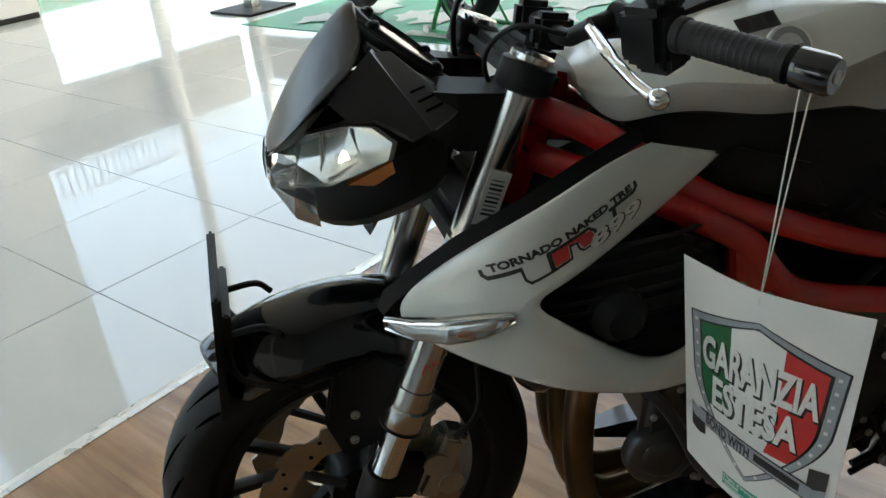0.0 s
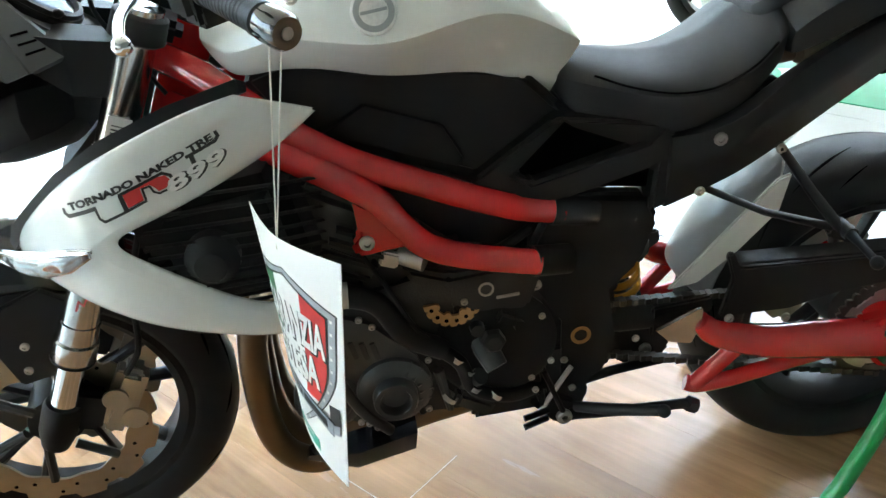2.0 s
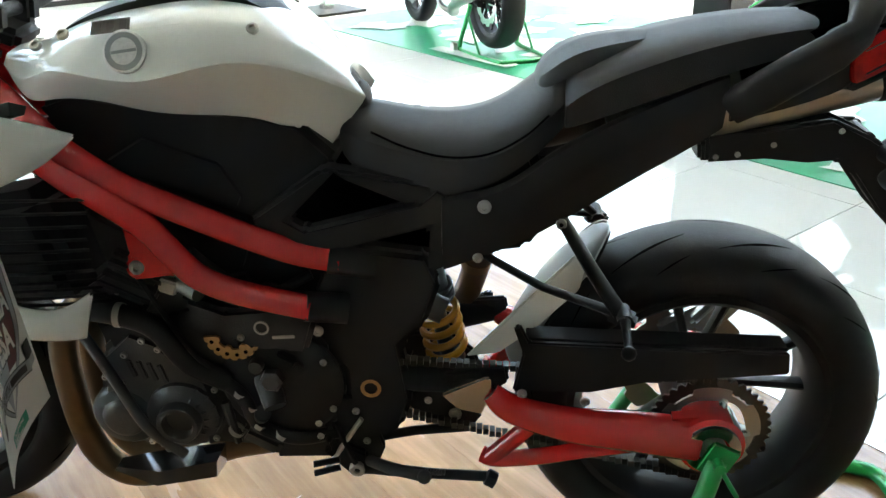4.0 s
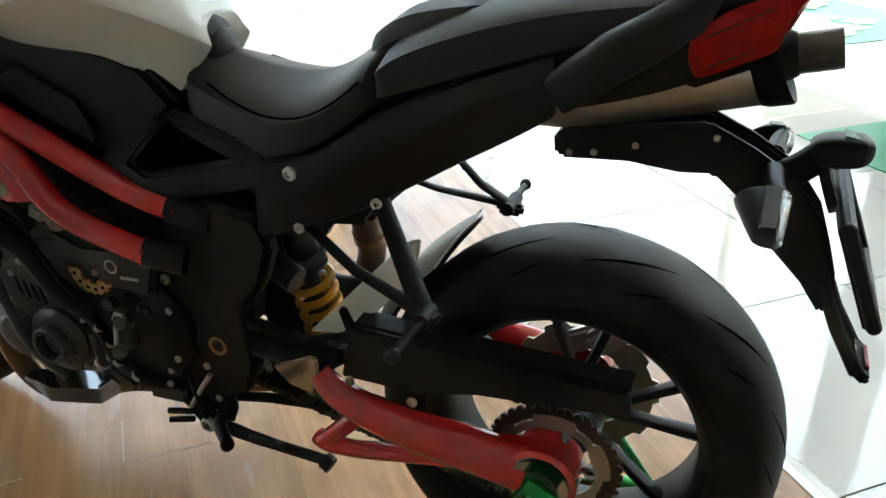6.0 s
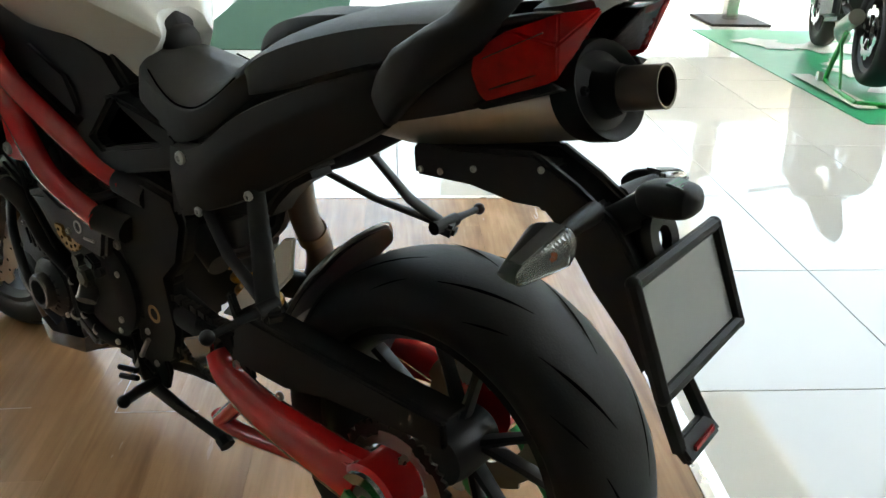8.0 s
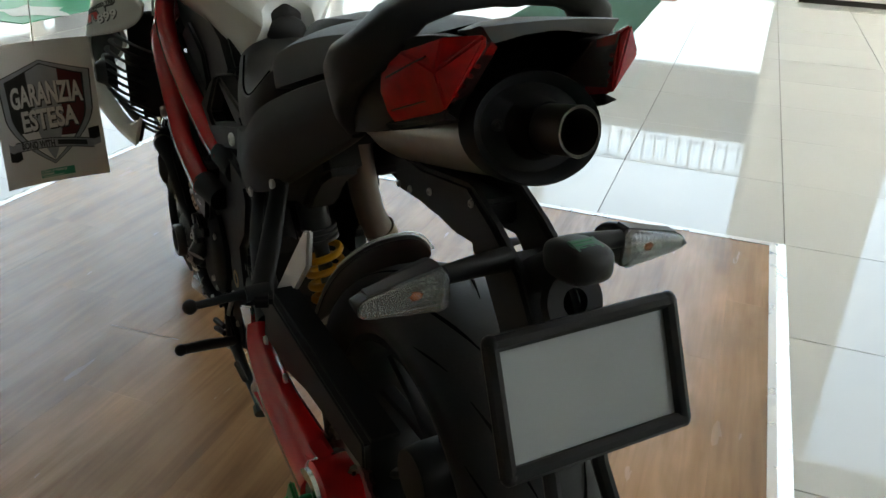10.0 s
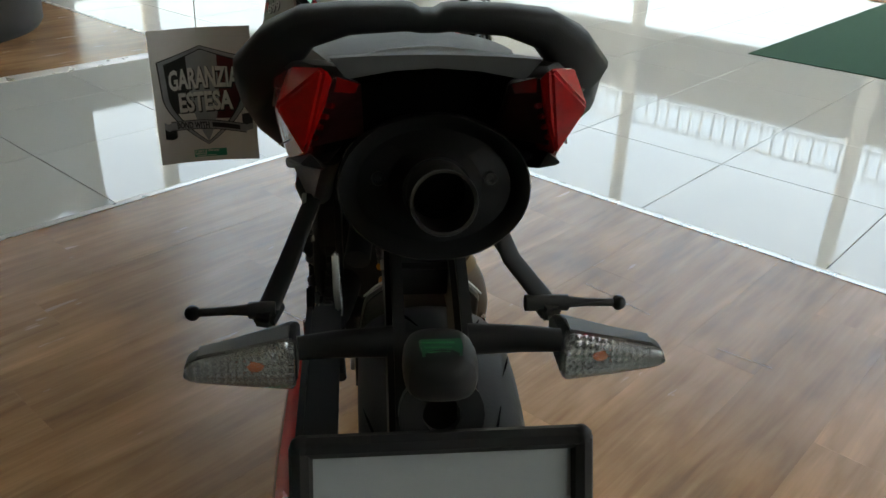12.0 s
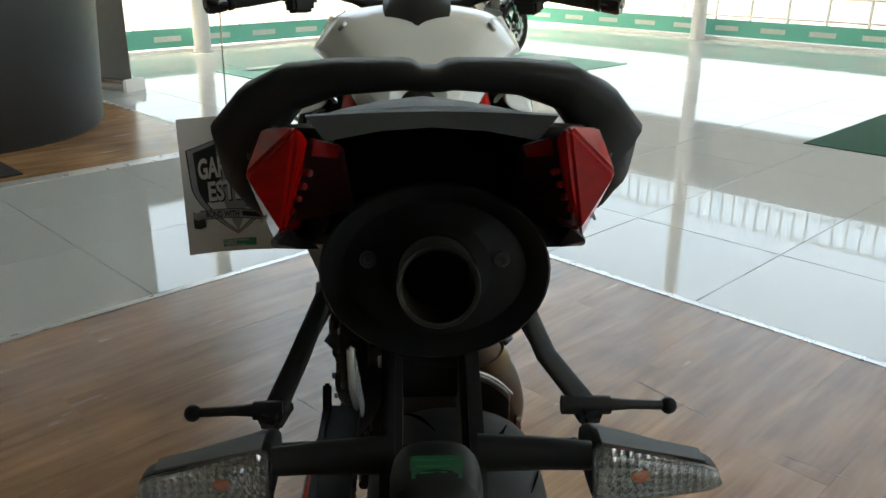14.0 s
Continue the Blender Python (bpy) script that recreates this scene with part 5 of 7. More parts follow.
for s in (-1, 1):
    stem = part("indicator_stem", tube([(0.245, s * 0.03, 0.792), (0.248, s * 0.075, 0.793), (0.252, s * 0.105, 0.793)], [0.013, 0.011, 0.0095], 12), M_BLACKP, bike)

    def wedge(x, grow, t):
        y = 0.106 + 0.087 * t
        zc = 0.782 - 0.007 * t
        hh = (0.0235 - 0.0145 * t) * grow
        return y, zc, hh, x

    rings = []
    for t, g in ((0.0, 0.7), (0.025, 0.92), (0.07, 1.0), (0.5, 1.03), (0.88, 1.0), (0.95, 0.88), (0.985, 0.66), (1.0, 0.35)):
        y, zc, hh, x = wedge(0.25, g, t)
        dd = 0.046 - 0.024 * t
        rings.append([Vector((0.2535 - dd * (math.sin(w) ** 0.7 if 0 < w < math.pi else 0), s * y, zc + hh * math.cos(w))) for w in [math.pi * k / 10 for k in range(11)]])
    part("indicator_body", loft(rings), M_BLACKP, stem, "dark indicator body", angle=75)
    part("indicator_lid", loft([[Vector((x, s * (0.106 + 0.087 * t), 0.782 - 0.007 * t + (0.0235 - 0.0145 * t) + dz)) for x, dz in ((0.236, -0.002), (0.238, 0.0014), (0.256 - 0.004 * t, 0.0014), (0.256 - 0.004 * t, -0.001))] for t in (0.06, 0.5, 0.88)]), M_FLAP, stem)
    bm = bmesh.new()
    rows = []
    for i in range(29):
        y, zc, hh, x = wedge(0.2545, 0.9 * min(1.0, 0.72 + i * 0.14, 0.45 + (28 - i) * 0.17), 0.035 + 0.93 * i / 28)
        rows.append([bm.verts.new((x + (0.003 if i % 2 and j % 2 else 0.0) + 0.001 + 0.0015 * math.sin(math.pi * j / 12) - 0.002 * (i / 28), s * y, zc + hh * (j / 6 - 1))) for j in range(13)])
    for a, b in zip(rows, rows[1:]):
        for j in range(12):
            bm.faces.new((a[j], a[j + 1], b[j + 1], b[j]))
    part("indicator_reflector", bm, M_REFL, stem, "bright faceted reflector", smooth=False)
    rings = []
    for t, g in ((0.01, 0.78), (0.04, 0.93), (0.08, 0.98), (0.5, 1.01), (0.88, 0.98), (0.95, 0.86), (0.98, 0.64), (0.995, 0.35)):
        y, zc, hh, x = wedge(0.2, g, t)
        xf = 0.267 - 0.008 * t
        rings.append([Vector((x_, s * y, zc + hh * q)) for x_, q in ((0.2555, -1), (xf - 0.005, -0.96), (xf - 0.0015, -0.82), (xf + 0.001, -0.45), (xf + 0.002, 0), (xf + 0.001, 0.45), (xf - 0.0015, 0.82), (xf - 0.005, 0.96), (0.2555, 1))])
    part("indicator_lens", loft(rings), M_LENS, stem, "clear ribbed indicator lens")
    part("indicator_bulb", ball((0.2565, s * 0.137, 0.781), 0.0055, (0.6, 1.2, 0.7)), M_AMBER, stem, "amber bulb")

# ---- frame, shrouds, engine, swingarm ----
for s in (-1, 1):
    part("upper_frame_tube", tube(smooth_path([(-1.09, s * 0.05, 0.91), (-1.035, s * 0.085, 0.888), (-0.975, s * 0.12, 0.85), (-0.93, s * 0.13, 0.815), (-0.857, s * 0.133, 0.768), (-0.78, s * 0.13, 0.731), (-0.70, s * 0.125, 0.694), (-0.62, s * 0.12, 0.662), (-0.552, s * 0.117, 0.648)]), 0.0205, 18), M_RED, bike, "red painted steel frame tube")
    part("lower_frame_tube", tube(smooth_path([(-1.09, s * 0.06, 0.845), (-1.0, s * 0.115, 0.815), (-0.94, s * 0.142, 0.787), (-0.88, s * 0.15, 0.752), (-0.828, s * 0.152, 0.715), (-0.795, s * 0.15, 0.67), (-0.76, s * 0.15, 0.632), (-0.70, s * 0.15, 0.607), (-0.595, s * 0.15, 0.583)]), 0.0205, 18), M_RED, bike, "red painted steel frame tube")
    part("frame_gusset", plate([(-0.86, 0.725), (-0.80, 0.69), (-0.765, 0.635), (-0.80, 0.64), (-0.835, 0.635), (-0.86, 0.632), (-0.868, 0.655), (-0.855, 0.67)], s * 0.14, s * 0.166, 0.006), M_RED, bike, "red gusset plate")
    part("gusset_bolt", bolt((-0.845, s * 0.166, 0.657), 0.011, 0.007, (0, s, 0)), M_STEEL, bike)
    part("tube_clamp", tube([(-0.57, s * 0.116, 0.651), (-0.50, s * 0.108, 0.638)], 0.0235, 16), M_BLACKP, bike)
    part("tube_clamp", tube([(-0.605, s * 0.148, 0.585), (-0.545, s * 0.13, 0.572)], 0.0235, 16), M_BLACKP, bike)
    part("pivot_plate", plate([(-0.60, 0.60), (-0.57, 0.665), (-0.50, 0.67), (-0.42, 0.66), (-0.40, 0.615), (-0.425, 0.54), (-0.465, 0.50), (-0.45, 0.40), (-0.47, 0.34), (-0.53, 0.30), (-0.56, 0.335), (-0.56, 0.45), (-0.605, 0.52)], s * 0.085, s * 0.122, 0.01, 3), M_BLACKP, bike, "matt black swingarm pivot casting")
    part("pivot_nut", lathe([(0, 0.017), (0.003, 0.017), (0.003, 0.011), (0.001, 0.0105)], (-0.518, s * 0.12, 0.42), (0, s, 0), 24), M_CLUTCH, bike, "brass-coloured pivot nut")
    part("plate_bolt", bolt((-0.594, s * 0.126, 0.53), 0.009, 0.006, (0, s, 0)), M_STEEL, bike)

OUT = [(-0.985, 0.893), (-1.04, 0.884), (-1.13, 0.855), (-1.195, 0.818), (-1.25, 0.768), (-1.298, 0.72), (-1.288, 0.684), (-1.22, 0.66), (-1.13, 0.633), (-1.05, 0.594), (-0.975, 0.557), (-0.915, 0.568)]
INN = [(-0.892, 0.860), (-0.95, 0.812), (-1.05, 0.778), (-1.112, 0.765), (-1.136, 0.758), (-1.145, 0.747), (-1.137, 0.734), (-1.11, 0.712), (-1.065, 0.67), (-1.01, 0.62), (-0.955, 0.597), (-0.902, 0.632)]


def shroud_y(x, z):
    b = math.exp(-(((x + 1.13) / 0.12) ** 2))
    front = max(0.0, -1.2 - x)
    return 0.188 + 0.085 * b - 0.25 * front + 0.03 * max(0, 0.7 - z) / 0.15 - 0.014 * min(1.0, max(0.0, (z - 0.745) / 0.045))


SHROUD = {}
for s in (-1, 1):
    rows = []
    for n_, ((xo, zo), (xi, zi)) in enumerate(zip(OUT, INN)):
        row = []
        puff = 0.0 if n_ in (0, len(OUT) - 1) else 1.0
        for q, lift in ((0.0, -0.014), (0.1, -0.003), (0.5, 0.005), (0.9, 0.003), (1.0, -0.008)):
            x, z = xo + (xi - xo) * q, zo + (zi - zo) * q
            row.append((x, s * (shroud_y(x, z) + lift * puff), z))
        rows.append(row)
    shroud = part("radiator_shroud", loft(rows, closed=False), M_WHITE, bike, "white pointed radiator shroud with model lettering", sub=2, thick=0.006)
    SHROUD[s] = shroud
    lining = [[(row[0][0] + (row[4][0] - row[0][0]) * q, s * (shroud_y(row[0][0] + (row[4][0] - row[0][0]) * q, row[0][2] + (row[4][2] - row[0][2]) * q) - 0.011), row[0][2] + (row[4][2] - row[0][2]) * q) for q in (0.05, 0.3, 0.6, 0.93)] for row in rows[1:]]
    part("shroud_lining", loft(lining, closed=False), M_BLACKP, bike, "black inner face of the shroud", sub=1, thick=0.003)
    me = shroud.data
    count = {}
    for pl_ in me.polygons:
        for k in pl_.edge_keys:
            count[k] = count.get(k, 0) + 1
    cl = me.attributes.new("crease_edge", "FLOAT", "EDGE")
    for e in me.edges:
        if count[tuple(sorted(e.vertices))] == 1:
            cl.data[e.index].value = 1.0
    cv = me.attributes.new("crease_vert", "FLOAT", "POINT")
    for k in (0, 4, len(rows) * 5 - 5, len(rows) * 5 - 1):
        cv.data[k].value = 1.0
    part("shroud_band", loft([[(x + 0.004, s * (shroud_y(x, z) - 0.026), z - 0.004), (x - dx, s * (shroud_y(x, z) - 0.036), z + dz), (x - dx + 0.01, s * (shroud_y(x, z) - 0.06), z + dz - 0.012), (x + 0.01, s * (shroud_y(x, z) - 0.05), z - 0.01)] for (x, z), dx, dz in (((-0.985, 0.89), 0.0, 0.012), ((-1.06, 0.874), 0.006, 0.015), ((-1.14, 0.846), 0.008, 0.015), ((-1.21, 0.80), 0.008, 0.013), ((-1.265, 0.752), 0.008, 0.010), ((-1.302, 0.716), 0.008, 0.010), ((-1.318, 0.695), 0.003, 0.004))]), M_BLACKP, bike, "matt black strip above the shroud", angle=50)
    rad = part("radiator", box((-1.015, s * 0.152, 0.69), (0.19, 0.11, 0.17), (0, -12, s * 8), 0.025), M_BLACKP, bike, "black side-mounted radiator with curved fins")
    for k in range(12):
        z = 0.585 + 0.0165 * k
        tuck = 0.04 * max(0.0, 0.655 - z) / 0.07 + 0.03 * max(0.0, z - 0.72) / 0.05
        part("radiator_fin", tube(smooth_path([(-1.12, s * (0.236 - tuck), z + 0.004), (-1.04, s * (0.246 - tuck), z + 0.012), (-0.95, s * (0.228 - tuck), z + 0.008), (-0.9, s * (0.188 - tuck), z - 0.006)], 4), 0.0055, 6, flat=0.3), M_GREYP, rad)
    part("radiator_cap", lathe([(0, 0.035), (0.02, 0.035), (0.025, 0.028), (0.04, 0.02), (0.042, 0.012)], (-1.04, s * 0.228, 0.70), (0, s, 0), 20), M_BLACKP, rad)
    # added black filler that darkens the gap behind the shroud's nose
    part("radiator_filler", box((-1.105, s * 0.14, 0.735), (0.09, 0.09, 0.13), (0, -12, s * 8), 0.015), M_BLACKP, bike)
    # front indicator let into the shroud
    pts = [(-1.315, 0.188, 0.705), (-1.285, 0.215, 0.706), (-1.245, 0.245, 0.713), (-1.205, 0.268, 0.727), (-1.172, 0.283, 0.742)]
    rr = [(0.002, 0.006), (0.012, 0.012), (0.015, 0.0155), (0.012, 0.0135), (0.002, 0.003)]
    rings = [[Vector((x, s * (y - 0.004 + a * math.cos(w)), z + b * math.sin(w))) for w in [2 * math.pi * k / 14 for k in range(14)]] for (x, y, z), (a, b) in zip(pts, rr)]
    fi = part("front_indicator", loft(rings), M_LENS, bike, "clear leaf-shaped indicator lens in a chrome rim", sub=1)
    part("indicator_rim", tube([r_[3] for r_ in rings] + [r_[10] for r_ in rings[::-1]] + [rings[0][3]], 0.0025, 6), M_CHROME, fi)
    part("indicator_reflector", loft([[p + Vector((0.0, -s * 0.010, 0)) for p in r_] for r_ in rings]), M_BOWL, fi, smooth=False)
    part("indicator_bulb", ball((-1.225, s * 0.258, 0.719), 0.007, (1.9, 0.5, 0.6)), M_AMBER, fi)

# lettering on the shrouds: words along the edge, a plain logo below
bpy.context.view_layer.update()
for s in (-1, 1):
    skin = BVHTree.FromObject(SHROUD[s], bpy.context.evaluated_depsgraph_get())
    p0, p1 = Vector((-1.201, 0, 0.7925)), Vector((-1.012, 0, 0.8595))

    def sk(q, drop):
        p = p0.lerp(p1, q) + Vector((0.36, 0, -0.93)) * drop
        touch = skin.ray_cast(Vector((p.x, s * 0.5, p.z)) - AT[SHROUD[s]], Vector((0, -s, 0)))[0]
        y = touch.y + AT[SHROUD[s]].y if touch else s * (shroud_y(p.x, p.z) + 0.008)
        return Vector((p.x, y + s * 0.0006, p.z))

    def bent(bm, h):
        """Lays flat print (0..1 along, up) onto the shroud's bulge."""
        for v in bm.verts:
            q = v.co.x if s < 0 else 1 - v.co.x
            d = h - v.co.y
            k = sk(q, d)
            v.co = Vector((k.x, k.y + s * v.co.z, k.z))
        return bm
    txt = text_mesh("TORNADO NAKED TRE", 0.0112, Matrix.Identity(4), 0.0004, "CENTER", bold=0.0005)
    w = max(v.co.x for v in txt.verts) - min(v.co.x for v in txt.verts)
    for v in txt.verts:
        v.co.x = 0.5 + v.co.x / w * 0.94
    part("shroud_lettering", bent(txt, 0.006), M_INK, bike, "black lettering along the shroud", smooth=False)

    def sliced(bm):
        for v in bm.verts:
            v.co = Vector((0.03 + 0.94 * v.co.x, -0.004 + 0.19 * v.co.y, 0.0005))
        for k in range(-3, 54):
            bmesh.ops.bisect_plane(bm, geom=bm.verts[:] + bm.edges[:] + bm.faces[:], plane_co=(k * 0.02, 0, 0), plane_no=(1, 0, 0))
        bmesh.ops.triangulate(bm, faces=bm.faces)
        return bm

    def stroke(pts, w):
        """A flat line with mitred corners, along the words and up, in lengths of the words."""
        p = [Vector((x, y, 0)) for x, y in pts]
        sides = []
        for k in range(len(p)):
            d0 = (p[k] - p[max(k - 1, 0)]).normalized() if k else (p[1] - p[0]).normalized()
            d1 = (p[min(k + 1, len(p) - 1)] - p[k]).normalized() if k < len(p) - 1 else d0
            t = (d0 + d1).normalized()
            n = Vector((-t.y, t.x, 0)) * (w / 2 / max(0.5, t.dot(d0)))
            sides.append((p[k] + n, p[k] - n))
        bm = bmesh.new()
        vs = [(bm.verts.new(a), bm.verts.new(b)) for a, b in sides]
        for a, b in zip(vs, vs[1:]):
            bm.faces.new((a[0], a[1], b[1], b[0]))
        return sliced(bm)
    for pts, w in (([(-0.045, 0.027), (-0.047, -0.003), (-0.025, -0.025), (0.187, -0.028)], 0.024), ([(0.177, -0.033), (0.174, -0.093), (0.197, -0.121), (0.326, -0.121), (0.483, -0.12)], 0.017), ([(0.362, -0.012), (0.347, -0.117)], 0.03), ([(0.352, -0.012), (0.501, -0.012), (0.643, -0.015), (0.676, -0.051), (0.676, -0.087)], 0.02), ([(0.479, -0.118), (0.497, -0.042), (0.542, -0.049), (0.544, -0.095), (0.567, -0.12), (0.614, -0.124)], 0.014), ([(1.03, 0.044), (1.03, 0.007), (0.999, -0.013), (0.805, -0.008)], 0.022), ([(0.838, -0.012), (0.828, -0.073)], 0.03)):
        part("logo_outline", bent(stroke(pts, w), 0.006), M_INK, bike, "angular black logo outline", smooth=False)
    bm = bmesh.new()
    bm.faces.new([bm.verts.new((x, y, 0)) for x, y in ((0.376, -0.02), (0.606, -0.023), (0.65, -0.035), (0.664, -0.083), (0.618, -0.11), (0.57, -0.106), (0.565, -0.08), (0.546, -0.04), (0.486, -0.034), (0.468, -0.109), (0.366, -0.108))])
    part("logo_core", bent(sliced(bm), 0.006), M_INKR, bike, "red logo block", smooth=False)
    for size, dx, dy, lift, mm, lab in ((0.024, 0.011, -0.0014, 0.0004, M_INK, "black shadow of the model number"), (0.024, 0.0, 0.0, 0.0013, M_INKW, "white outlined model number")):
        num = text_mesh("899", size, Matrix.Identity(4), 0.0002, "CENTER", bold=0.0011 if lift < 0.001 else 0.0006)
        w = max(v.co.x for v in num.verts) - min(v.co.x for v in num.verts)
        for v in num.verts:
            v.co.x = 0.80 + dx + v.co.x / w * 0.36 + v.co.y * 1.2
            v.co.y += dy - 0.0265
            v.co.z += lift
        part("shroud_number", bent(num, 0.006), mm, bike, lab, smooth=False)

eng = part("engine_block", box((-0.80, 0, 0.47), (0.3, 0.26, 0.24), (0, -12, 0), 0.03, 3), M_ENGINE, bike, "dark three-cylinder engine block")
part("cylinder_block", box((-0.88, 0, 0.60), (0.2, 0.24, 0.18), (0, -28, 0), 0.02, 3), M_ENGINE, bike)
part("gearbox", box((-0.66, 0, 0.45), (0.2, 0.24, 0.24), (0, 8, 0), 0.03, 3), M_ENGINE, bike)
part("sump", box((-0.74, 0, 0.325), (0.26, 0.2, 0.13), (0, 2, 0), 0.03, 3), M_ENGINE, bike)
part("inlet_box", box((-0.66, 0, 0.63), (0.22, 0.17, 0.12), (0, 12, 0), 0.02), M_BLACKP, bike)
for s in (-1, 1):
    part("engine_side_cover", lathe([(0, 0.098), (0.012, 0.1), (0.022, 0.09), (0.026, 0.06), (0.027, 0.03)], (-0.66, s * 0.118, 0.43), (0, s, 0), 36), M_BLACKP, bike, "black cast engine side cover")
    alt = part("alternator_cover", join(plate([(-0.955, 0.485), (-0.90, 0.535), (-0.85, 0.515), (-0.775, 0.44), (-0.755, 0.36), (-0.79, 0.305), (-0.87, 0.295), (-0.945, 0.33), (-0.965, 0.41)], s * 0.105, s * 0.14, 0.014, 3), lathe([(0.0, 0.062), (0.018, 0.06), (0.026, 0.05), (0.028, 0.036)], (-0.827, s * 0.13, 0.375), (0, s, 0), 32)), M_ENGINE2, bike, "grey cast alternator cover")
    part("cover_ring", lathe([(0.024, 0.036), (0.042, 0.0355), (0.046, 0.033), (0.046, 0.026), (0.042, 0.0235), (0.02, 0.023)], (-0.827, s * 0.13, 0.375), (0, s, 0), 32, closed=True), M_ENGINE2, alt, "raised cast ring")
    part("ring_hole", lathe([(0.0255, 0.0245), (0.0268, 0.0245)], (-0.827, s * 0.13, 0.375), (0, s, 0), 24), M_SHADE, alt)
    part("timing_cover", join(lathe([(0, 0.058), (0.016, 0.057), (0.024, 0.05), (0.027, 0.036), (0.031, 0.033), (0.034, 0.026), (0.033, 0.012)], (-0.93, s * 0.118, 0.365), (0, s, 0), 32)), M_ENGINE2, bike, "round cast timing cover")
    for k in range(10):
        a = 2 * math.pi * k / 10 + 0.2
        part("cover_screw", bolt((-0.862 + 0.094 * math.cos(a), s * 0.1405, 0.405 + 0.094 * math.sin(a)), 0.0055, 0.005, (0, s, 0)), M_STEEL, alt)
    for k in range(4):
        part("cast_letter", box((-0.90 + 0.0165 * k, s * 0.1415, 0.462 - 0.003 * k), (0.009, 0.004, 0.034), (0, -14, 0), 0.0015), M_ENGINE, alt)
    for k in range(7):
        a = radians(-60 + 20 * k)
        part("cover_rib", tube([(-0.827 + 0.038 * math.cos(a), s * 0.158, 0.375 + 0.038 * math.sin(a)), (-0.827 + 0.06 * math.cos(a), s * 0.146, 0.375 + 0.06 * math.sin(a))], 0.0032, 6), M_ENGINE2, alt)
    for a in (0.6, 2.2, 4.4, 5.4):
        part("cover_screw", bolt((-0.66 + 0.088 * math.cos(a), s * 0.139, 0.43 + 0.088 * math.sin(a)), 0.006, 0.004, (0, s, 0)), M_STEEL, bike)
    arc = [(r_, radians(185 + 160 * k / 32)) for k, r_ in [(k, 0.045 if k % 4 < 3 else 0.041) for k in range(33)]] + [(0.026 if k % 8 < 5 else 0.021, radians(345 - 160 * k / 24)) for k in range(25)]
    part("clutch_plate", plate([(-0.727 + r_ * math.cos(a), 0.529 + r_ * math.sin(a)) for r_, a in arc], s * 0.141, s * 0.146, 0.0), M_CLUTCH, bike, "bronze toothed clutch plate")
    for a in range(6):
        w_ = radians(200 + 26 * a)
        part("plate_hole", lathe([(0, 0.0034), (0.0006, 0.0034)], (-0.727 + 0.035 * math.cos(w_), s * 0.146, 0.529 + 0.035 * math.sin(w_)), (0, s, 0), 10), M_SHADE, bike)
    part("oil_cap", join(lathe([(0, 0.02), (0.012, 0.019), (0.016, 0.014)], (-0.668, s * 0.15, 0.455), (0, s, 0), 6), lathe([(0, 0.012), (0.014, 0.011)], (-0.692, s * 0.145, 0.478), (0, s, 0), 12)), M_ENGINE2, bike)
    part("solenoid", join(tube([(-0.80, s * 0.13, 0.612), (-0.765, s * 0.15, 0.605)], 0.014, 12), box((-0.815, s * 0.14, 0.612), (0.028, 0.014, 0.024), (0, 20, 0), 0.003)), M_STEEL, bike)
    for hx_, hz_ in ((-0.725, 0.425), (-0.71, 0.40), (-0.70, 0.365), (-0.665, 0.345), (-0.74, 0.35)):
        part("hose_clamp", lathe([(-0.004, 0.012), (-0.004, 0.0135), (0.004, 0.0135), (0.004, 0.012)], (hx_, s * 0.148, hz_), (0.6, 0, 0.8), 14, closed=True), M_STEEL, bike)
    part("lower_hose", tube(smooth_path([(-0.76, s * 0.14, 0.45), (-0.72, s * 0.15, 0.415), (-0.70, s * 0.148, 0.36), (-0.64, s * 0.145, 0.335), (-0.58, s * 0.12, 0.33)]), 0.0118, 12), M_BLACKP, bike)
    part("thin_cable", tube(smooth_path([(-0.86, s * 0.15, 0.64), (-0.82, s * 0.16, 0.57), (-0.79, s * 0.152, 0.50), (-0.76, s * 0.15, 0.46)]), 0.004, 8), M_BLACKP, bike)
    part("cylinder_head_cover", plate([(-0.985, 0.66), (-0.93, 0.74), (-0.85, 0.70), (-0.82, 0.62), (-0.86, 0.56), (-0.93, 0.56)], s * 0.10, s * 0.135, 0.012, 3), M_ENGINE2, bike)
    part("engine_bracket", plate([(-0.80, 0.60), (-0.73, 0.575), (-0.63, 0.585), (-0.59, 0.56), (-0.61, 0.50), (-0.70, 0.505), (-0.735, 0.53), (-0.775, 0.54)], s * 0.125, s * 0.15, 0.008), M_ENGINE, bike)
    part("engine_badge", box((-0.643, s * 0.1515, 0.532), (0.036, 0.002, 0.006), (0, -4, 0), 0.001), M_STEEL, bike, "small silver badge bar")
    part("fin_panel", join(*[plate([(-0.935 + 0.012 * k, 0.60 + 0.017 * k), (-0.86 + 0.012 * k, 0.565 + 0.017 * k), (-0.858 + 0.012 * k, 0.57 + 0.017 * k), (-0.933 + 0.012 * k, 0.606 + 0.017 * k)], s * 0.118, s * 0.148, 0.0) for k in range(5)]), M_ENGINE, bike, "short cast cooling fins")
    part("engine_emblem", lathe([(0, 0.012), (0.002, 0.012), (0.002, 0.009), (0.0, 0.009)], (-0.676, s * 0.15, 0.547), (0, s, 0), 20, closed=True), M_STEEL, bike)
    part("cooling_hose", tube(smooth_path([(-0.95, s * 0.15, 0.575), (-0.89, s * 0.17, 0.578), (-0.84, s * 0.16, 0.55), (-0.80, s * 0.15, 0.48), (-0.745, s * 0.14, 0.44)]), 0.0175, 12), M_BLACKP, bike, "black rubber cooling hose")
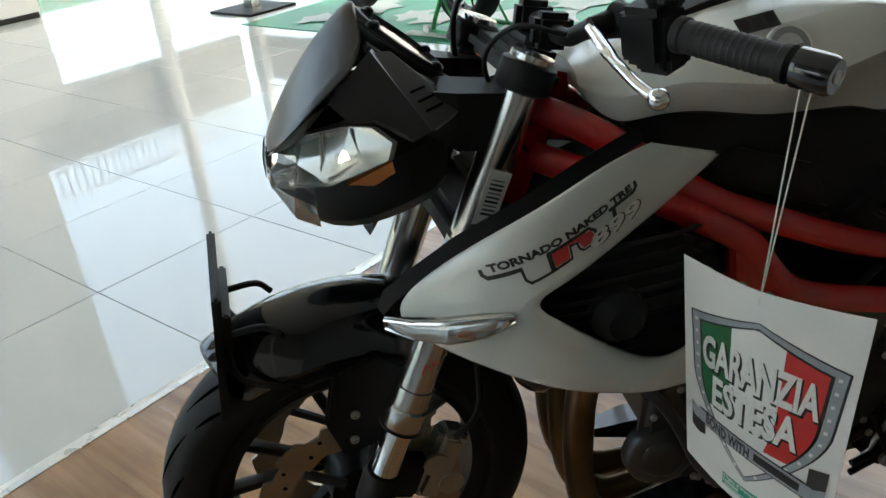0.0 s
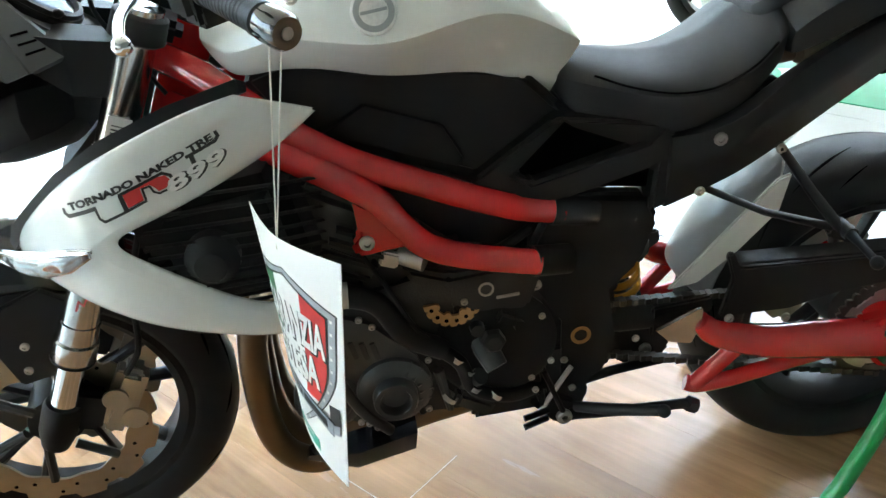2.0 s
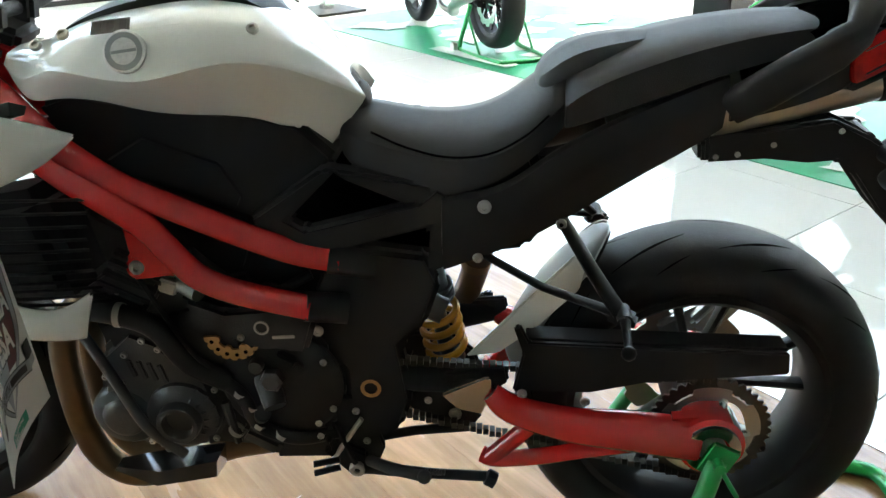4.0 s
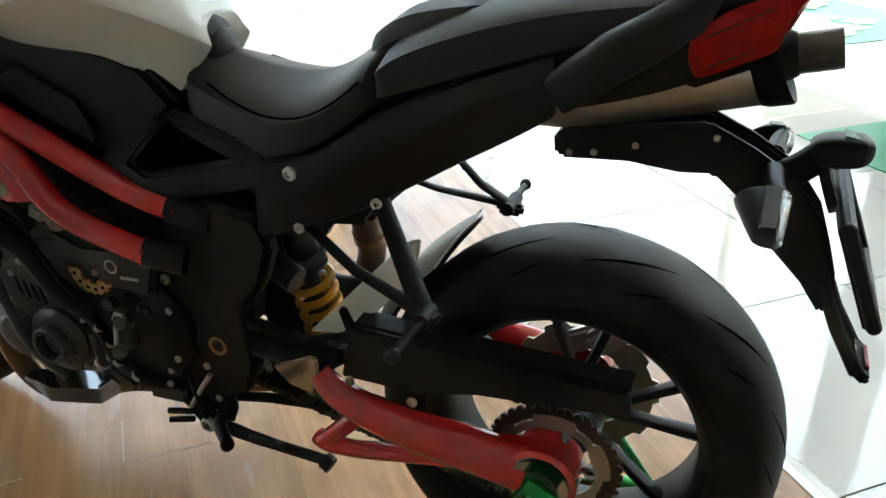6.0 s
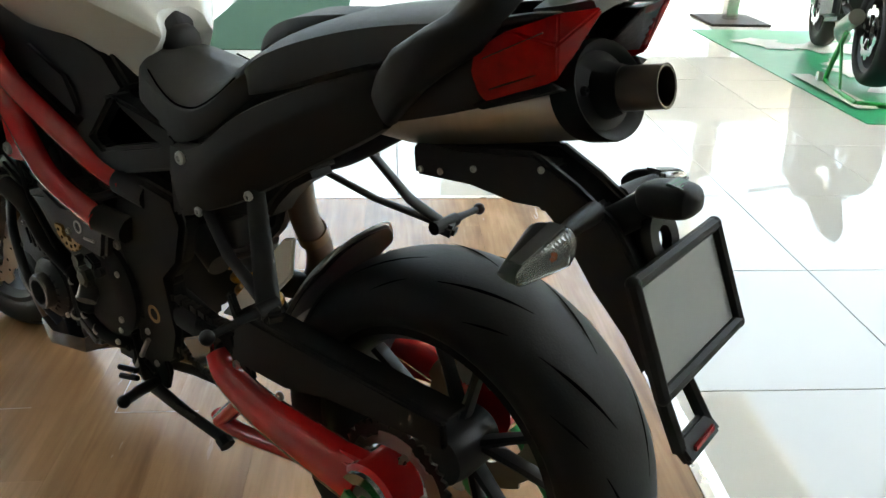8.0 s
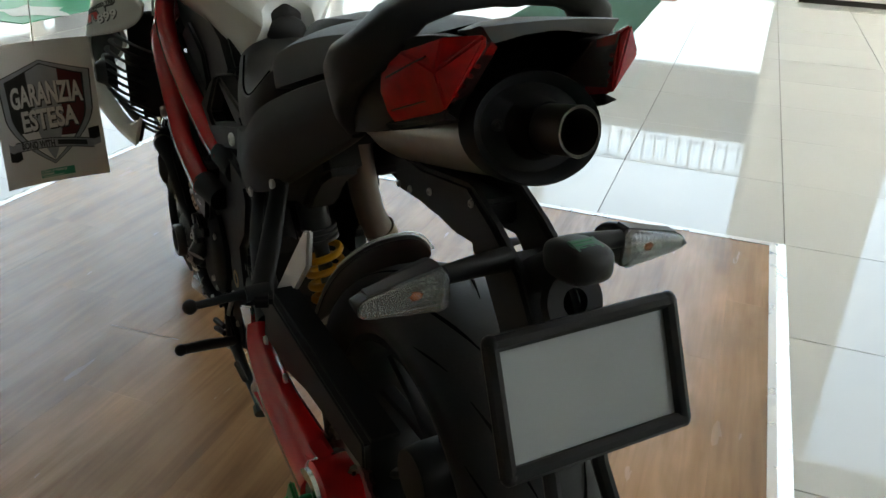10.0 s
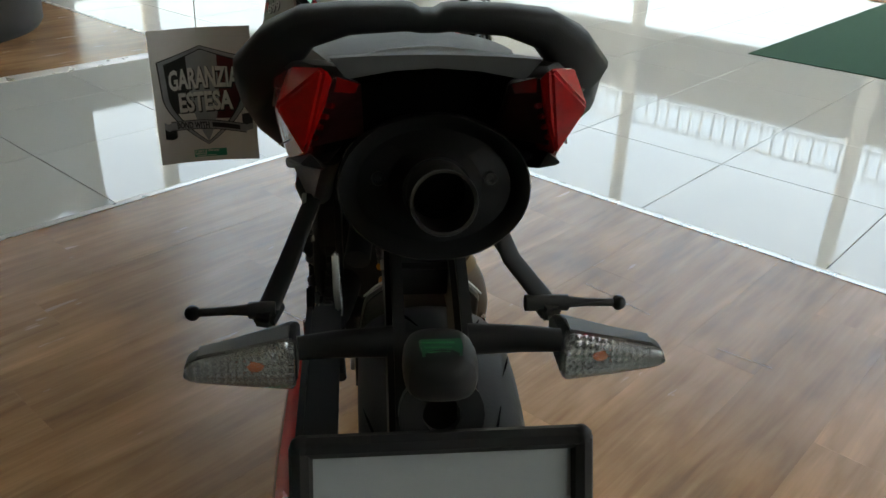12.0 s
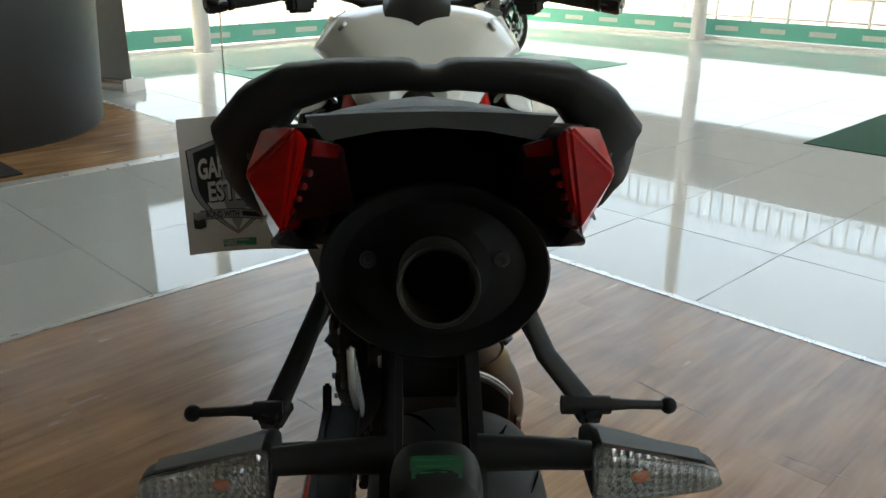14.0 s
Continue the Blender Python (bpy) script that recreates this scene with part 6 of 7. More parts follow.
    part("hose_clip", lathe([(-0.005, 0.0185), (-0.005, 0.0195), (0.005, 0.0195), (0.005, 0.0185)], (-0.885, s * 0.17, 0.577), (1, 0, -0.05), 16, closed=True), M_STEEL, bike)
    part("frame_downtube", tube(smooth_path([(-0.99, s * 0.12, 0.53), (-0.93, s * 0.155, 0.46), (-0.885, s * 0.16, 0.36), (-0.84, s * 0.14, 0.29)]), 0.009, 10), M_ENGINE2, bike)
    part("water_pump", join(tube([(-0.685, s * 0.13, 0.445), (-0.665, s * 0.165, 0.41)], [0.022, 0.018], 14), tube([(-0.71, s * 0.13, 0.36), (-0.69, s * 0.155, 0.39)], 0.014, 12), box((-0.70, s * 0.14, 0.33), (0.07, 0.03, 0.03), (0, 30, 0), 0.008)), M_ENGINE2, bike)
    part("engine_guard", loft([[(-0.985, s * 0.09, 0.225), (-0.985, s * 0.115, 0.228), (-0.98, s * 0.115, 0.236), (-0.98, s * 0.09, 0.236)], [(-0.9, s * 0.08, 0.212), (-0.9, s * 0.14, 0.218), (-0.895, s * 0.135, 0.245), (-0.895, s * 0.08, 0.25)], [(-0.8, s * 0.07, 0.215), (-0.8, s * 0.12, 0.225), (-0.795, s * 0.12, 0.26), (-0.795, s * 0.07, 0.26)]]), M_BLACKG, bike, "small gloss black belly guard")
for s in (-1, 1):
    for x, z in ((-0.93, 0.66), (-0.90, 0.60), (-0.955, 0.62), (-0.87, 0.52), (-0.915, 0.44), (-0.775, 0.335), (-0.885, 0.325), (-0.86, 0.31), (-0.71, 0.53), (-0.632, 0.56), (-0.60, 0.345), (-0.575, 0.40)):
        part("engine_bolt", bolt((x, s * (0.136 if z > 0.55 else 0.15), z), 0.0058, 0.005, (0, s, 0)), M_STEEL, bike)
    for k in range(3):
        part("casting_rib", box((-0.725 + 0.03 * k, s * 0.128, 0.50 - 0.012 * k), (0.006, 0.02, 0.07), (0, -14, 0), 0.002), M_ENGINE, bike)
    for k in range(2):
        part("casting_web", tube([(-0.80 + 0.045 * k, s * 0.14, 0.40), (-0.785 + 0.045 * k, s * 0.148, 0.325)], [0.009, 0.006], 8), M_ENGINE2, bike)
    part("cylinder_fin", plate([(-0.965, 0.60), (-0.90, 0.64), (-0.83, 0.60), (-0.85, 0.575), (-0.90, 0.595), (-0.95, 0.575)], s * 0.125, s * 0.142, 0.004), M_ENGINE2, bike)
    part("sensor_plug", join(tube([(-0.63, s * 0.12, 0.47), (-0.625, s * 0.155, 0.475)], 0.009, 10), box((-0.645, s * 0.15, 0.49), (0.03, 0.018, 0.018), (0, 25, 0), 0.003)), M_BLACKP, bike)
    part("breather_hose", tube(smooth_path([(-0.78, s * 0.12, 0.66), (-0.72, s * 0.135, 0.62), (-0.66, s * 0.13, 0.60), (-0.60, s * 0.11, 0.62)]), 0.008, 10), M_BLACKP, bike)
for k, y in enumerate((-0.09, 0.0, 0.09)):
    part("exhaust_header", tube(smooth_path([(-0.97, y, 0.57), (-1.03, y, 0.50), (-1.045, y * 0.95, 0.38), (-1.035, y * 0.85, 0.25), (-0.985, y * 0.75, 0.185), (-0.9, y * 0.6, 0.188), (-0.8, y * 0.42, 0.225), (-0.66, y * 0.3, 0.25), (-0.5, 0.04 + y * 0.1, 0.26)], 6), 0.024, 16), M_HEADER, bike, "heat-tinted exhaust header pipe")
part("collector", tube([(-0.86, 0.02, 0.235), (-0.8, 0.02, 0.245), (-0.66, 0.03, 0.27), (-0.58, 0.03, 0.28)], [0.04, 0.06, 0.06, 0.03], 18, flat=0.7), M_ENGINE, bike)
part("horn", join(lathe([(0, 0.035), (0.012, 0.04), (0.02, 0.036), (0.03, 0.02)], (-1.105, -0.10, 0.545), (-0.5, -0.8, 0), 20)), M_BLACKG, bike, "round black horn")

# swingarm
for s in (-1, 1):
    sw = part("swingarm", tube(smooth_path([(-0.325, s * 0.138, 0.43), (-0.29, s * 0.142, 0.402), (-0.2, s * 0.145, 0.377), (-0.1, s * 0.144, 0.366), (0.0, s * 0.14, 0.352)]), [0.017 + 0.0205 * (k / 20) ** 0.8 for k in range(21)], 20), M_RED, bike, "red tubular swingarm")
    part("swingarm_brace", tube(smooth_path([(-0.338, s * 0.136, 0.306), (-0.315, s * 0.142, 0.302), (-0.25, s * 0.143, 0.309), (-0.16, s * 0.143, 0.328), (-0.05, s * 0.142, 0.348)]), 0.0142, 14), M_RED, sw)
    part("swingarm_strut", tube([(-0.325, s * 0.142, 0.303), (-0.255, s * 0.145, 0.378)], 0.015, 12), M_RED, sw)
    part("swingarm_head", tube([(-0.50, s * 0.085, 0.43), (-0.40, s * 0.098, 0.43), (-0.325, s * 0.12, 0.428)], [0.032, 0.026, 0.017], 14), M_BLACKP, bike, "black front end of the swingarm")
    part("chain_slider", plate([(-0.40, 0.455), (-0.30, 0.465), (-0.295, 0.44), (-0.34, 0.405), (-0.40, 0.40)], s * 0.112, s * 0.124, 0.004), M_BLACKP, bike)
    part("axle_block", join(lathe([(-0.03, 0.045), (-0.03, 0.052), (0.025, 0.052), (0.03, 0.046)], (0.022, s * 0.135, 0.352), (0, s, 0), 32), plate([(-0.06, 0.345), (-0.05, 0.395), (0.02, 0.402), (0.03, 0.31), (-0.02, 0.315)], s * 0.12, s * 0.16, 0.01)), M_RED, sw, "red axle clamp")
    part("axle_ring", lathe([(0.026, 0.045), (0.036, 0.043), (0.036, 0.026), (0.028, 0.026)], (0.022, s * 0.135, 0.352), (0, s, 0), 32, closed=True), M_ALU, sw)
    part("axle_nut", lathe([(0.02, 0.026), (0.034, 0.025), (0.034, 0.012), (0.03, 0.01)], (0.022, s * 0.135, 0.352), (0, s, 0), 6), M_STEEL, sw)
    part("heel_guard", plate([(-0.403, 0.428), (-0.332, 0.463), (-0.324, 0.46), (-0.323, 0.433), (-0.338, 0.392), (-0.376, 0.40)], s * 0.140, s * 0.147, 0.003), M_ALU, bike, "pale alloy heel guard")
    far = 0.023 if s > 0 else 0.0
    part("passenger_peg", join(tube([(-0.135, s * 0.19 + far, 0.598), (-0.137, s * 0.225 + far, 0.596), (-0.14, s * 0.272 + far, 0.592)], [0.009, 0.006, 0.0055], 10), ball((-0.14, s * 0.273 + far, 0.592), 0.0105), tube([(-0.135, s * 0.165, 0.598), (-0.135, s * 0.2 + far, 0.597)], 0.0115, 10)), M_BLACKP, bike, "folding black passenger footpeg")
    part("peg_bracket", join(tube([(-0.225, s * 0.115, 0.72), (-0.175, s * 0.15, 0.645), (-0.14, s * 0.175 + far * 0.8, 0.598)], [0.013, 0.0155, 0.0165], 14, flat=0.45), tube([(-0.345, s * 0.115, 0.665), (-0.25, s * 0.15, 0.625), (-0.14, s * 0.175 + far * 0.8, 0.596)], [0.009, 0.0095, 0.0115], 12, flat=0.5), box((-0.137, s * 0.175 + far * 0.8, 0.592), (0.045, 0.03, 0.022), (0, 15, s * 20), 0.006)), M_BLACKP, bike, "two-armed black peg bracket")
    for x, z in ((-0.225, 0.715), (-0.345, 0.66)):
        part("bracket_bolt", bolt((x, s * 0.125, z), 0.008, 0.006, (0, s, 0)), M_STEEL, bike)
    part("rider_peg", join(tube([(-0.525, s * 0.135, 0.283), (-0.48, s * 0.19, 0.315), (-0.424, s * 0.247, 0.351)], [0.0095, 0.0105, 0.009], 10), ball((-0.422, s * 0.25, 0.352), 0.011)), M_BLACKP, bike, "black rider footpeg")
    part("stand_bracket", plate([(-0.605, 0.30), (-0.565, 0.312), (-0.53, 0.295), (-0.522, 0.255), (-0.56, 0.25)], s * 0.118, s * 0.134, 0.004), M_BLACKP, bike)
    for dz in (0.0, 0.016):
        part("foot_lever", tube([(-0.575, s * 0.14, 0.272 + dz), (-0.618, s * 0.148, 0.264 + dz * 1.2)], 0.0055, 8), M_BLACKP, bike)
    part("lever_link", join(tube([(-0.58, s * 0.13, 0.285), (-0.595, s * 0.12, 0.36)], 0.008, 8), bolt((-0.59, s * 0.138, 0.33), 0.006, 0.005, (0, s, 0))), M_BLACKP, bike)
    part("linkage_rod", tube([(-0.545, s * 0.14, 0.268), (-0.58, s * 0.13, 0.36)], 0.005, 8), M_BLACKP, bike)
for s in (-1, 1):
    part("link_plate", plate([(-0.475, 0.42), (-0.40, 0.425), (-0.355, 0.385), (-0.338, 0.33), (-0.36, 0.30), (-0.415, 0.30), (-0.46, 0.335)], s * 0.05, s * 0.066, 0.005), M_BLACKP, bike, "black suspension link plate")
    part("link_bolt", bolt((-0.385, s * 0.067, 0.335), 0.011, 0.008, (0, s, 0)), M_STEEL, bike)
    part("link_rod", tube([(-0.545, s * 0.10, 0.30), (-0.45, s * 0.095, 0.318), (-0.36, s * 0.09, 0.325)], 0.0085, 10), M_BLACKP, bike)
    part("hanger_plate", plate([(-0.585, 0.40), (-0.53, 0.40), (-0.50, 0.30), (-0.515, 0.262), (-0.56, 0.262), (-0.572, 0.31)], s * 0.108, s * 0.12, 0.004), M_BLACKP, bike, "black footrest hanger")
    for x, z in ((-0.545, 0.375), (-0.53, 0.315), (-0.425, 0.40)):
        part("hanger_bolt", bolt((x, s * 0.121, z), 0.0065, 0.005, (0, s, 0)), M_STEEL, bike)
part("shift_rod", tube(smooth_path([(-0.60, -0.135, 0.262), (-0.555, -0.132, 0.335), (-0.535, -0.13, 0.365)]), 0.0045, 8), M_STEEL, bike, "thin steel shift rod")
part("drive_guard", plate([(-0.60, 0.375), (-0.545, 0.385), (-0.53, 0.33), (-0.56, 0.262), (-0.70, 0.255), (-0.69, 0.30)], -0.105, -0.06, 0.008), M_ENGINE, bike, "dark sprocket cover")
part("stand_bolt", bolt((-0.547, -0.135, 0.268), 0.014, 0.01, (0, -1, 0)), M_STEEL, bike)
part("side_stand", join(tube(smooth_path([(-0.55, -0.13, 0.268), (-0.45, -0.135, 0.262), (-0.33, -0.14, 0.262)]), [0.012, 0.012, 0.011, 0.011, 0.010, 0.010, 0.009, 0.009, 0.009, 0.009, 0.009], 10), tube([(-0.33, -0.14, 0.262), (-0.315, -0.142, 0.255)], 0.014, 8)), M_BLACKP, bike, "folded black side stand")
part("stand_spring", tube([(-0.46 + 0.0009 * k, -0.148 + 0.0045 * math.cos(k * 1.2), 0.274 + 0.0045 * math.sin(k * 1.2)) for k in range(70)], 0.0013, 5), M_CHAIN, bike)

# chain, sprocket, guard, rear hugger, shock
SC = Vector((RW.x, -0.108, RW.z + 0.012))
spr = part("rear_sprocket", disc(SC, 0, 0.098, 0.078, 42, 0.003), M_CHAIN, bike, "toothed dark rear sprocket")
part("sprocket_carrier", disc(SC, -0.001, 0.08, 0.062, 5, 0.004), M_STEEL, spr, "worn steel carrier with oval windows")
for k in range(5):
    a = 2 * math.pi * k / 5
    d_ = Vector((math.cos(a), 0, math.sin(a)))
    part("carrier_spoke", tube([SC + d_ * 0.03, SC + d_ * 0.066], [0.02, 0.014], 8, flat=0.35), M_STEEL, spr)
    part("carrier_bolt", bolt(SC + d_ * 0.056 + Vector((0, -0.006, 0)), 0.007, 0.005, (0, -1, 0)), M_ENGINE2, spr)
part("carrier_hub", lathe([(-0.008, 0.044), (0.006, 0.044), (0.006, 0.02), (-0.008, 0.02)], SC, (0, 1, 0), 28, closed=True), M_STEEL, spr)
for z0, z1 in ((0.468, SC.z + 0.098), (0.372, SC.z - 0.098)):
    part("drive_chain", join(*[box((-0.50 + 0.0105 * k, -0.108, z0 + (z1 - z0) * k / 51), (0.0092, 0.012 + 0.004 * (k % 2), 0.011), (0, 0, 0), 0.0) for k in range(52)]), M_CHAIN, bike, "oily steel drive chain", smooth=False, kind="stuff")
part("chain_guard", join(plate([(-0.29, 0.545), (-0.275, 0.50), (-0.29, 0.43), (-0.17, 0.43), (-0.08, 0.452), (0.13, 0.472), (0.125, 0.51), (-0.1, 0.515), (-0.265, 0.52), (-0.28, 0.55)], -0.136, -0.124, 0.003), plate([(-0.27, 0.522), (-0.1, 0.517), (0.125, 0.512), (0.125, 0.506), (-0.1, 0.51), (-0.27, 0.514)], -0.124, -0.085, 0.001)), M_BLACKP, bike, "long matt black chain guard")
for x, z in ((-0.275, 0.428), (-0.176, 0.416)):
    part("guard_bolt", bolt((x, -0.136, z), 0.008, 0.005, (0, -1, 0)), M_STEEL, bike)
hug = []
for k in range(9):
    row = []
    for j in range(9):
        q = -1 + 2 * j / 8
        start = 117 + 11 * q * q
        a = radians(start + (165 - start) * k / 8)
        rr = 0.352 - 0.010 * min(1, k / 5) - 0.026 * abs(q) ** 2.4
        row.append(RW + Vector((rr * math.cos(a), q * (0.08 + 0.016 * k / 8), rr * math.sin(a))))
    hug.append(row)
part("rear_hugger", loft(hug, closed=False), M_HUGGER, bike, "short grey rear wheel hugger", sub=1, thick=0.004)
part("hugger_lining", loft([[q_ - (q_ - RW).normalized() * 0.007 for q_ in row] for row in hug[:-1]], closed=False), M_BLACKP, bike, "black inner face of the hugger", sub=1, thick=0.002)
part("seat_frame_panel", plate([(-0.165, 0.74), (-0.216, 0.708), (-0.25, 0.675), (-0.272, 0.645), (-0.33, 0.638), (-0.40, 0.612), (-0.425, 0.70), (-0.36, 0.78), (-0.2, 0.80)], -0.066, -0.008, 0.01), M_BLACKP, bike, "black panel under the seat frame")
# thin white strip paints the light caught by the hugger's rim
part("hugger_lit_edge", tube(smooth_path([p_ + (p_ - RW).normalized() * 0.002 for p_ in hug[0]], 3), 0.0016, 8), M_WHITE, bike, "white strip painting the hugger's lit edge")
for s in (-1,):
    part("hugger_wing", plate([(-0.365, 0.465), (-0.28, 0.56), (-0.20, 0.648), (-0.178, 0.655), (-0.19, 0.59), (-0.25, 0.525), (-0.313, 0.473)], s * 0.084, s * 0.093, 0.003), M_WHITE, bike)
shock_a, shock_b = Vector((-0.435, 0.0, 0.59)), Vector((-0.40, 0.028, 0.385))
shd = (shock_b - shock_a).normalized()
ss_, st_ = frame_of(shd)
shock = part("rear_shock", join(tube([shock_a, shock_a.lerp(shock_b, 0.32)], 0.028, 18), tube([shock_a.lerp(shock_b, 0.3), shock_b], 0.014, 14), tube([shock_b.lerp(shock_a, 0.05), shock_b], 0.03, 16)), M_ENGINE2, bike, "rear shock absorber with an ochre coil spring")
part("coil_spring", tube([shock_a + shd * (0.082 + 0.112 * k / 96) + 0.033 * (math.cos(k * 0.29) * ss_ + math.sin(k * 0.29) * st_) for k in range(97)], 0.0068, 8), M_YELLOW, shock, "ochre coil spring")
part("spring_collar", join(*[lathe([(-0.003, 0.03), (-0.003, 0.036), (0.003, 0.036), (0.003, 0.03)], shock_a + shd * d, shd, 24, closed=True) for d in (0.05, 0.06, 0.07)]), M_ENGINE2, shock)
part("shock_reservoir", tube([(-0.47, -0.05, 0.56), (-0.40, -0.06, 0.53)], 0.022, 14), M_ENGINE2, bike)
part("battery_tray", join(box((-0.48, 0, 0.73), (0.14, 0.16, 0.08), (0, 0, 0), 0.015), box((-0.33, 0, 0.76), (0.16, 0.16, 0.07), (0, -18, 0), 0.015), box((-0.60, 0, 0.70), (0.16, 0.15, 0.06), (0, 20, 0), 0.015)), M_BLACKP, bike)
part("inner_airbox", join(box((-0.80, 0, 0.70), (0.26, 0.2, 0.12), (0, 20, 0), 0.02), box((-0.93, 0, 0.79), (0.14, 0.16, 0.1), (0, 25, 0), 0.02)), M_BLACKP, bike)
part("rear_caliper", join(box((0.07, 0.085, 0.46), (0.05, 0.04, 0.09), (0, 40, 0), 0.01), box((0.02, 0.095, 0.43), (0.09, 0.02, 0.04), (0, -30, 0), 0.006)), M_STEEL, bike)

# ---- the green rear stand ----
def paddock_stand(at, hook_z, half=0.215):
    x0 = at.x
    st = thing("paddock_stand", (at.x, at.y, DECK_Z), "green painted tubular rear paddock stand on small wheels", "stand", "paddock stands")
    for s in (-1, 1):
        y = at.y + s * half
        part("stand_arm", tube(smooth_path([(x0 + 0.0, y - s * 0.02, hook_z), (x0 - 0.03, y, hook_z - 0.10), (x0 - 0.09, y + s * 0.015, 0.12), (x0 - 0.115, y + s * 0.02, 0.075), (x0 - 0.08, y + s * 0.02, DECK_Z + 0.016), (x0 + 0.10, y + s * 0.01, DECK_Z + 0.016), (x0 + 0.40, y - s * 0.03, DECK_Z + 0.016)]), 0.0155, 12), M_GREEN, st, "green bent tube arm")
        part("hook_plate", box((x0 + 0.002, y - s * 0.022, hook_z + 0.0), (0.05, 0.008, 0.06), (0, 25, 0), 0.004), M_GREEN, st)
        part("hook_pin", tube([(x0, y - s * 0.07, hook_z), (x0, y, hook_z)], 0.009, 10), M_GREEN, st)
        part("brace", tube([(x0 - 0.02, y, hook_z - 0.09), (x0 + 0.14, y, 0.045)], 0.0085, 10), M_GREEN, st)
        part("castor_wheel", lathe([(-0.016, 0.03), (-0.014, 0.034), (0.014, 0.034), (0.016, 0.03), (0.016, 0.008)], (x0 - 0.145, y + s * 0.03, DECK_Z + 0.034), (0, 1, 0), 24), M_WHITE, st, "small white castor wheel")
        part("castor_axle", tube([(x0 - 0.145, y + s * 0.05, DECK_Z + 0.034), (x0 - 0.11, y + s * 0.01, 0.05)], 0.006, 8), M_STEEL, st)
        part("lock_handle", tube([(x0 + 0.0, y - s * 0.01, hook_z), (x0 + 0.035, y - s * 0.01, hook_z - 0.06)], 0.004, 8), M_GREEN, st)
    part("cross_tube", tube(smooth_path([(x0 + 0.40, at.y - half + 0.03, DECK_Z + 0.016), (x0 + 0.45, at.y - half + 0.08, DECK_Z + 0.016), (x0 + 0.45, at.y + half - 0.08, DECK_Z + 0.016), (x0 + 0.40, at.y + half - 0.03, DECK_Z + 0.016)]), 0.0155, 12), M_GREEN, st)
    return st


paddock_stand(Vector((0.022, 0, 0)), 0.352)

# ---- the hanging card ----
card = thing("warranty_card", (-0.93, -0.375, 0.64), "large white hanging card with a red, white and green shield", "sign")
CARD = [Vector(p) for p in ((-0.981, -0.281, 0.790), (-0.878, -0.468, 0.797), (-0.962, -0.277, 0.500), (-0.902, -0.475, 0.508))]
tn = (CARD[1] - CARD[0]).cross(CARD[2] - CARD[0]).normalized()
if tn.x > 0:
    tn = -tn
CW, CH = 0.212, 0.29


def card_point(a, h, off=0.0):
    """a: -0.5..0.5 across, seen from the front; h: 0 top .. 1 foot; the card bows a little."""
    q = a + 0.5
    p = CARD[0].lerp(CARD[1], q).lerp(CARD[2].lerp(CARD[3], q), h)
    return p + tn * (0.014 * (math.cos(a * math.pi) - 0.35) + 0.01 * (1 - h) * (0.5 - abs(a)) + off)


def card_sheet(pts_fn, na, nh, off, thick):
    bm = bmesh.new()
    lay_ = [[[bm.verts.new(card_point(*pts_fn(i / na, j / nh), off + o)) for i in range(na + 1)] for j in range(nh + 1)] for o in (0, thick)]
    for k, flip in ((0, 1), (1, 0)):
        for j in range(nh):
            for i in range(na):
                f = (lay_[k][j][i], lay_[k][j][i + 1], lay_[k][j + 1][i + 1], lay_[k][j + 1][i])
                bm.faces.new(f[::-1] if flip else f)
    ring = lambda k: [lay_[k][0][i] for i in range(na + 1)] + [lay_[k][j][na] for j in range(1, nh + 1)] + [lay_[k][nh][i] for i in range(na - 1, -1, -1)] + [lay_[k][j][0] for j in range(nh - 1, 0, -1)]
    r0, r1 = ring(0), ring(1)
    for i in range(len(r0)):
        j = (i + 1) % len(r0)
        bm.faces.new((r0[i], r0[j], r1[j], r1[i]))
    return bm


part("card_sheet", card_sheet(lambda i, j: (i - 0.5, j), 12, 12, 0.0, 0.0012), M_PAPER, card)


def shield_half(j):
    """Half width of the shield at the share j of its flank's height (0 shoulder .. 1 point)."""
    return 0.44 - 0.05 * j if j < 0.4 else 0.42 * (1 - ((j - 0.4) / 0.6) ** 1.7) ** 0.95


def shield(scale, a0, a1, h0=0.0, h1=1.0):
    """A band of the shield between two shares of its width and of its height."""
    def fn(i, j):
        j = h0 + (h1 - h0) * j
        w = max(0.004, shield_half(j) * scale)
        a = w * (a0 + (a1 - a0) * i)
        roof = -0.095 * (1 - abs(a) / (0.44 * scale)) ** 1.15 * (1 - j) ** 2
        return (a + 0.01, 0.545 + (j - 0.5) * 0.64 * (0.55 + 0.45 * scale) + roof)
    return fn


def face_print(name, bm_fn, m, label="", back=None):
    # the back's inks are darkened to paint in the shade it hangs in
    for side in (1, -1):
        bm = bm_fn(side)
        part(name, bm, back if back and side < 0 else m, card, label if side > 0 or not back else "", smooth=False)


def shift(fn, side):
    # the same print is on both faces, so it is mirrored on the back
    return (lambda i, j: (lambda p: (p[0] * side, p[1]))(fn(i, j)))


def off_of(side, d):
    return 0.0012 + d if side > 0 else -d - 0.0003


face_print("shield_edge", lambda sd: card_sheet(shift(shield(1.03, -1, 1), sd), 12, 16, off_of(sd, 0.0), 0.0002), M_INK)
face_print("shield_border", lambda sd: card_sheet(shift(shield(1.0, -1, 1), sd), 12, 16, off_of(sd, 0.0003), 0.0003), M_INKS, "silver riveted shield print")
face_print("shield_line", lambda sd: card_sheet(shift(shield(0.87, -1, 1), sd), 12, 16, off_of(sd, 0.0007), 0.0003), M_INK)
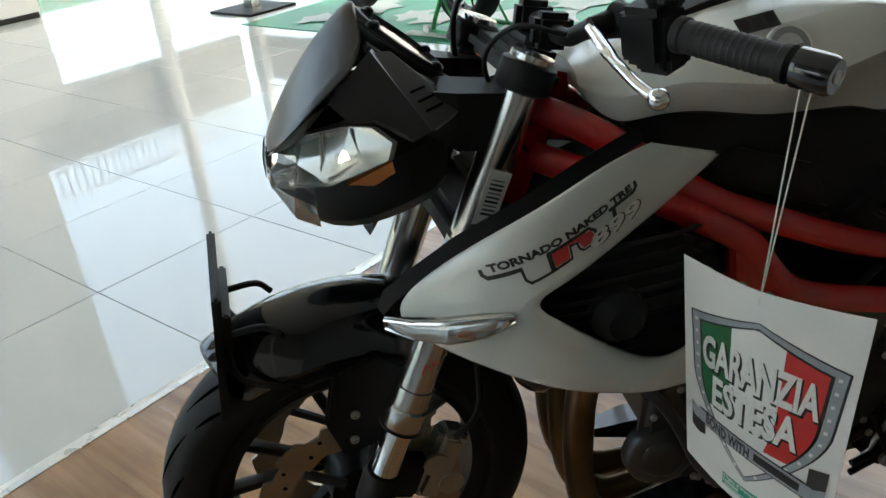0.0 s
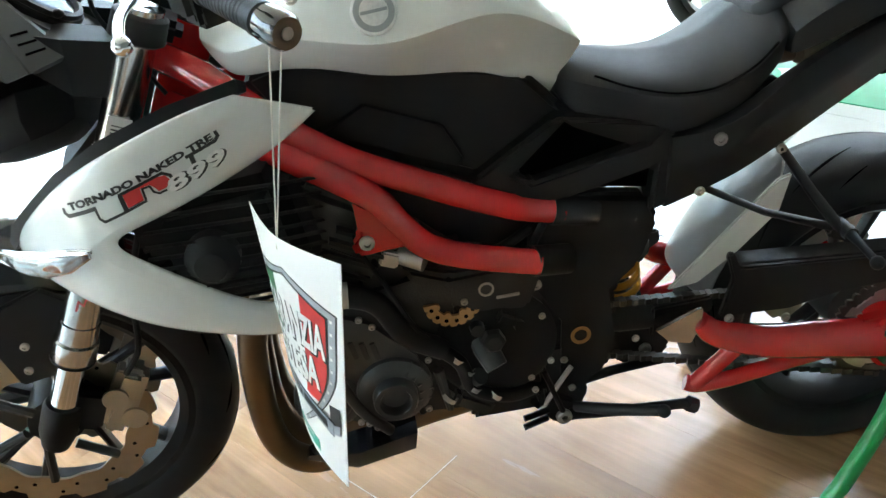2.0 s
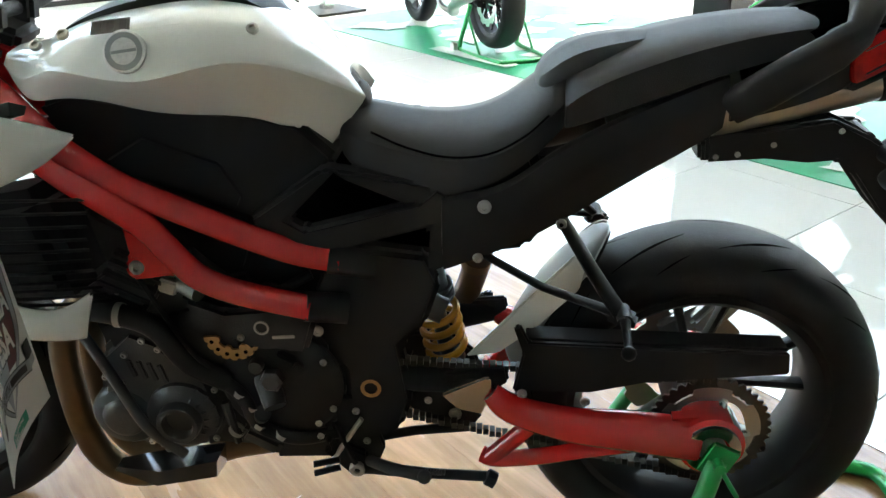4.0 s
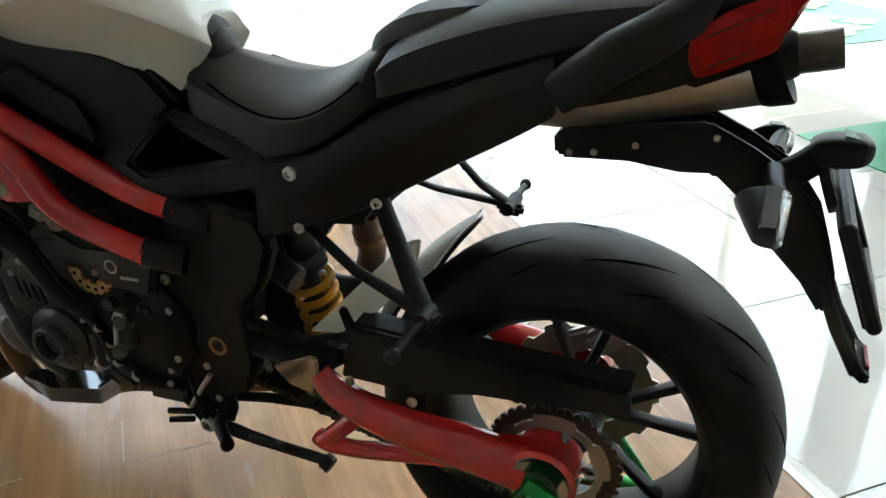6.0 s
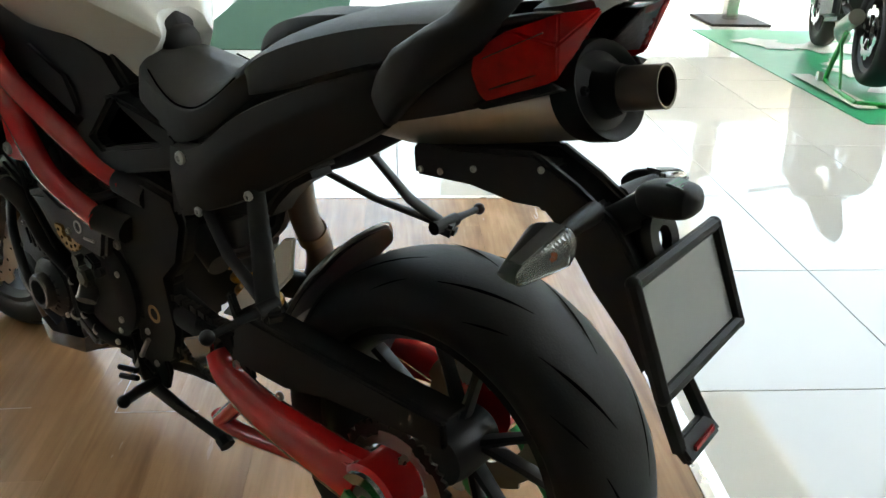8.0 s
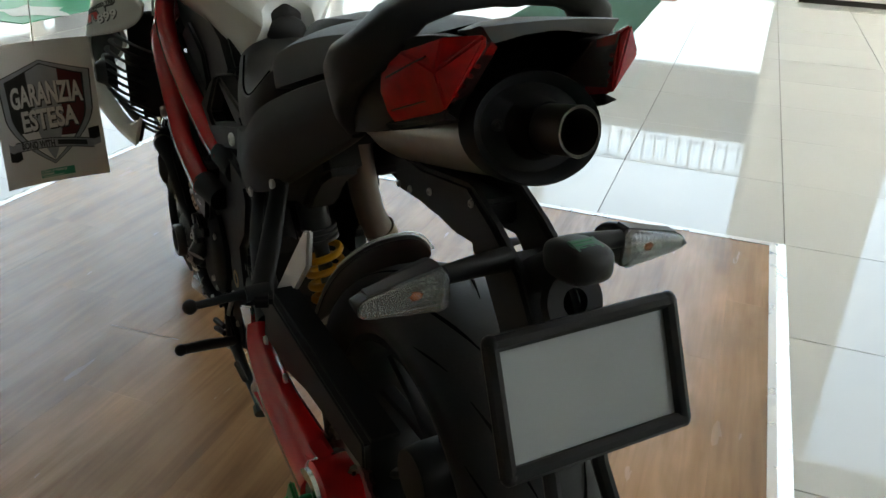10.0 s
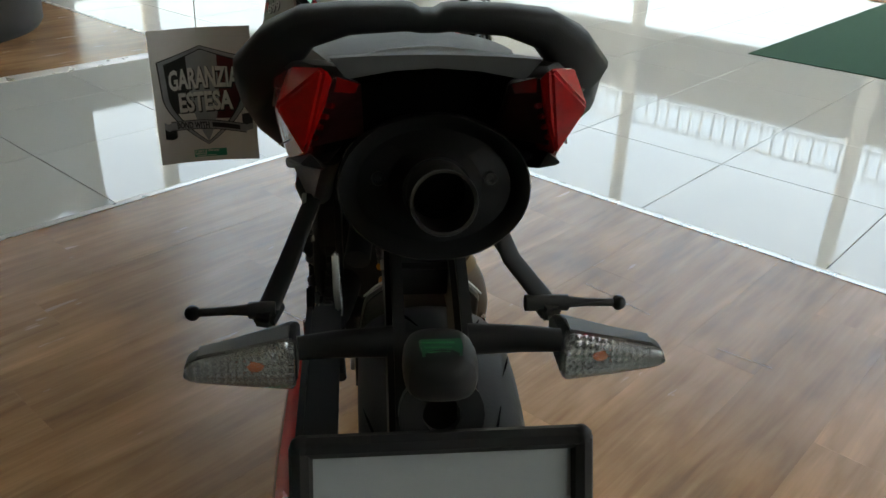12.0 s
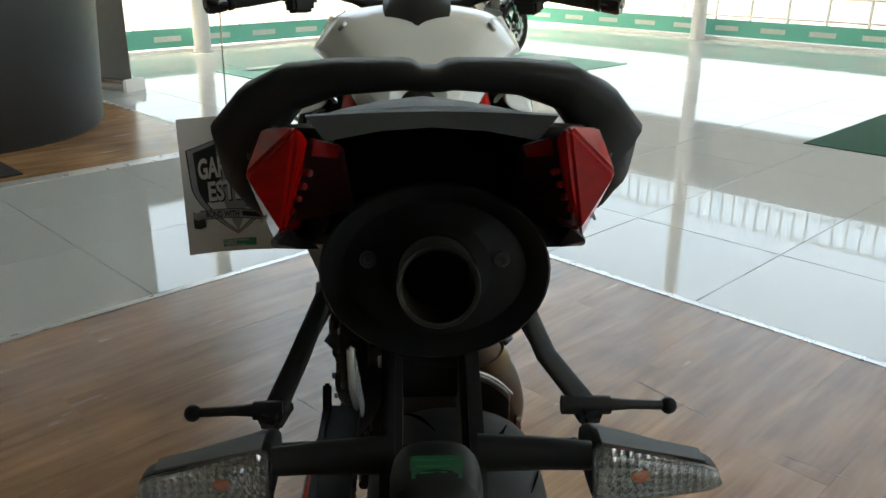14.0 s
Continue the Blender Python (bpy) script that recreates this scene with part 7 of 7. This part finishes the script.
face_print("shield_green", lambda sd: card_sheet(shift(shield(0.83, -1, -0.42, 0.0, 0.62), sd), 5, 12, off_of(sd, 0.0011), 0.0003), M_INKG, "green band", M_INK)
face_print("shield_white", lambda sd: card_sheet(shift(shield(0.83, -0.42, 0.42), sd), 9, 16, off_of(sd, 0.0011), 0.0003), M_PAPER, "white band", M_INKS)
face_print("shield_red", lambda sd: card_sheet(shift(shield(0.83, 0.42, 1, 0.0, 0.72), sd), 5, 12, off_of(sd, 0.0011), 0.0003), M_INKR, "red band", M_INKR_SHADED)
face_print("shield_foot", lambda sd: card_sheet(shift(shield(0.83, -1, -0.42, 0.62, 1.0), sd), 5, 8, off_of(sd, 0.0011), 0.0003), M_PAPER)
face_print("shield_foot", lambda sd: card_sheet(shift(shield(0.83, 0.42, 1, 0.72, 1.0), sd), 5, 8, off_of(sd, 0.0011), 0.0003), M_PAPER)


for k in range(22):
    h, sx = (k // 2) / 11 + 0.03, (k % 2) * 2 - 1
    ra, rh = shield(1.0, -1, 1)(0.5 + sx * 0.5, h)
    part("rivet", card_sheet((lambda a, hh: lambda i, j: (a + 0.018 * (i - 0.5), hh + 0.013 * (j - 0.5)))(ra * 0.93, 0.5 + (rh - 0.5) * 0.97), 1, 1, off_of(1, 0.0008), 0.0003), M_INKW, card, smooth=False)
def on_ribbon(i, j):
    return (-0.36 + 0.75 * i, 0.675 + 0.05 * i - 0.018 * math.sin(i * math.pi) + 0.06 * j)


face_print("ribbon_end", lambda sd: card_sheet(shift(lambda i, j: (-0.43 + 0.12 * i, 0.70 + 0.012 * math.sin(i * math.pi) + 0.095 * j), sd), 6, 1, off_of(sd, 0.0013), 0.0003), M_INK)
face_print("ribbon_end", lambda sd: card_sheet(shift(lambda i, j: (0.36 + 0.1 * i, 0.645 - 0.01 * i + 0.09 * j), sd), 4, 1, off_of(sd, 0.0013), 0.0003), M_INK)
face_print("ribbon_fold", lambda sd: card_sheet(shift(lambda i, j: (-0.43 + 0.09 * i, 0.665 + 0.02 * math.sin(i * math.pi) + 0.055 * j), sd), 6, 1, off_of(sd, 0.0016), 0.0003), M_INKS)
face_print("ribbon_fold", lambda sd: card_sheet(shift(lambda i, j: (0.375 + 0.085 * i, 0.735 - 0.02 * i + 0.045 * j), sd), 4, 1, off_of(sd, 0.0016), 0.0003), M_INKS)
face_print("ribbon_line", lambda sd: card_sheet(shift(lambda i, j: (on_ribbon(i, j)[0], on_ribbon(i, 0)[1] - 0.006 + 0.072 * j), sd), 14, 1, off_of(sd, 0.0016), 0.0002), M_INK)
face_print("ribbon", lambda sd: card_sheet(shift(on_ribbon, sd), 14, 1, off_of(sd, 0.0019), 0.0003), M_INKS, "grey ribbon print")
face_print("green_label", lambda sd: card_sheet(shift(lambda i, j: (-0.15 + 0.33 * i, 0.905 + 0.058 * j), sd), 6, 1, off_of(sd, 0.0003), 0.0003), M_TEAL, "teal label with tiny print")
face_print("label_line", lambda sd: card_sheet(shift(lambda i, j: (-0.13 + 0.2 * i, 0.952 + 0.005 * j), sd), 6, 1, off_of(sd, 0.0007), 0.0002), M_INKW)


def card_words(name, body, size, a_mid, h_mid, width, m, lift, arch=0.0, slope=0.0):
    for side in (1, -1):
        t = text_mesh(body, size, Matrix.Identity(4), 0.0, "CENTER", bold=size * (0.055 if m is M_INK and size > 0.04 else 0.035))
        w = max(v.co.x for v in t.verts) - min(v.co.x for v in t.verts)
        for v in t.verts:
            a = a_mid + v.co.x / w * width
            h = h_mid - v.co.y / CH * (1 - 1.6 * arch * abs(a - a_mid)) + arch * (a - a_mid) ** 2 * 0.6 + slope * (a - a_mid)
            v.co = card_point(a * side, h, off_of(side, lift))
        part(name, t, m, card, smooth=False)


card_words("card_word_shadow", "GARANZIA", 0.062, 0.016, 0.373, 0.70, M_INK, 0.0015, 0.16)
card_words("card_word", "GARANZIA", 0.062, 0.006, 0.364, 0.70, M_INKW, 0.0021, 0.16)
card_words("card_word_shadow", "ESTESA", 0.056, 0.016, 0.549, 0.54, M_INK, 0.0015)
card_words("card_word", "ESTESA", 0.056, 0.006, 0.541, 0.54, M_INKW, 0.0021)
card_words("ribbon_word", "BOND WITH", 0.0195, -0.135, 0.711, 0.33, M_INK, 0.0023, 0.0, 0.05)
card_words("label_word", "4 Years of Warranty", 0.0075, -0.02, 0.917, 0.25, M_INKW, 0.0008)
card_words("label_word", "Unlimited", 0.0075, -0.085, 0.937, 0.12, M_INKW, 0.0008)
face_print("ribbon_bar", lambda sd: card_sheet(shift(lambda i, j: (0.06 + 0.27 * i, on_ribbon(0.56 + 0.36 * i, 0)[1] + 0.012 + 0.036 * j), sd), 5, 1, off_of(sd, 0.0023), 0.0003), M_INK)
for d in (-0.006, 0.006):
    part("card_string", tube([card_point(0.0, 0.05, 0.0015), Vector((-0.912 + d, -0.372, 0.998))], 0.0009, 5), M_STRING, card, "thin white string")

# ---- the second laminate floor with the dark counter ----
setting("laminate_west", wall_box(-8.0, -3.76, -5.5, 1.97, TILE_Z, DECK_Z, 0.0), M_WOOD, "brown laminate floor area under the counter")
edge_trim("trim_far_east", -3.76, -5.5, -3.76, 1.97, (1, 0))
edge_trim("trim_far_north", -8.0, 1.97, -3.76, 1.97, (0, 1))
cc = uv(-5.38, 0.78)
ctr = thing("reception_counter", (cc.x, cc.y, DECK_Z), "charcoal curved reception counter with a pale top", "counter")
part("counter_body", lathe([(0.0, 0.98), (0.03, 1.0), (1.02, 1.06), (1.05, 1.06)], (cc.x, cc.y, DECK_Z), (0, 0, 1), 64), M_DARKD, ctr, "charcoal curved panel")
part("counter_top", lathe([(1.05, 1.0), (1.05, 1.1), (1.085, 1.1), (1.09, 1.09), (1.09, 0.6)], (cc.x, cc.y, DECK_Z), (0, 0, 1), 64), M_WALL, ctr, "pale counter top")
mc = uv(-4.1, 0.25, DECK_Z)
dm = thing("door_mat", mc, "black ribbed mat by the counter", "mat")
part("mat_sheet", box(uv(-4.1, 0.25, DECK_Z + 0.0045), (0.5, 1.1, 0.008), (0, 0, 42), 0.003), M_MATB, dm)
bn = uv(-6.45, 2.27, TILE_Z)
ban = thing("banner_stand", bn, "pale roll-up banner on a silver base", "banner")
part("banner_base", box(bn + Vector((0, 0, 0.045)), (0.85, 0.2, 0.09), (0, 0, 60), 0.02), M_ALU, ban, "silver base")
part("banner_end", box(bn + Vector((math.cos(radians(60)) * 0.42, math.sin(radians(60)) * 0.42, 0.045)), (0.03, 0.22, 0.11), (0, 0, 60), 0.01), M_PAPER, ban)
part("banner_sheet", box(bn + Vector((0, 0, 1.05)), (0.8, 0.006, 1.95), (0, 0, 60)), M_PLATE, ban, "grey printed sheet")
part("banner_pole", tube([bn + Vector((0.0, 0.02, 0.05)), bn + Vector((0.0, 0.02, 2.0))], 0.01), M_ALU, ban)

# ---- mats on the tiles ----


def mat_thing(name, u0, u1, v0, v1, m, label, blobs):
    c = uv((u0 + u1) / 2, (v0 + v1) / 2, TILE_Z)
    t = thing(name, c, label, "mat", "floor mats")
    part("mat_sheet", wall_box(u0, u1, v0, v1, TILE_Z + 0.0005, TILE_Z + 0.005, 0.001), m, t, smooth=False)
    if blobs:
        rnd = random.Random(blobs)
        pieces = []
        for k in range(26):
            a, b = rnd.uniform(u0 + 0.25, u1 - 0.25), rnd.uniform(v0 + 0.25, v1 - 0.25)
            bm = bmesh.new()
            n = 16
            r = rnd.uniform(0.08, 0.22)
            ph = rnd.random() * 6
            ring = [bm.verts.new(uv(a + r * 1.3 * math.cos(w) * (1 + 0.35 * math.sin(3 * w + ph)), b + r * math.sin(w) * (1 + 0.3 * math.sin(5 * w + ph)), TILE_Z + 0.0062 + 0.0003 * k)) for w in [2 * math.pi * q / n for q in range(n)]]
            bm.faces.new(ring)
            pieces.append(bm)
        part("mat_print", join(*pieces), M_MATL, t, "pale leafy print", smooth=False)
        part("mat_lettering", wall_box(u0 + 0.08, u0 + 0.2, v0 + 0.25, v0 + 1.05, TILE_Z + 0.0155, TILE_Z + 0.0165), M_MATL, t, smooth=False)
    return t


mat_thing("entrance_mat", -1.44, -0.43, 4.5, 7.3, M_MATG, "plain dark green entrance runner on the tiles", 0)
mat_thing("display_mat", 2.33, 4.5, 2.85, 5.5, M_MATP, "bright green printed display mat under a motorcycle", 3)
mat_thing("display_mat", 2.03, 4.3, -0.8, 1.65, M_MATP, "bright green printed display mat under a motorcycle", 5)
mat_thing("display_mat", -6.6, -4.27, 3.45, 6.85, M_MATP, "bright green printed display mat under a motorcycle", 7)
sb = thing("display_box", uv(1.4, 8.4, TILE_Z), "white boxy display counter", "counter")
part("box_body", wall_box(0.77, 2.0, 8.05, 8.75, TILE_Z, 0.95, 0.01), M_WALL, sb)
part("box_plinth", wall_box(0.8, 1.97, 8.04, 8.05, TILE_Z, 0.06), M_GREYP, sb)
ds = thing("sign_stand", uv(2.75, 5.85, TILE_Z), "flat grey floor base of a sign stand", "stand")
part("base_plate", wall_box(2.55, 3.05, 5.65, 6.2, TILE_Z, 0.03, 0.005), M_GREYP, ds)
part("base_post", wall_box(2.75, 2.85, 5.88, 5.98, 0.03, 1.4, 0.005), M_ALU, ds)
setting("threshold", wall_box(-1.6, -0.3, 7.34, 7.62, TILE_Z, TILE_Z + 0.012), M_WOOD, "brown strip at the end of the entrance mat")

# ---- the other motorcycles ----


def far_bike(at_uv, heading, color, label):
    """A plainer naked motorcycle: local x forward."""
    o = uv(*at_uv, TILE_Z)
    b = thing("display_motorcycle", o, label, "motorcycle", "display motorcycles")
    rot = Matrix.Translation(o) @ Matrix.Rotation(heading, 4, "Z")

    def lay2(bm):
        bmesh.ops.transform(bm, matrix=rot, verts=bm.verts)
        return bm
    for x, w, z in ((0.7, 0.12, 0.3), (-0.7, 0.17, 0.33)):
        c = Vector((x, 0, z))
        wh = part("wheel", lay2(tyre(c, 0.3, 0.222, w, 0)), M_TYRE, b, angle=60)
        part("rim", lay2(lathe([(-w * 0.38, 0.222), (-w * 0.3, 0.198), (w * 0.3, 0.198), (w * 0.38, 0.222), (w * 0.3, 0.216), (-w * 0.3, 0.216)], c, (0, 1, 0), 48, closed=True)), M_RIM, wh)
        for k in range(10):
            a = 2 * math.pi * k / 10
            part("spoke", lay2(tube([c + Vector((math.cos(a) * 0.03, 0, math.sin(a) * 0.03)), c + Vector((math.cos(a) * 0.205, 0, math.sin(a) * 0.205))], 0.008, 6)), M_RIM, wh)
        part("hub", lay2(lathe([(-0.06, 0.02), (-0.06, 0.04), (0.06, 0.04), (0.06, 0.02)], c, (0, 1, 0), 20)), M_RIM, wh)
        for y in (-0.07, 0.07):
            part("brake_disc", lay2(disc(c, y, 0.145, 0.1, 10, 0.006)), M_CHROME, wh)
            part("disc_carrier", lay2(join(*[tube([c + Vector((math.cos(a) * 0.04, y, math.sin(a) * 0.04)), c + Vector((math.cos(a) * 0.105, y, math.sin(a) * 0.105))], 0.007, 6) for a in [2 * math.pi * k / 6 for k in range(6)]])), M_CHROME, wh)
    for y in (-0.1, 0.1):
        part("fork_leg", lay2(tube([(0.7, y, 0.3), (0.62, y, 0.5), (0.45, y, 0.95)], [0.024, 0.026, 0.026], 12)), M_ALU, b)
        part("swingarm", lay2(tube([(-0.7, y * 1.2, 0.33), (-0.2, y, 0.4)], 0.024, 10)), M_BLACKP, b)
        part("frame_tube", lay2(tube(smooth_path([(0.42, y * 0.5, 0.85), (0.2, y * 1.5, 0.72), (-0.15, y * 1.4, 0.55), (-0.2, y, 0.4)]), 0.02, 10)), color, b)
        part("caliper", lay2(box((0.64, y, 0.42), (0.05, 0.05, 0.11), (0, -20, 0), 0.01)), M_BLACKP, b)
    part("mudguard", lay2(loft([[Vector((0.7 + 0.335 * math.cos(a), q * 0.07, 0.3 + (0.335 - 0.03 * abs(q)) * math.sin(a))) for q in (-1, -0.5, 0, 0.5, 1)] for a in [radians(40 + 12 * k) for k in range(9)]], closed=False)), color, b, thick=0.004)
    part("engine", lay2(join(box((0.1, 0, 0.42), (0.42, 0.3, 0.3), (0, 10, 0), 0.04, 3), box((0.18, 0, 0.62), (0.22, 0.26, 0.22), (0, 15, 0), 0.03, 3))), M_ENGINE2, b)
    part("exhaust", lay2(tube(smooth_path([(0.3, 0, 0.55), (0.36, 0, 0.4), (0.25, 0, 0.2), (-0.1, 0.05, 0.2), (-0.3, 0.12, 0.28), (-0.75, 0.17, 0.42)]), [0.025] * 15 + [0.045] * 11, 12)), M_STEEL, b)
    part("tank", lay2(two_sided([(0.42, [(0.05, 0.85), (0.08, 0.87), (0.08, 0.93), (0.0, 0.96)]), (0.25, [(0.1, 0.82), (0.16, 0.87), (0.14, 0.98), (0.0, 1.03)]), (0.02, [(0.1, 0.82), (0.15, 0.87), (0.12, 0.97), (0.0, 1.0)]), (-0.1, [(0.06, 0.82), (0.09, 0.84), (0.08, 0.88), (0.0, 0.9)])])), color, b, sub=2)
    part("seat", lay2(two_sided([(-0.08, [(0.06, 0.78), (0.1, 0.8), (0.08, 0.83), (0.0, 0.84)]), (-0.3, [(0.08, 0.78), (0.13, 0.8), (0.1, 0.83), (0.0, 0.84)]), (-0.42, [(0.08, 0.84), (0.11, 0.86), (0.09, 0.92), (0.0, 0.93)]), (-0.75, [(0.04, 0.92), (0.07, 0.93), (0.06, 0.97), (0.0, 0.98)])])), M_SEAT, b, sub=2)
    part("headlamp", lay2(ball((0.62, 0, 0.88), 0.1, (0.7, 1.1, 1.0), 18)), M_BLACKG, b)
    part("handlebar", lay2(tube(smooth_path([(0.36, -0.36, 1.05), (0.42, -0.2, 1.04), (0.43, 0, 1.0), (0.42, 0.2, 1.04), (0.36, 0.36, 1.05)]), 0.013, 10)), M_BLACKP, b)
    return b, rot


M_GREENP = mat("green_motorcycle_paint", (0.03, 0.28, 0.05), 0.25, coat=0.5, vary=0.05)


def far_stand(rot):
    st = thing("paddock_stand", rot @ Vector((-0.7, 0, 0)), "green painted tubular rear paddock stand on small wheels", "stand", "paddock stands")
    for s in (-1, 1):
        b1 = tube(smooth_path([(-0.7, s * 0.19, 0.33), (-0.66, s * 0.21, 0.2), (-0.6, s * 0.22, 0.07), (-0.62, s * 0.22, 0.02), (-0.9, s * 0.2, 0.02), (-1.12, s * 0.17, 0.02)]), 0.0155, 10)
        b2 = lathe([(-0.016, 0.03), (0.016, 0.034), (0.02, 0.01)], (-0.56, s * 0.25, 0.035), (0, 1, 0), 20)
        b3 = tube([(-0.69, s * 0.2, 0.25), (-0.86, s * 0.2, 0.03)], 0.009, 8)
        for nm, bm, m in (("stand_arm", b1, M_GREEN), ("castor_wheel", b2, M_WHITE), ("brace", b3, M_GREEN)):
            bmesh.ops.transform(bm, matrix=rot, verts=bm.verts)
            part(nm, bm, m, st)
    b4 = tube([(-1.12, -0.17, 0.02), (-1.12, 0.17, 0.02)], 0.0155, 10)
    bmesh.ops.transform(b4, matrix=rot, verts=b4.verts)
    part("cross_tube", b4, M_GREEN, st)


for at, hd, col, lab in (((2.9, 4.22), 42 + 75, M_BLACKG, "black display motorcycle on a green stand and printed mat"), ((2.9, 0.7), 42 + 106, M_GREENP, "green display motorcycle on a green stand and printed mat"), ((-5.4, 5.75), 42 + 100, M_BLACKG, "black display motorcycle on a green stand by the windows")):
    ob, rot = far_bike(at, radians(hd), col, lab)
    far_stand(rot)

# ---- outside the windows ----
M_FENCE = mat("outdoor_fence_paint", (0.5, 0.51, 0.5), 0.5, vary=0.1)
for nm, (u0, u1, v0, v1) in (("fence_north", (-14, 12, 13.5, 13.5)), ("fence_west", (-14, -14, -8, 13.5))):
    fn = thing(nm.split("_")[0], uv((u0 + u1) / 2, (v0 + v1) / 2, -0.31), "low light-grey railing along the road outside", "fence")
    n = 40
    posts = []
    for k in range(n + 1):
        p = uv(u0 + (u1 - u0) * k / n, v0 + (v1 - v0) * k / n)
        part("post", tube([p + Vector((0, 0, -0.31)), p + Vector((0, 0, 0.75))], 0.03, 8), M_FENCE, fn)
    for z in (0.05, 0.4, 0.72):
        part("rail", tube([uv(u0, v0, z), uv(u1, v1, z)], 0.022, 8), M_FENCE, fn)


# ---- floor tiles and planks ----
TP, JU, JV = 0.64, -0.035, 1.865


def tile_mesh(name, w, d, h, m, bevel):
    bm = box((0, 0, -h / 2), (w, d, h), (0, 0, 0), 0)
    top = [e for e in bm.edges if all(v.co.z > -1e-6 for v in e.verts)]
    bmesh.ops.bevel(bm, geom=top, offset=bevel, segments=1, affect="EDGES")
    finish(bm, False)
    me = bpy.data.meshes.new(name)
    bm.to_mesh(me)
    bm.free()
    me.materials.append(m)
    return me


tile_me = tile_mesh("tile", TP - 0.003, TP - 0.003, 0.01, M_TILE, 0.0012)
rest = []
spots = []
nu0, nu1 = math.floor((U0 - JU) / TP), math.ceil((U1 - JU) / TP)
nv0, nv1 = math.floor((V0 - JV) / TP), math.ceil((V1 - JV) / TP)
for i in range(nu0, nu1):
    for j in range(nv0, nv1):
        cu_, cv_ = JU + (i + 0.5) * TP, JV + (j + 0.5) * TP
        if PU0 + 0.4 < cu_ < PU1 - 0.4 and PV0 + 0.4 < cv_ < PV1 - 0.4:
            continue
        spots.append((math.hypot(cu_ + 0.9, cv_ - 2.6), cu_, cv_))
spots.sort()
rnd = random.Random(4)
for n, (_, a, b) in enumerate(spots):
    if n < 290:
        t = new("tile", tile_me)
        t.parent = floor
        t.location = uv(a, b, TILE_Z + rnd.uniform(-0.0003, 0.0003)) - AT[floor]
        t.rotation_euler = (rnd.uniform(-0.0006, 0.0006), rnd.uniform(-0.0006, 0.0006), TURN)
    else:
        h = (TP - 0.003) / 2
        rest.append([uv(a + du * h, b + dv * h, TILE_Z) for du, dv in ((-1, -1), (1, -1), (1, 1), (-1, 1))])
me = bpy.data.meshes.new("tile_field")
me.from_pydata([tuple(p) for q in rest for p in q], [], [tuple(range(4 * k, 4 * k + 4)) for k in range(len(rest))])
me.materials.append(M_TILE)
tf = new("tile_field", me)
tf.parent = floor
tf.location = -AT[floor]
tagged(tf, kind="stuff")

deck = setting("laminate_floor", wall_box(PU0, PU1, PV0, PV1, TILE_Z, DECK_Z - 0.0085), M_GROUT, "worn brown laminate plank floor under the motorcycle")
PW, PL = 0.196, 1.25
plank_me = {}
rnd = random.Random(9)
k = 0
u = PU0
while u < PU1 - 0.01:
    w = min(PW, PU1 - u)
    v = PV0 - [0.0, 0.55, 0.2, 0.9, 0.4][k % 5]
    while v < PV1:
        v0, v1 = max(v, PV0), min(v + PL, PV1)
        if v1 - v0 > 0.02:
            key = (round(w, 3), round(v1 - v0, 3))
            if key not in plank_me:
                plank_me[key] = tile_mesh("plank", w - 0.0002, v1 - v0 - 0.0002, 0.008, M_WOOD, 0.00012)
            p = new("plank", plank_me[key])
            p.parent = deck
            p.location = uv(u + w / 2, (v0 + v1) / 2, DECK_Z + rnd.uniform(-0.00012, 0.0001)) - AT[deck]
            p.rotation_euler = (0, 0, TURN)
        v += PL
    u += PW
    k += 1

# lifted plank edges, worn pale
for pts in ([(-0.939, 0.042), (-0.845, -0.061)], [(-0.845, -0.061), (-0.711, 0.061)], [(-0.85, 0.84), (-0.76, 0.94)], [(-1.2, 0.59), (-1.02, 0.72)], [(-1.14, -0.31), (-1.0, -0.17)]):
    bm = tube([(x, y, DECK_Z + 0.0004) for x, y in pts], 0.0011, 6, flat=0.5)
    part("worn_edge", bm, M_WORN, deck, "pale worn plank edge")
